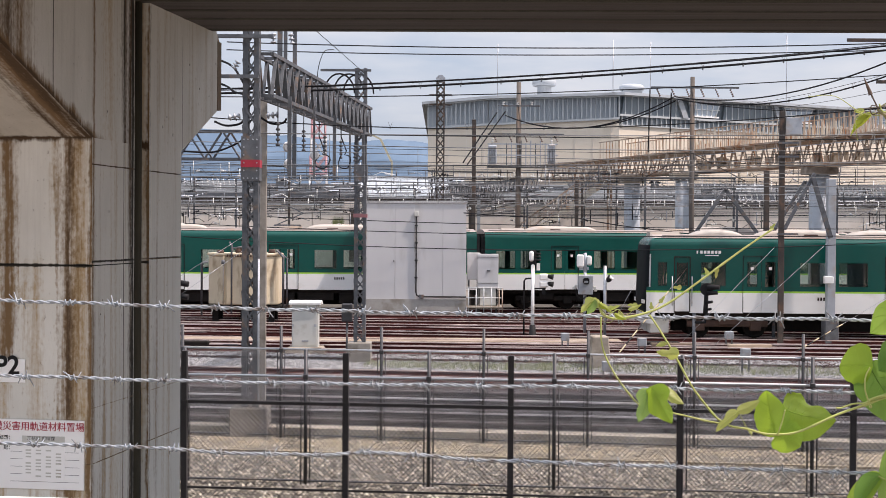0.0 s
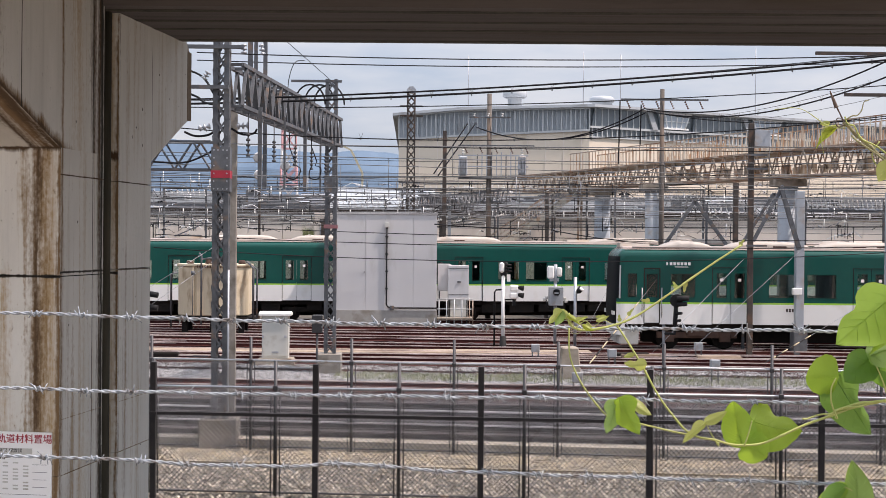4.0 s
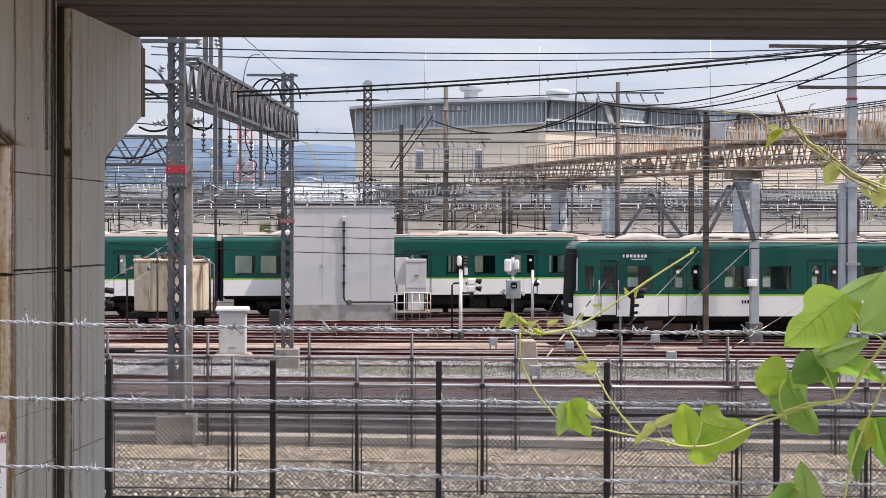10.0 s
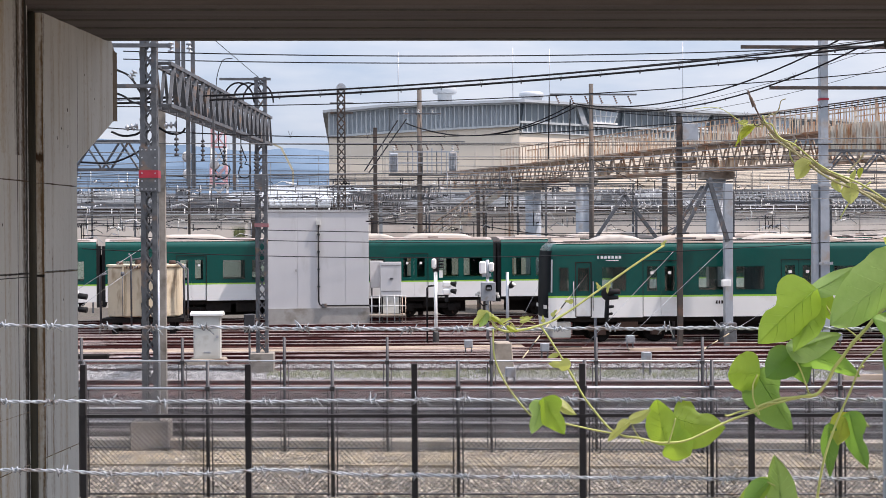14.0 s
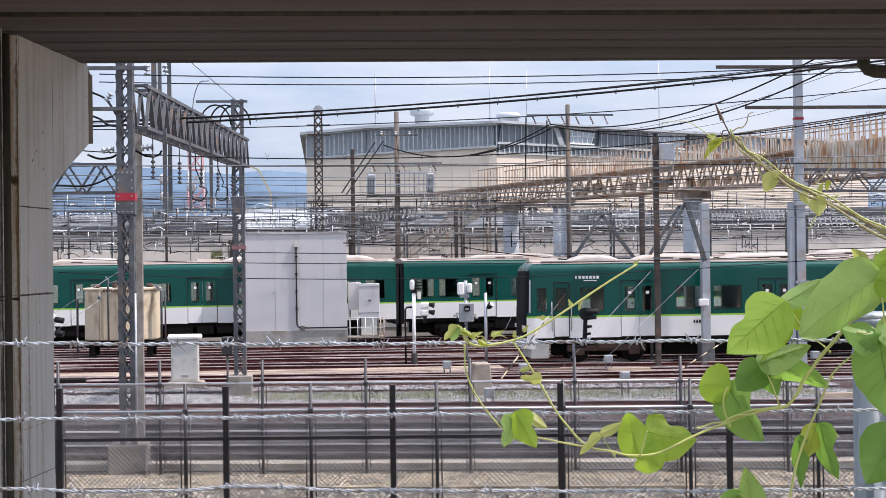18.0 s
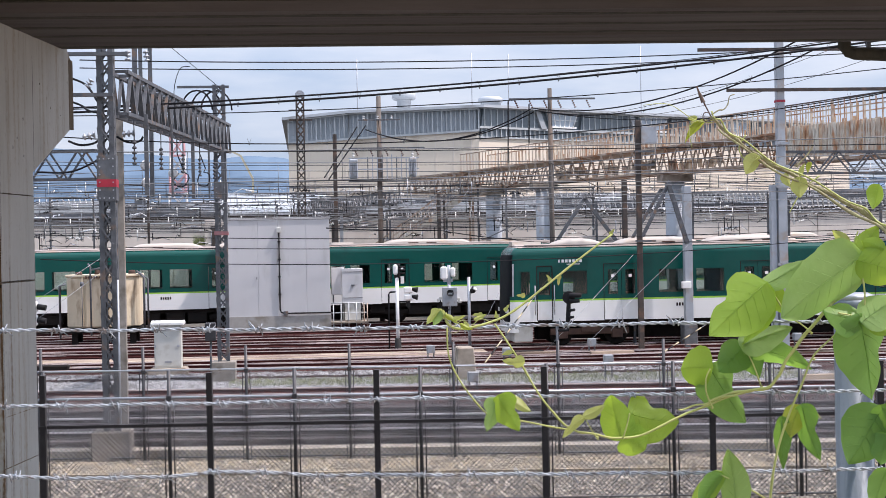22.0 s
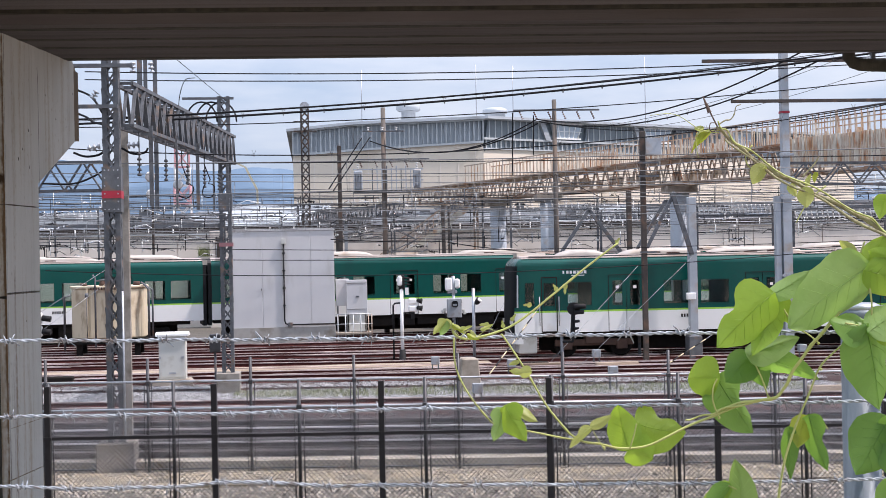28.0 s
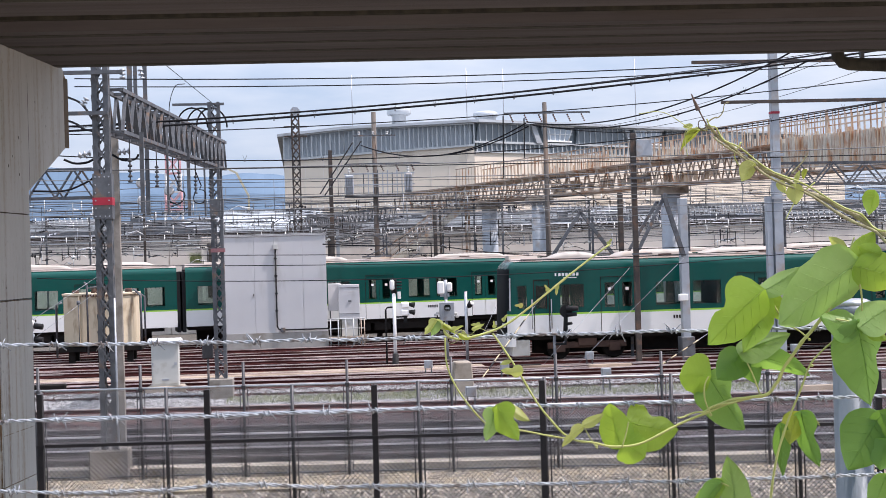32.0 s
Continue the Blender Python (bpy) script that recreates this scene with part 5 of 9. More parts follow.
def wall_behind():
    """The long low depot shed behind the moving train, with bays of low roofs behind its parapet."""
    th = thing("depot_shed", "low pinkish depot shed with pale grey roofs", "building", kind="structure")
    for k in range(22):
        bm = B()
        x = -40 + k * 4.55
        box(bm, x + 0.02, x + 4.53, 90, 90.3, 0, 5.70)
        part("wall_panel", bm, "pinkwall", th)
    bm = B()
    box(bm, -40, 60, 90.12, 92, 0, 5.66)
    part("core", bm, "pinkwall", th)
    bm = B()
    box(bm, -40.2, 60.2, 89.9, 90.35, 5.70, 5.78)
    part("coping", bm, "trimgrey", th)
    for k in range(66):
        bm = B()
        x = -40 + k * 1.5
        ring_tube(bm, [(x, 91.0, 5.6), (x, 91.0, 6.16)], 0.035, 5)
        part("roof_rail_post", bm, "white", th)
    for z in (5.95, 6.16):
        bm = B()
        ring_tube(bm, [(-40, 91.0, z), (60, 91.0, z)], 0.025, 5)
        part("roof_rail", bm, "galv", th)
    bm = B()
    box(bm, -40, 60, 92.0, 92.3, 5.6, 6.2)
    part("gutter_wall", bm, "under", th)
    rnd = random.Random(17)
    for r, (y, z, dy, dz, back) in enumerate(((92.4, 6.15, 7, 0.45, 0.1), (100.5, 6.55, 7, 0.55, 0.2), (109, 7.05, 7, 0.6, 0.35), (118, 7.6, 8, 0.7, 0.45))):
        x = -42 + 1.7 * r
        while x < 58:
            w = rnd.uniform(3.5, 8.5)
            m = rnd.choice(("roofgrey", "steel", "palesteel", "darkroof", "skyglass", "darkroof", "steel", "darkroof"))
            drop = rnd.uniform(-0.12, 0.12)
            bm = B()
            prism(bm, [(y, z + drop), (y + dy, z + dz + drop), (y + dy, 5.4), (y, 5.4)], "x", x, x + w - 0.08)
            bay = part("roof_bay", bm, m, th)
            for j in range(3):
                bm = B()
                f = (j + 0.6) / 3.4
                box(bm, x, x + w - 0.08, y + dy * f, y + dy * f + 0.08, z + dz * f + drop, z + dz * f + drop + 0.09)
                part("roof_seam", bm, "trimgrey" if m == "darkroof" else "steel", bay)
            # solid dark strip stands in for the shade under the bay's front edge
            bm = B()
            box(bm, x, x + w - 0.08, y - 0.12, y - 0.02, z + drop - back - 0.12, z + drop - 0.04)
            part("shadow_gap", bm, "under", bay)
            if rnd.random() < 0.6:
                bm = B()
                c = x + rnd.uniform(0.3, w - 0.6)
                h = rnd.uniform(0.3, 0.8)
                box(bm, c, c + rnd.uniform(0.2, 0.9), y + 1, y + 1.6, z, z + h)
                part("roof_unit", bm, rnd.choice(("white", "boxgrey", "steel", "galv")), bay)
            x += w
    # a glazed lantern with tilted panes
    bm = B()
    prism(bm, [(93, 6.3), (96, 7.75), (97, 7.75), (97, 6.2), (93, 6.1)], "x", -5.4, 1.4)
    ln = part("lantern", bm, "trimgrey", th)
    for j in range(9):
        for i in range(2):
            bm = B()
            x = -5.3 + j * 0.74
            prism(bm, [(93.05 + 1.45 * i, 6.36 + 0.70 * i), (94.35 + 1.45 * i, 6.99 + 0.70 * i), (94.35 + 1.45 * i, 7.04 + 0.70 * i), (93.05 + 1.45 * i, 6.41 + 0.70 * i)], "x", x, x + 0.64)
            part("pane", bm, "skyglass", ln)
    bm = B()
    box(bm, -6.1, -4.75, 88.6, 90, 0, 5.9)
    sh = solo("stair_house", bm, "pinkwall", "small beige roof-access hut on the shed", "hut", bevel=0.02)
    bm = B()
    box(bm, -5.75, -5.15, 88.56, 88.62, 2.2, 5.5)
    part("door", bm, "brown", sh)

def walkway():
    """The rust-streaked footbridge that crosses the yard askew, with its stair and columns."""
    th = thing("footbridge", "rust-streaked cream steel footbridge over the yard", "footbridge")
    a, b = Vector((7.0, 91.5, 8.30)), Vector((26.0, 51.9, 8.82))
    d = b - a
    side = d.normalized().cross(Vector((0, 0, 1))) * 0.95
    def at(u, s, z):
        p = a + d * u + s
        return Vector((p.x, p.y, z))
    def deck_z(u):
        return a.z + d.z * u
    def top_z(u):
        return 9.28 + 0.72 * u
    bm = B()
    truss(bm, a, b, 0.92, 1.9, 0.85, 0.085, 0.055, True, 1.42)
    part("truss", bm, "rustbrown", th)
    bm = B()
    bar(bm, a + Vector((0, 0, -0.06)), b + Vector((0, 0, -0.06)), 1.8, 0.06)
    part("deck", bm, "rust", th)
    n, change = 130, 0.76
    rnd = random.Random(3)
    tones = ("rustpale", "rust", "rustpale", "rust", "rustbrown", "rustpale", "rust", "orange")
    for s in (side, -side):
        for k in range(21, n + 1):
            u = k / n
            low = deck_z(u) + 0.05 if u < change else 8.86
            bm = B()
            bar(bm, at(u, s, low), at(u, s, top_z(u)), 0.10 if k % 9 == 0 else 0.042)
            part("picket", bm, rnd.choice(tones) if k % 9 else rnd.choice(("rustpale", "rust")), th)
        for u0, u1, h, m in ((0.16, change, 0.0, "rustbrown"), (change, 1.0, 0.0, "brown"), (change, 1.0, -0.42, "rust")):
            bm = B()
            bar(bm, at(u0, s, top_z(u0) + h), at(u1, s, top_z(u1) + h), 0.05)
            part("hand_rail", bm, m, th)
    # weathered infill strips behind the far pickets
    for k in range(150):
        u0 = 0.18 + k * 0.00385
        u1 = u0 + 0.00385 * rnd.uniform(0.35, 0.7)
        z0 = deck_z(u0) + 0.08
        z1 = z0 + (top_z(u0) - z0) * (rnd.uniform(0.2, 0.4) if u0 < 0.3 else rnd.uniform(0.4, 0.9))
        bm = B()
        bar(bm, at(u0, -side * 0.96, (z0 + z1) / 2), at(u1, -side * 0.96, (z0 + z1) / 2), 0.02, z1 - z0)
        part("side_panel", bm, rnd.choice(("rustpale", "rustpale", "rust", "rustpale", "rust", "rustpale", "orange")), th)
    # rust-streaked sheets set inside the truss
    for k in range(40):
        u = rnd.uniform(0.36, 0.74)
        w = rnd.uniform(0.006, 0.016)
        c = at(u, side * 0.9, rnd.uniform(7.62, 7.85))
        bm = B()
        bar(bm, c, c + d * w, 0.02, rnd.uniform(0.3, 0.5))
        part("toe_sheet", bm, rnd.choice(("orange", "rust", "orange")), th)
    # rust-streaked slats that hide the truss of the near spans
    for k in range(126):
        u0 = change + k * 0.0019
        u1 = u0 + 0.0019 * rnd.uniform(0.6, 0.95)
        z0, z1 = 7.62 - 1.6 * (u0 - change), 8.93 - rnd.uniform(0.0, 0.05)
        bm = B()
        bar(bm, at(u0, side * 1.07, (z0 + z1) / 2), at(u1, side * 1.07, (z0 + z1) / 2), 0.03, z1 - z0)
        part("cover_slat", bm, rnd.choice(("rustpale", "rust", "rustpale", "rustpale", "orange", "rust")), th)
    for k in range(16):
        u0 = change + 0.015 + k * 0.014
        hh = rnd.uniform(0.2, 0.5)
        bm = B()
        bar(bm, at(u0, -side * 0.96, 8.9 + hh / 2), at(u0 + rnd.uniform(0.003, 0.007), -side * 0.96, 8.9 + hh / 2), 0.02, hh)
        part("side_panel", bm, rnd.choice(("orange", "rust", "rustpale")), th)
    for s in (side, -side):
        for h in (-0.30, -0.72):
            bm = B()
            bar(bm, a + s * 1.05 + Vector((0, 0, h)), b + s * 1.05 + Vector((0, 0, h)), 0.03)
            part("service_pipe", bm, "brown" if h < -0.5 else "galv", th)
    # stair from the yard up to the footbridge
    lo, hi = Vector((5.74, 86.0, 4.29)), Vector((9.74, 86.0, 7.22))
    foot = lo - (hi - lo) * 0.6
    for y in (-0.9, 0.9):
        off = Vector((0, y, 0))
        bm = B()
        bar(bm, foot + off, hi + off, 0.08, 0.34)
        part("stringer", bm, "rustpale", th)
        for h in (0.45, 0.78, 1.1):
            bm = B()
            bar(bm, foot + off + Vector((0, 0, h)), hi + off + Vector((0, 0, h)), 0.035 if h < 1 else 0.055)
            part("stair_rail", bm, "rust" if h < 1 else "rustbrown", th)
        for k in range(22):
            p = foot.lerp(hi, k / 21) + off
            bm = B()
            bar(bm, p, p + Vector((0, 0, 1.1)), 0.03)
            part("stair_post", bm, "rustpale" if k % 3 else "rustbrown", th)
    for k in range(34):
        p = foot.lerp(hi, (k + 0.5) / 34)
        bm = B()
        box(bm, p.x - 0.13, p.x + 0.13, 85.12, 86.88, p.z, p.z + 0.04)
        part("tread", bm, "rust", th)
    bm = B()
    bar(bm, hi + Vector((-0.1, 0, -0.1)), hi + Vector((1.3, 0, -0.1)), 1.9, 0.2)
    part("stair_landing", bm, "rust", th)
    for q in (hi + Vector((0.2, -0.8, 0)), hi + Vector((0.2, 0.8, 0)), lo + Vector((0.4, -0.8, 0)), lo + Vector((0.4, 0.8, 0))):
        bm = B()
        bar(bm, (q.x, q.y, -0.1), q, 0.12)
        part("stair_leg", bm, "rustbrown", th)

def round_column(x, y, w, h, m, label, name="concrete_column", cap=True):
    bm = B()
    ring_tube(bm, [(x, y, -0.1), (x, y, h)], w / 2, 18)
    c = solo(name, bm, m, label, "column")
    if cap:
        bm = B()
        box(bm, x - w * 0.8, x + w * 0.8, y - w * 0.6, y + w * 0.6, h, h + 0.35)
        part("cap", bm, "pale", c, bevel=0.03)
    return c

def pole(name, label, x, y, w, h, m, square=False):
    bm = B()
    if square:
        box(bm, x - w / 2, x + w / 2, y - w / 2, y + w / 2, -0.1, h)
    else:
        ring_tube(bm, [(x, y, -0.1), (x, y, h * 0.5), (x, y, h)], [w / 2, w * 0.46, w * 0.40], 12)
    return solo(name, bm, m, label, "pole", bevel=0.012 if square else 0)

def crossarm(p, x0, x1, y, z, m="steel", n=3, w=0.09, up=True):
    bm = B()
    box(bm, x0, x1, y - w / 2, y + w / 2, z - w / 2, z + w / 2)
    a = part("crossarm", bm, m, p)
    for k in range(n):
        x = x0 + (x1 - x0) * (k + 0.4) / n
        bm = B()
        insulator(bm, (x, y, z + (w / 2 if up else -0.06)), (x + (0.03 if up else 0.16), y, z + (0.24 if up else -0.42)), 0.06 if up else 0.05, 2 if up else 4)
        part("insulator", bm, "ceramic" if up else "brownceramic", a)
    return a

def columns():
    for D, x, w, lab in ((83, 10.9, 0.92, "slim pale concrete column under the footbridge"), (76, 12.68, 0.86, "pale concrete column under the footbridge"), (68.6, 17.9, 0.95, "broad pale concrete column under the footbridge")):
        c = round_column(x, D, w, 6.95, "palesteel", lab)
        bm = B()
        box(bm, x - 0.62, x + 0.62, D - 0.25, D + 0.25, 6.93, 7.2)
        part("bearing_beam", bm, "footing", c)
    # brown post with sign box in front of the parked train
    p = pole("steel_post", "brown weathered steel post before the parked train", 12.30, 52.35, 0.19, 8.6, "brown", True)
    bm = B()
    box(bm, 12.40, 12.98, 52.2, 52.5, 7.75, 8.35)
    part("sign_box", bm, "palesteel", p, bevel=0.01)
    for z in (7.4, 6.9, 4.1):
        bm = B()
        box(bm, 12.1, 12.85, 52.1, 52.17, z, z + 0.07)
        part("bracket", bm, "steel", p)
    bm = B()
    bar(bm, (12.4, 52.3, 4.3), (13.5, 52.4, 6.35), 0.11)
    part("brace", bm, "steel", p)
    p = pole("catenary_post", "pale blue-grey steel catenary post with a dark base", 14.17, 52.6, 0.30, 6.15, "palesteel", True)
    bm = B()
    box(bm, 13.92, 14.42, 52.3, 52.9, 0, 1.0)
    part("base_sleeve", bm, "steel", p, bevel=0.02)
    bm = B()
    bar(bm, (14.1, 52.35, 4.0), (13.4, 52.35, 6.3), 0.15)
    part("brace", bm, "steel", p)
    bm = B()
    box(bm, 13.85, 14.2, 52.25, 52.42, 2.35, 2.6)
    part("lamp_box", bm, "white", p, bevel=0.02)
    # tall pale pole at the edge, with red band
    p = pole("catenary_pole", "tall pale grey catenary pole with a red band", 16.55, 48.9, 0.27, 12.2, "palesteel", True)
    bm = B()
    box(bm, 16.40, 16.70, 48.75, 49.05, 8.88, 8.96)
    part("red_band", bm, "red", p)
    bm = B()
    box(bm, 16.15, 16.33, 48.8, 49.05, -0.1, 6.0)
    part("side_leg", bm, "palesteel", p)
    bm = B()
    box(bm, 16.40, 16.71, 48.76, 49.1, -0.1, 6.4)
    part("lower_sleeve", bm, "palesteel", p)
    for x0, z in ((13.6, 10.62), (14.6, 9.22)):
        bm = B()
        box(bm, x0, 22.0, 48.62, 48.72, z + 0.02, z + 0.13)
        part("arm", bm, "brown", p)
    for k, z in enumerate((7.4, 6.6, 5.9, 3.2)):
        bm = B()
        box(bm, 16.3, 16.8, 48.68, 48.74, z, z + 0.09)
        part("clamp", bm, "galv", p)
    # utility poles behind the trains
    p = pole("utility_pole", "brown weathered utility pole with a crossarm", 10.78, 62.5, 0.24, 10.9, "concpole")
    crossarm(p, 8.95, 12.75, 62.3, 10.42, "steel", 6, 0.075, False)
    for s in (-1, 1):
        bm = B()
        bar(bm, (10.78, 62.4, 7.6), (10.78 + s * 2.3, 62.4, 6.4), 0.035)
        part("stay", bm, "brown", p)
    p = pole("utility_pole", "concrete utility pole with transformers and crossarms", 3.75, 72, 0.29, 11.6, "concpole")
    crossarm(p, 2.7, 4.8, 71.8, 10.4, "steel", 3, 0.06)
    crossarm(p, 2.2, 6.0, 71.8, 9.0, "steel", 5, 0.06, False)
    for x, w, z in ((2.45, 0.42, 7.5), (5.4, 0.36, 7.55)):
        bm = B()
        box(bm, x - w / 2, x + w / 2, 71.7, 72.3, z, z + 0.95)
        t = part("transformer", bm, "palesteel", p, bevel=0.04)
        for k in range(5):
            bm = B()
            box(bm, x - w / 2 + w * k / 5, x - w / 2 + w * k / 5 + 0.04, 71.55, 71.7, z + 0.1, z + 0.85)
            part("cooling_fin", bm, "galv", t)
        bm = B()
        insulator(bm, (x, 72, z + 0.95), (x, 72, z + 1.35), 0.08, 3)
        part("bushing", bm, "ceramic", t)
    for k in range(9):
        bm = B()
        bar(bm, (3.15 + k * 0.24, 71.8, 7.4), (3.15 + k * 0.24, 71.8, 8.55 + 0.12 * (k % 2)), 0.05)
        part("frame_rod", bm, "galv" if k % 3 else "steel", p)
    for z in (8.5, 7.95):
        bm = B()
        bar(bm, (2.2, 71.8, z), (5.7, 71.8, z), 0.06)
        part("frame_bar", bm, "galv", p)
    bm = B()
    box(bm, 2.2, 5.65, 71.6, 72.4, 7.34, 7.40)
    part("platform", bm, "steel", p)
    for x, y, h, w in ((1.55, 73, 9.8, 0.2), (7.42, 80, 6.95, 0.2), (7.72, 80, 6.9, 0.11), (13.2, 58.8, 6.7, 0.2), (-7.9, 74, 7.2, 0.12), (1.53, 80, 6.9, 0.2), (-0.6, 80, 6.1, 0.16)):
        pole("yard_pole", "dark brown steel yard pole", x, y, w, h, "brown", True)
    pole("anchor_pole", "grey steel anchor pole holding the lower cables", (23.417, 50.000, 6.930)[0], 50, 0.22, 8.0, "steel", True)
    bm = B()
    lattice(bm, -0.34, 0.02, 75, 75.4, 0, 11.9, 0.07, 0.42, 0.05)
    m = solo("lattice_mast", bm, "brown", "brown lattice mast with insulators at the top", "mast")
    for z in (11.2, 10.7):
        bm = B()
        box(bm, -0.75, 0.45, 75.2, 75.3, z, z + 0.08)
        part("crossarm", bm, "brown", m)
    bm = B()
    prism(bm, [(-0.40, 11.9), (-0.40, 12.1), (-0.26, 12.25), (-0.06, 12.25), (0.08, 12.1), (0.08, 11.9)], "y", 75, 75.6)
    part("cap", bm, "galv", m)
    bm = B()
    prism(bm, [(4.46, -0.1), (5.18, -0.1), (5.08, 0.98), (4.58, 0.98)], "y", 43.9, 44.7)
    solo("anchor_block", bm, "pale", "pale concrete anchor block beside the tracks", "concrete block", bevel=0.03)

gantry()
equipment_hut()
tank()
cabinet()
factory()
wall_behind()
walkway()
columns()

# ---- trains ----
def side_wall(bm, x0, x1, y0, y1, z0, z1, holes, mi=0):
    """A wall along x with rectangular holes (xa, xb, za, zb), in strips."""
    xs = sorted({x0, x1, *[min(max(h[0], x0), x1) for h in holes], *[min(max(h[1], x0), x1) for h in holes]})
    for a, b in zip(xs, xs[1:]):
        if b - a < 1e-4:
            continue
        zs = [(h[2], h[3]) for h in holes if h[0] < (a + b) / 2 < h[1]]
        z = z0
        for za, zb in sorted(zs):
            if za > z:
                box(bm, a, b, y0, y1, z, min(za, z1), mi)
            z = max(z, zb)
        if z < z1:
            box(bm, a, b, y0, y1, z, z1, mi)


def coach(label, m, cab=False, cooler=((-4.6, 3.6), (4.6, 3.6)), pantograph=(), group="coaches"):
    th = thing("train_coach", label, "train", m, group)
    half, wy = 9.15, 1.39
    za, zb, zc, zr = 0.95, 1.70, 1.765, 3.45
    doors = (-5.58, -0.33, 4.92) if cab else (-5.25, 0.0, 5.25)
    wins = [(-4.20, -3.12), (-2.74, -1.66), (0.99, 2.06), (2.40, 3.49)] if cab else [(-3.82, -2.80), (-2.46, -1.44), (1.44, 2.46), (2.80, 3.82)]
    wins += [(6.24, 7.14)] if cab else [(6.50, 7.42), (7.68, 8.60)]
    wins += [(-7.42, -6.50), (-8.60, -7.68)]
    whole = [(d - 0.67, d + 0.67, za - 1, 3.05) for d in doors]
    crew = [(7.56, 8.12, za - 1, 3.0), (8.40, 8.74, 1.95, 2.85)] if cab else []
    for s in (-1, 1):
        y0, y1 = (-wy, -wy + 0.06) if s < 0 else (wy - 0.06, wy)
        low = [h for h in whole] + crew[:1]
        up = low + [(a, b, 1.95, 2.82) for a, b in wins] + crew[1:]
        for name, a, b, k in (("lower_side", za, zb, "coachwhite"), ("stripe", zb, zc, "lime"), ("upper_side", zc, zr, "green")):
            bm = B()
            side_wall(bm, -half, half - (0.30 if cab else 0), y0, y1, a, b, up)
            bmesh.ops.remove_doubles(bm, verts=list(bm.verts), dist=0.0005)
            part(name, bm, k, th)
        # doors, two leaves each
        for d in doors:
            bm = B()
            fy = (y0 - 0.004, y0 + 0.01) if s < 0 else (y1 - 0.01, y1 + 0.004)
            for fx0, fx1, fz0, fz1 in ((d - 0.69, d - 0.672, 0.97, 3.07), (d + 0.672, d + 0.69, 0.97, 3.07), (d - 0.672, d + 0.672, 3.052, 3.07), (d - 0.672, d + 0.672, 0.96, 0.978)):
                box(bm, fx0, fx1, *fy, fz0, fz1)
            part("door_frame", bm, "under", th)
            for q in (-1, 1):
                lx0, lx1 = (d - 0.66, d - 0.008) if q < 0 else (d + 0.008, d + 0.66)
                hole = [(lx0 + 0.14, lx1 - 0.14, 1.93, 2.85)]
                leaf_y = (y0 + 0.025 * (1 if s < 0 else -1), y1 + 0.01 * (1 if s < 0 else -1))
                bm = B()
                side_wall(bm, lx0, lx1, min(leaf_y), max(leaf_y), 0.98, zb, hole, 0)
                side_wall(bm, lx0, lx1, min(leaf_y), max(leaf_y), zb, zc, hole, 1)
                side_wall(bm, lx0, lx1, min(leaf_y), max(leaf_y), zc, 3.05, hole, 2)
                leaf = part("door_leaf", bm, ["coachwhite", "lime", "green"], th)
                bm = B()
                yy = sum(leaf_y) / 2
                box(bm, lx0 + 0.13, lx1 - 0.13, yy - 0.008, yy + 0.008, 1.92, 2.86)
                part("pane", bm, "winglass", leaf).visible_shadow = False
                bm = B()
                yo = min(leaf_y) - 0.006 if s < 0 else max(leaf_y) + 0.006
                box(bm, (lx0 + lx1) / 2 - 0.06, (lx0 + lx1) / 2 + 0.06, yo - 0.003, yo + 0.003, 2.55, 2.66)
                part("sticker", bm, "white", leaf)
        for a, b in wins + [(c[0], c[1]) for c in crew[1:]]:
            bm = B()
            yy = (y0 + y1) / 2
            box(bm, a - 0.005, b + 0.005, yy - 0.01, yy + 0.01, 1.94, 2.83)
            pane = part("window_pane", bm, "winglass", th)
            pane.visible_shadow = False
            bm = B()
            yo0, yo1 = (y0 - 0.008, y0 + 0.03) if s < 0 else (y1 - 0.03, y1 + 0.008)
            box(bm, a - 0.03, b + 0.03, yo0, yo1, 1.92, 1.95)
            box(bm, a - 0.03, b + 0.03, yo0, yo1, 2.82, 2.85)
            box(bm, a - 0.03, a, yo0, yo1, 1.95, 2.82)
            box(bm, b, b + 0.03, yo0, yo1, 1.95, 2.82)
            part("window_frame", bm, "green", th)
        if cab:
            bm = B()
            ly0, ly1 = (y0 + 0.02, y1 + 0.0) if s < 0 else (y0, y1 - 0.02)
            hole = [(7.67, 8.01, 1.95, 2.8)]
            side_wall(bm, 7.57, 8.11, ly0, ly1, 1.0, zb, hole, 0)
            side_wall(bm, 7.57, 8.11, ly0, ly1, zb, zc, hole, 1)
            side_wall(bm, 7.57, 8.11, ly0, ly1, zc, 2.99, hole, 2)
            d = part("crew_door", bm, ["coachwhite", "lime", "green"], th)
            bm = B()
            box(bm, 7.66, 8.02, (ly0 + ly1) / 2 - 0.008, (ly0 + ly1) / 2 + 0.008, 1.94, 2.81)
            part("pane", bm, "winglass", d)
            bm = B()
            fy = (y0 - 0.006, y0 + 0.01) if s < 0 else (y1 - 0.01, y1 + 0.006)
            for fx0, fx1, fz0, fz1 in ((7.535, 7.565, 0.98, 3.03), (8.115, 8.145, 0.98, 3.03), (7.565, 8.115, 3.0, 3.03), (7.565, 8.115, 0.98, 1.005), (7.64, 7.67, 1.93, 2.82), (8.01, 8.04, 1.93, 2.82)):
                box(bm, fx0, fx1, *fy, fz0, fz1)
            part("door_frame", bm, "under", d)
            bm = B()
            yo = y0 - 0.03 if s < 0 else y1 + 0.03
            ring_tube(bm, [(7.48, yo, 1.2), (7.48, yo, 2.3)], 0.018, 6)
            part("hand_rail", bm, "galv", th)
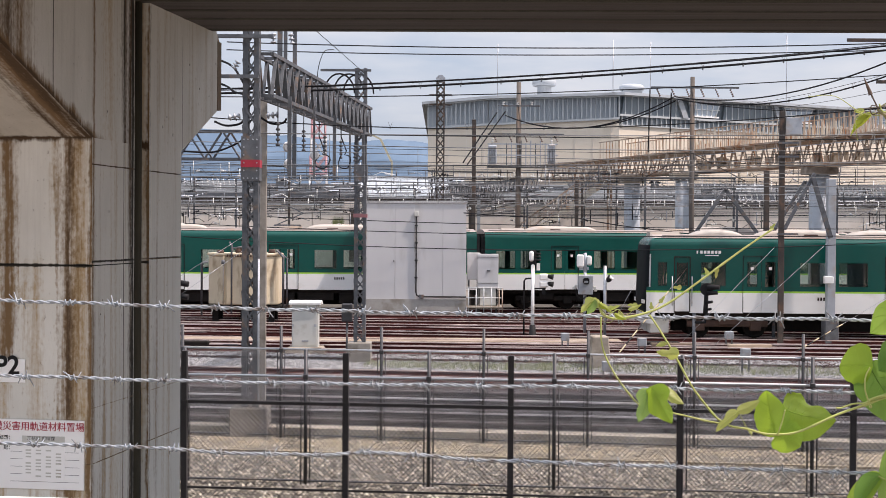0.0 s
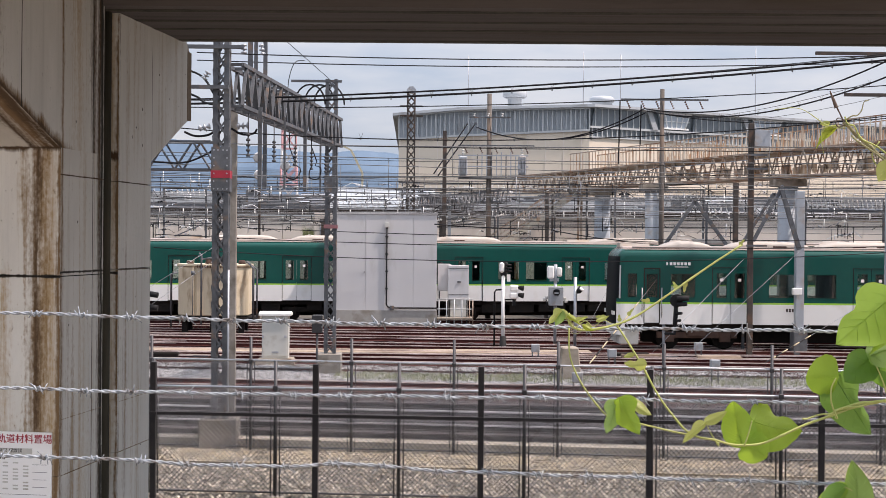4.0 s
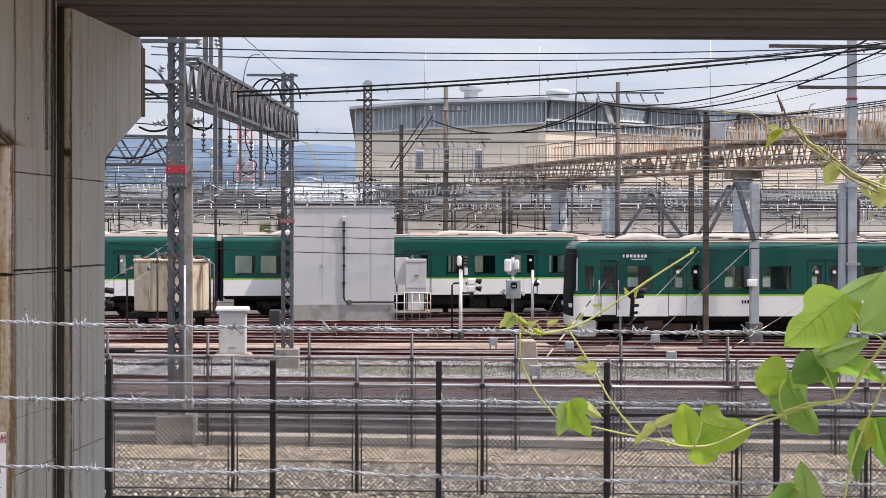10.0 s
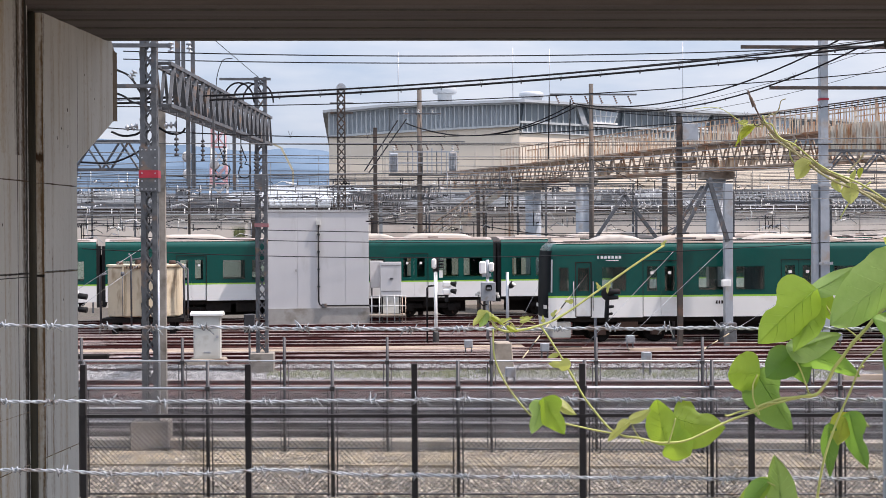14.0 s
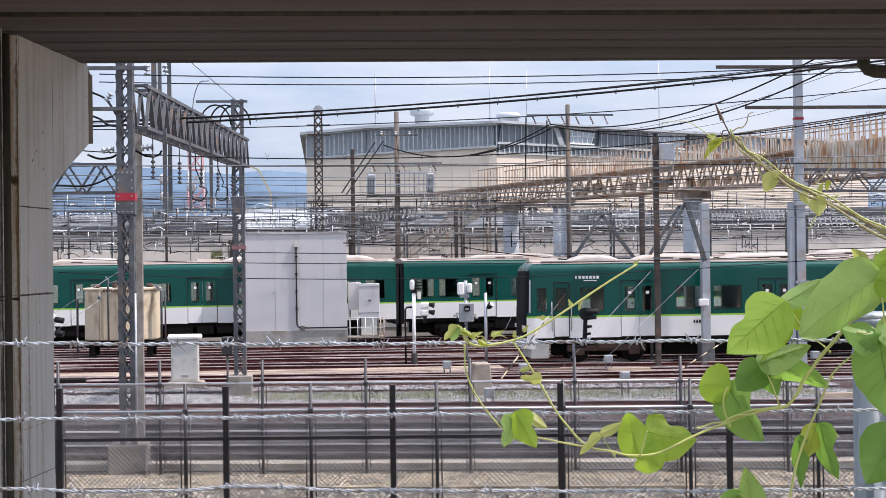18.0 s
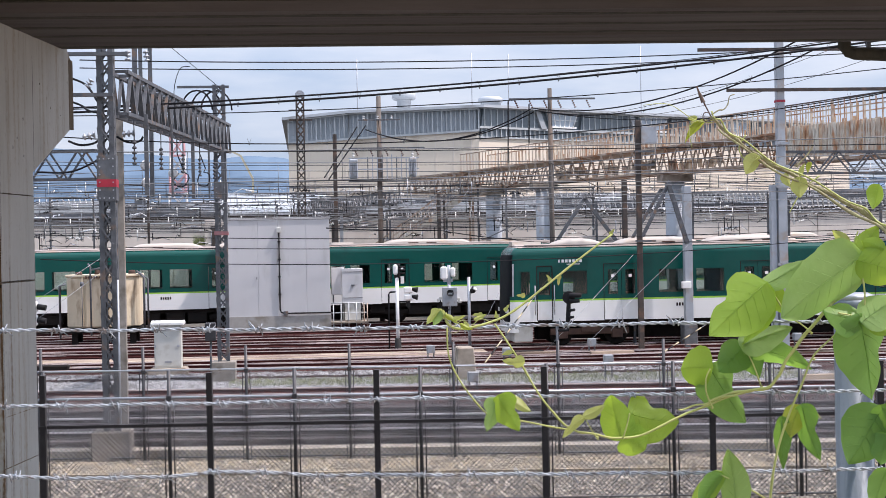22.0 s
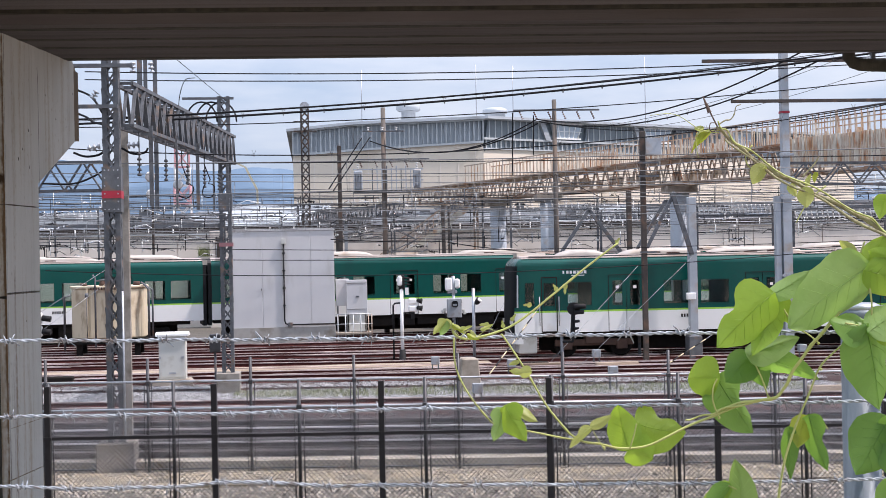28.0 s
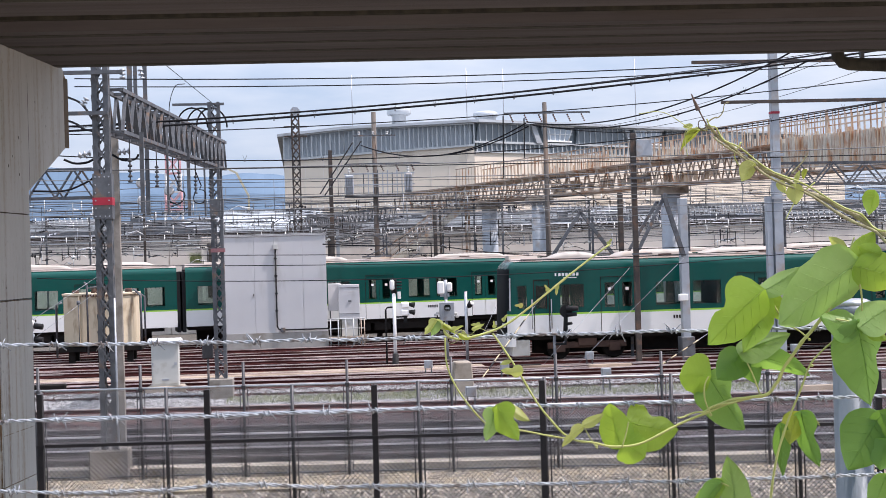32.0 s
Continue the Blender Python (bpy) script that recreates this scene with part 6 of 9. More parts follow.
            bm = B()
            ring_tube(bm, [(8.21, yo, 1.2), (8.21, yo, 2.3)], 0.018, 6)
            part("hand_rail", bm, "galv", th)
            bm = B()
            yo = y0 - 0.004 if s < 0 else y1 + 0.004
            box(bm, 6.30, 7.35, yo - 0.004, yo + 0.004, 3.02, 3.32, 0)
            sg = part("side_sign", bm, "green", th, "green sign panel with pale lettering bars")
            bm = B()
            yo2 = yo - 0.007 if s < 0 else yo + 0.007
            for k in range(6):
                box(bm, 6.42 + k * 0.135, 6.42 + k * 0.135 + 0.095, yo2 - 0.002, yo2 + 0.002, 3.14, 3.25)
            box(bm, 6.5, 7.0, yo2 - 0.002, yo2 + 0.002, 3.06, 3.09)
            box(bm, 7.26, 7.32, yo2 - 0.002, yo2 + 0.002, 3.14, 3.25)
            part("lettering", bm, "white", sg)
        # dark marking bars
        bm = B()
        yo = y0 - 0.004 if s < 0 else y1 + 0.004
        for k in range(5):
            box(bm, 2.36 + k * 0.105, 2.36 + k * 0.105 + 0.065, yo - 0.002, yo + 0.002, 1.43, 1.55)
        part("marking_bar", bm, "under", th)
    # roof: arched, with a rounded green shoulder
    top = [(-1.20, 3.70), (-1.0, 3.76), (-0.5, 3.83), (0, 3.85), (0.5, 3.83), (1.0, 3.76), (1.20, 3.70)]
    e = half - (0.30 if cab else 0)
    curve = [(1.39, 3.45), (1.383, 3.51), (1.365, 3.57), (1.33, 3.625), (1.28, 3.67), (1.21, 3.70)]
    for s in (-1, 1):
        bm = B()
        prism(bm, [(s * y, z) for y, z in curve + [(1.15, 3.66), (1.30, 3.45)]][::s], "x", -half, e)
        part("roof_shoulder", bm, "green", th)
        bm = B()
        box(bm, -half, e, s * 1.255 - 0.018, s * 1.255 + 0.018, 3.675, 3.712)
        part("rain_gutter", bm, "green", th)
    bm = B()
    prism(bm, top + [(1.15, 3.6), (-1.15, 3.6)], "x", -half, 8.1 if cab else e)
    part("roof", bm, "coachroof", th)
    dome = [(0.98, 0.0), (0.98, 0.22), (0.94, 0.30), (0.80, 0.35), (0.0, 0.375)]
    dome = dome + [(-y, z) for y, z in dome[-2::-1]]
    for c, l in cooler:
        bm = B()
        rings = [[bm.verts.new((c + x, y * w, 3.70 + z * h * 0.9)) for y, z in dome]
                 for x, w, h in ((-l / 2, 0.84, 0.2), (-l / 2 + 0.22, 0.93, 0.62), (-l / 2 + 0.5, 0.98, 0.9), (-l / 2 + 0.85, 1, 1), (l / 2 - 0.85, 1, 1), (l / 2 - 0.5, 0.98, 0.9), (l / 2 - 0.22, 0.93, 0.62), (l / 2, 0.84, 0.2))]
        for r0, r1 in zip(rings, rings[1:]):
            for k in range(len(dome) - 1):
                bm.faces.new((r0[k], r0[k + 1], r1[k + 1], r1[k])).smooth = True
        bm.faces.new(rings[0])
        bm.faces.new(rings[-1][::-1])
        ac = part("cooler", bm, "acunit", th, "cream domed cooler on the roof")
        for k in range(int((l - 1.8) / 0.9)):
            for s in (-1, 1):
                bm = B()
                x = c - l / 2 + 1.05 + k * 0.9
                bar(bm, (x, s * 0.975, 3.83), (x + 0.5, s * 0.975, 3.83), 0.03, 0.08)
                part("side_grille", bm, "underbrown", ac)
    for k in range(5):
        bm = B()
        c = -8 + k * 4.0 + 0.35
        if all(abs(c - q[0]) > q[1] / 2 + 0.5 for q in cooler):
            prism(bm, [(-0.5, 3.78), (-0.44, 3.93), (0.44, 3.93), (0.5, 3.78)], "x", c - 0.55, c + 0.55)
            part("roof_vent", bm, "acunit", th)
        else:
            bm.free()
    bm = B()
    for y in (-1.12, 1.12):
        ring_tube(bm, [(-half + 0.2, y, 3.79), (e - 0.3, y, 3.79)], 0.03, 5)
    part("roof_conduit", bm, "coachroof", th)
    for c in pantograph:
        pg = None
        for name, w, bars in (("base_frame", 0.065, [((-0.6, y, 3.98), (0.6, y, 3.98)) for y in (-0.55, 0.55)] + [((x, -0.58, 3.96), (x, 0.58, 3.96)) for x in (-0.6, 0.6)]),
                              ("lower_arm", 0.05, [((-0.5, 0, 4.0), (0.75, 0, 4.55))]),
                              ("upper_arm", 0.035, [((0.75, -0.1, 4.55), (-0.15, -0.35, 5.0)), ((0.75, 0.1, 4.55), (-0.15, 0.35, 5.0)), ((0.75, -0.12, 4.55), (0.75, 0.12, 4.55))]),
                              ("collector_head", 0.05, [((-0.25, -0.8, 5.0), (-0.25, 0.8, 5.0)), ((0.0, -0.8, 5.0), (0.0, 0.8, 5.0)), ((-0.27, 0, 4.98), (0.02, 0, 4.98))])):
            bm = B()
            for p, q in bars:
                bar(bm, (c + p[0], p[1], p[2]), (c + q[0], q[1], q[2]), w)
            ob = part(name, bm, "steel", th if pg is None else pg)
            pg = pg or ob
    # ends, floor, inside
    for s in (-1, 1):
        if cab and s > 0:
            continue
        bm = B()
        x = s * half
        side = [(-1.30, 0.95), (1.30, 0.95), (1.33, 3.45), (1.2, 3.62), (-1.2, 3.62), (-1.33, 3.45)]
        prism(bm, side, "x", x - s * 0.05, x)
        part("end_wall", bm, "under", th)
        bm = B()
        box(bm, min(x, x + s * 0.22), max(x, x + s * 0.22), -0.55, 0.55, 1.0, 3.1)
        part("gangway", bm, "black", th, "black corrugated gangway")
        bm = B()
        box(bm, min(x, x + s * 0.16), max(x, x + s * 0.16), -1.28, 1.28, 0.7, 3.52)
        part("end_curtain", bm, "black", th, "black curtain between the coaches")
    bm = B()
    box(bm, -half + 0.06, half - 0.45, -1.32, 1.32, 0.93, 1.06)
    part("floor", bm, "under", th)
    for s in (-1, 1):
        for a, b in ((-4.5, -0.75), (0.75, 4.5), (-8.2, -6.0), (6.0, 7.4 if cab else 8.2)):
            bm = B()
            y = s * 1.1
            box(bm, a, b, min(y - s * 0.25, y + s * 0.2), max(y - s * 0.25, y + s * 0.2), 1.4, 1.5)
            box(bm, a, b, min(y + s * 0.12, y + s * 0.2), max(y + s * 0.12, y + s * 0.2), 1.5, 1.93)
            part("bench", bm, "seat", th)
    bm = B()
    box(bm, -half + 0.06, half - 0.5, -1.2, 1.2, 3.3, 3.38)
    part("ceiling_panel", bm, "interior", th)
    # underframe
    bm = B()
    box(bm, -half + 0.1, half - 0.6, -1.2, 1.2, 0.78, 0.94)
    part("underframe", bm, "under", th)
    # dark filler added to close the bright gap under the coach, like shade
    bm = B()
    box(bm, -8.6, 8.0, -0.3, 0.3, 0.22, 0.8)
    part("centre_sill", bm, "under", th)
    rnd = random.Random(11)
    x = -4.6
    while x < 4.2:
        w = rnd.uniform(0.7, 1.7)
        bm = B()
        box(bm, x, x + w, -1.22, -0.35, rnd.uniform(0.28, 0.45), 0.8)
        part("equipment_box", bm, "underbrown" if rnd.random() < 0.45 and group == "parked train" else "under", th, bevel=0.03)
        x += w + rnd.uniform(0.12, 0.35)
    for c in (-6.1, 6.1):
        bm = B()
        for y in (-1.02, 1.02):
            box(bm, c - 1.5, c + 1.5, y - 0.06, y + 0.06, 0.42, 0.66)
            box(bm, c - 0.35, c + 0.35, y - 0.16, y + 0.16, 0.5, 0.9)
            for q in (-1.05, 1.05):
                box(bm, c + q - 0.2, c + q + 0.2, y - 0.12, y + 0.12, 0.28, 0.62)
        box(bm, c - 0.3, c + 0.3, -1.0, 1.0, 0.45, 0.7)
        part("bogie_frame", bm, "underbrown" if cab else "under", th, bevel=0.02)
        for q in (-1.05, 1.05):
            bm = B()
            for y in (-0.78, 0.78):
                ring_tube(bm, [(0, y - 0.07, 0), (0, y - 0.06, 0), (0, y + 0.06, 0), (0, y + 0.07, 0)], [0.36, 0.43, 0.43, 0.36], 20)
            ring_tube(bm, [(0, -0.8, 0), (0, 0.8, 0)], 0.08, 8)
            ws = part("wheelset", bm, "under", th)
            ws.matrix_basis = pose(c + q, 0, 0.43)
            bm = B()
            for y in (-0.86, 0.86):
                bar(bm, (-0.3, y, 0), (0.3, y, 0), 0.03, 0.06)
            part("wheel_hub", bm, "underbrown", ws)
            th_wheels.append((th, ws))
    if cab:
        # cab front: nearly flat, with tight rounded corners and a black windscreen
        bm = B()
        prof = [(1.39 * (math.copysign(abs(math.sin(a)) ** 0.62, a)), 0.42 * (max(0.0, math.cos(a)) ** 0.42)) for a in [radians(-90 + 180 * k / 26) for k in range(27)]]
        levels = [(0.55, 0.92, 1.0, 0), (0.95, 1.0, 1.0, 0), (1.70, 1.0, 1.0, 1), (1.765, 1.0, 1.0, 2), (1.90, 0.98, 1.0, 3), (3.12, 0.88, 1.0, 6), (3.34, 0.83, 1.0, 6), (3.45, 0.78, 1.0, 2), (3.54, 0.70, 0.985, 2), (3.62, 0.56, 0.955, 2), (3.68, 0.38, 0.90, 2), (3.72, 0.22, 0.82, 4), (3.80, 0.08, 0.55, 4), (3.85, 0.0, 0.2, 4)]
        rows = [[bm.verts.new((8.84 + d * k, y * w, z)) for y, d in prof] for z, k, w, _ in levels]
        for (l0, r0), r1 in zip(zip(levels, rows), rows[1:]):
            for j in range(len(prof) - 1):
                f = bm.faces.new((r0[j], r0[j + 1], r1[j + 1], r1[j]))
                f.smooth = True
                # pale grey corner strips hold the corner glass's reflection as colour
                f.material_index = 3 if l0[0] in (0.95, 1.70, 1.765) and 4 <= j <= 21 else (2 if j in (0, 25) else 5 if j in (1, 24) else 3) if l0[3] == 3 else (2 if j in (0, 1, 24, 25) else 3) if l0[3] == 6 else l0[3]
        part("cab_front", bm, ["coachwhite", "lime", "green", "cabglass", "coachroof", "trimgrey"], th, "flat cab front with a black windscreen and rounded corners")
        bm = B()
        prism(bm, [(-1.21, 3.69), (-1.0, 3.765), (-0.5, 3.835), (0, 3.855), (0.5, 3.835), (1.0, 3.765), (1.21, 3.69), (0, 3.64)], "x", 8.1, 8.85)
        part("cab_roof", bm, "coachroof", th)
        for y in (-1.0, 1.0):
            bm = B()
            box(bm, 9.1, 9.262, y - 0.2, y + 0.2, 1.28, 1.42)
            part("head_lamp", bm, "ceramic", th)
        bm = B()
        prism(bm, [(-1.25, 0.18), (1.25, 0.18), (1.3, 0.8), (-1.3, 0.8)], "x", 8.3, 9.0)
        part("skirt", bm, "cabgrey", th, bevel=0.04)
        bm = B()
        box(bm, 8.45, 8.50, -1.36, -1.30, 3.5, 3.75)
        ring_tube(bm, [(8.9, -1.42, 1.8), (8.98, -1.55, 2.2), (8.98, -1.55, 2.7)], 0.03, 6)
        part("mirror_arm", bm, "black", th)
    return th

th_wheels = []
NEAR_Y, NEAR_Z = 54.49, 0.25
RUN_TURN = math.atan(0.14)

def run_pose(s):
    """Place on the running track, s metres from the point x = 0."""
    return pose(s * math.cos(RUN_TURN), 69.85 + s * math.sin(RUN_TURN), 0.40, 0, 0, math.degrees(RUN_TURN))

def trains():
    near = pose(7.46 + 9.22, NEAR_Y, NEAR_Z, 0, 0, 180)
    coach("parked green and white commuter coach with black windscreen", near, cab=True, cooler=((6.4, 2.0), (3.3, 3.2), (-0.4, 3.6), (-5.6, 3.6)), group="parked train")
    coach("parked green and white commuter coach", pose(7.46 + 9.22 + 18.7, NEAR_Y, NEAR_Z, 0, 0, 180), cooler=((-4.6, 3.6), (4.6, 3.6)), group="parked train")
    for k in range(4):
        c = coach("green and white commuter coach in a moving train", run_pose(RUN0 + 18.7 * (k - 1.5)), cooler=((-5.2, 3.5), (2.75, 3.5), (6.65, 3.4)) if k < 2 else ((-3.4, 4.3), (4.8, 3.5)), pantograph=(0.2, ) if k in (0, 2) else (), group="moving train")
        RUNNERS.append((c, 18.7 * (k - 1.5)))

# how far the second joint between coaches lies from the point x = 0 of its track, in metres, by seconds
RUN = [(0, 20.35), (1, 19.57), (2, 18.76), (3, 17.93), (4, 17.1), (7, 14.45), (8, 13.42), (9, 12.36), (10, 11.4), (11, 10.42), (13, 8.24), (16, 5.37), (19, 2.59), (22.5, -0.43), (23, -0.87), (24, -1.81), (25, -2.7), (27.5, -4.7), (28, -5.04), (28.5, -5.28), (29, -5.44), (30, -5.71), (31, -5.87), (32, -5.87)]
RUN0 = RUN[0][1]
RUNNERS = []
trains()

# ---- barbed wire and vine ----
def barbed(barbs, knots, seed):
    """One strand: barbs at the given x, its height through the knots (x, z)."""
    rnd = random.Random(seed)
    x0, x1 = -1.3, 1.5
    y0 = 2.0
    def at(x):
        for (xa, za), (xb, zb) in zip(knots, knots[1:]):
            if x <= xb or (xb, zb) == knots[-1]:
                break
        return Vector((x, y0, za + (zb - za) * (x - xa) / (xb - xa) + 0.0006 * math.sin(x * 37 + seed)))
    th = thing("barbed_wire", "twisted galvanised barbed wire strand", "barbed wire", group="barbed wire strands")
    bm = B()
    n = 840
    for ph in (0, math.pi):
        pts = []
        for k in range(n + 1):
            x = x0 + (x1 - x0) * k / n
            a = x * 2 * math.pi / 0.030 + 0.8 * math.sin(x * 11 + seed) + ph
            pts.append(at(x) + Vector((0, math.cos(a) * 0.0013, math.sin(a) * 0.0013)))
        ring_tube(bm, pts, 0.0016, 5)
    part("strand", bm, "wiregrey", th)
    xs = list(barbs)
    while xs[0] > x0 + 0.08:
        xs.insert(0, xs[0] - rnd.uniform(0.066, 0.074))
    while xs[-1] < x1 - 0.08:
        xs.append(xs[-1] + rnd.uniform(0.066, 0.076))
    for x in xs:
        c = at(x)
        bm = B()
        lean = rnd.uniform(-0.5, 0.5)
        for q in (0, 1):
            pts = []
            for k in range(17):
                a = 2 * math.pi * 1.5 * k / 16 + 2.4 * q + lean
                pts.append(c + Vector((-0.005 + 0.010 * k / 16 + (q - 0.5) * 0.003, math.cos(a) * 0.0037, math.sin(a) * 0.0037)))
            a0, a1 = rnd.choice((1.2, 1.9, 4.4, 5.0)) + lean, rnd.choice((1.3, 1.8, 4.5, 5.1)) - lean
            r0, r1 = rnd.uniform(0.006, 0.0115), rnd.uniform(0.006, 0.0115)
            tip0 = pts[0] + Vector((rnd.uniform(-0.009, 0.002), math.cos(a0) * r0, math.sin(a0) * r0))
            tip1 = pts[-1] + Vector((rnd.uniform(-0.002, 0.009), math.cos(a1) * r1, math.sin(a1) * r1))
            ring_tube(bm, [tip0] + pts + [tip1], [0.0006] + [0.0011] * 17 + [0.0006], 5)
        part("barb", bm, "wiregrey", th)

def wires_near():
    barbed([-0.595, -0.525, -0.46, -0.392, -0.317, -0.25, -0.182, -0.115, -0.045, 0.028, 0.101, 0.174, 0.241, 0.313, 0.388, 0.468, 0.547], [(-1.3, 4.127), (-0.595, 4.0965), (-0.317, 4.0886), (-0.045, 4.0835), (0.241, 4.0795), (0.547, 4.078), (1.5, 4.064)], 1)
    barbed([-0.587, -0.52, -0.455, -0.391, -0.314, -0.24, -0.166, -0.096, -0.03, 0.05, 0.118, 0.183, 0.256, 0.325, 0.411, 0.482], [(-1.3, 4.022), (-0.587, 3.9911), (-0.391, 3.9861), (-0.096, 3.9823), (0.183, 3.9807), (0.482, 3.9767), (1.5, 3.966)], 2)
    barbed([-0.573, -0.51, -0.441, -0.379, -0.315, -0.245, -0.175, -0.108, -0.04, 0.04, 0.111, 0.179, 0.252, 0.322, 0.391, 0.473, 0.555], [(-1.3, 3.925), (-0.573, 3.8951), (-0.441, 3.8933), (-0.315, 3.8856), (-0.175, 3.8822), (-0.108, 3.888), (-0.04, 3.884), (0.04, 3.8776), (0.252, 3.8711), (0.555, 3.8632), (1.5, 3.85)], 3)
    bm = B()
    ring_tube(bm, [(0.826, 2.04, -0.2), (0.826, 2.04, 4.108)], 0.0275, 20)
    ps = solo("fence_post", bm, "bluepost", "dull blue-grey round steel fence post", "post")
    bm = B()
    ring_tube(bm, [(0.826, 2.04, 4.104), (0.826, 2.04, 4.110), (0.826, 2.04, 4.114)], [0.0305, 0.0305, 0.022], 20)
    part("cap", bm, "galv", ps)
    bm = B()
    ring_tube(bm, [(0.826, 2.04, 4.086), (0.826, 2.04, 4.104)], 0.0335, 20)
    part("collar", bm, "bluepost", ps, bevel=0.003)
    # a shorter post with a blue cap, and the white rail beside it
    bm = B()
    ring_tube(bm, [(0.072, 2.1, -0.2), (0.072, 2.1, 3.775)], 0.022, 16)
    ps = solo("fence_post", bm, "bluepost", "short steel fence post with a blue cap", "post")
    bm = B()
    ring_tube(bm, [(0.072, 2.1, z) for z in (3.755, 3.785, 3.796, 3.802, 3.804)], [0.030, 0.032, 0.027, 0.016, 0.004], 18)
    part("cap", bm, "bluecap", ps, "blue plastic cap")
    gr = thing("guard_rail", "white painted steel guard rail before the pier", "railing")
    bm = B()
    bar(bm, (-1.9, 2.6, 3.688), (0.35, 2.6, 3.644), 0.05, 0.08)
    part("rail", bm, "white", gr, bevel=0.008)
    for x in (-1.75, 0.25):
        bm = B()
        box(bm, x - 0.03, x + 0.03, 2.605, 2.655, -0.05, 3.64)
        part("post", bm, "white", gr, bevel=0.006)

wires_near()

# ---- overhead line ----
def span(name, label, p, q, sag, r, m="cable", n=24, group="", hangers=0):
    p, q = Vector(p), Vector(q)
    bm = B()
    def at(u):
        return p.lerp(q, u) + Vector((0, 0, -sag * 4 * u * (1 - u)))
    ring_tube(bm, [at(k / n) for k in range(n + 1)], r, 5)
    th = solo(name, bm, m, label, "cable", group)
    for k in range(hangers):
        u = (k + 0.5) / hangers
        c = at(u)
        bm = B()
        ring_tube(bm, [c + Vector((-0.012, 0, -r)), c + Vector((0.012, 0, -r))], r * 1.2, 6)
        ring_tube(bm, [c, c + Vector((-0.05, 0, 0.13))], 0.005, 4)
        ring_tube(bm, [c, c + Vector((0.05, 0, 0.13))], 0.005, 4)
        part("hanger", bm, "greyline", th)
    return th, at

def catenary(path, z, r=0.011, wire_sag=0.35, bay=38.0, start=-55):
    """Contact wire, messenger and droppers along one track."""
    th = thing("catenary", "grey contact wire hung from a messenger wire", "overhead line", group="overhead lines")
    pts_c, pts_m = [], []
    for k in range(73):
        x = start + 1.6 * k
        p, _ = along(path, min(x, 60))
        u = ((x - start) / bay) % 1.0
        pts_c.append(p + Vector((0, 0, z)))
        pts_m.append(p + Vector((0, 0, z + 0.95 - wire_sag * 4 * u * (1 - u))))
        if k % 2 == 1 and -16 < x < 24:
            bm = B()
            ring_tube(bm, [pts_c[-1], pts_m[-1]], 0.006, 4)
            part("dropper", bm, "copper", th)
    for name, pts in (("contact_wire", pts_c), ("messenger_wire", pts_m)):
        bm = B()
        ring_tube(bm, pts, r, 5)
        part(name, bm, "copper", th)

def portal(x, y0, y1, z, h, legs, m="galv", step=0.9, lean=0.0):
    """A catenary portal beam across the tracks, with drop posts, pull-off arms and insulators."""
    th = thing("catenary_portal", "grey lattice beam carrying overhead line fittings", "overhead line support", group="catenary portals")
    a, b = Vector((x, y0, z)), Vector((x + lean, y1, z))
    bm = B()
    truss(bm, a, b, h, 0.5, step, 0.06, 0.035)
    part("beam", bm, m, th)
    for f in legs:
        p = a.lerp(b, f)
        bm = B()
        box(bm, p.x - 0.09, p.x + 0.09, p.y - 0.09, p.y + 0.09, -0.1, z + 0.4)
        part("leg", bm, "palesteel", th)
    n = int((y1 - y0) / 4.3)
    for k in range(n):
        p = a.lerp(b, (k + 0.5) / n)
        bm = B()
        ring_tube(bm, [p + Vector((0, 0, -h)), p + Vector((0, 0, -h - 0.9))], 0.035, 6)
        ring_tube(bm, [p + Vector((0, 0, -h - 0.8)), p + Vector((1.5, 0, -h - 0.55))], 0.03, 6)
        ring_tube(bm, [p + Vector((0, 0, -h - 0.35)), p + Vector((1.1, 0, -h - 0.15))], 0.03, 6)
        part("pull_off_arm", bm, "steel", th)
        for q in (0.45, 0.75):
            bm = B()
            insulator(bm, p + Vector((q * 0.5, 0, -h - 0.85 + q * 0.2)), p + Vector((q, 0, -h - 0.75 + q * 0.2)), 0.07, 3)
            part("insulator", bm, "ceramic", th)
        bm = B()
        insulator(bm, p + Vector((-0.3, 0, 0.1)), p + Vector((-0.3, 0, 0.42)), 0.065, 3)
        part("insulator", bm, "ceramic", th)

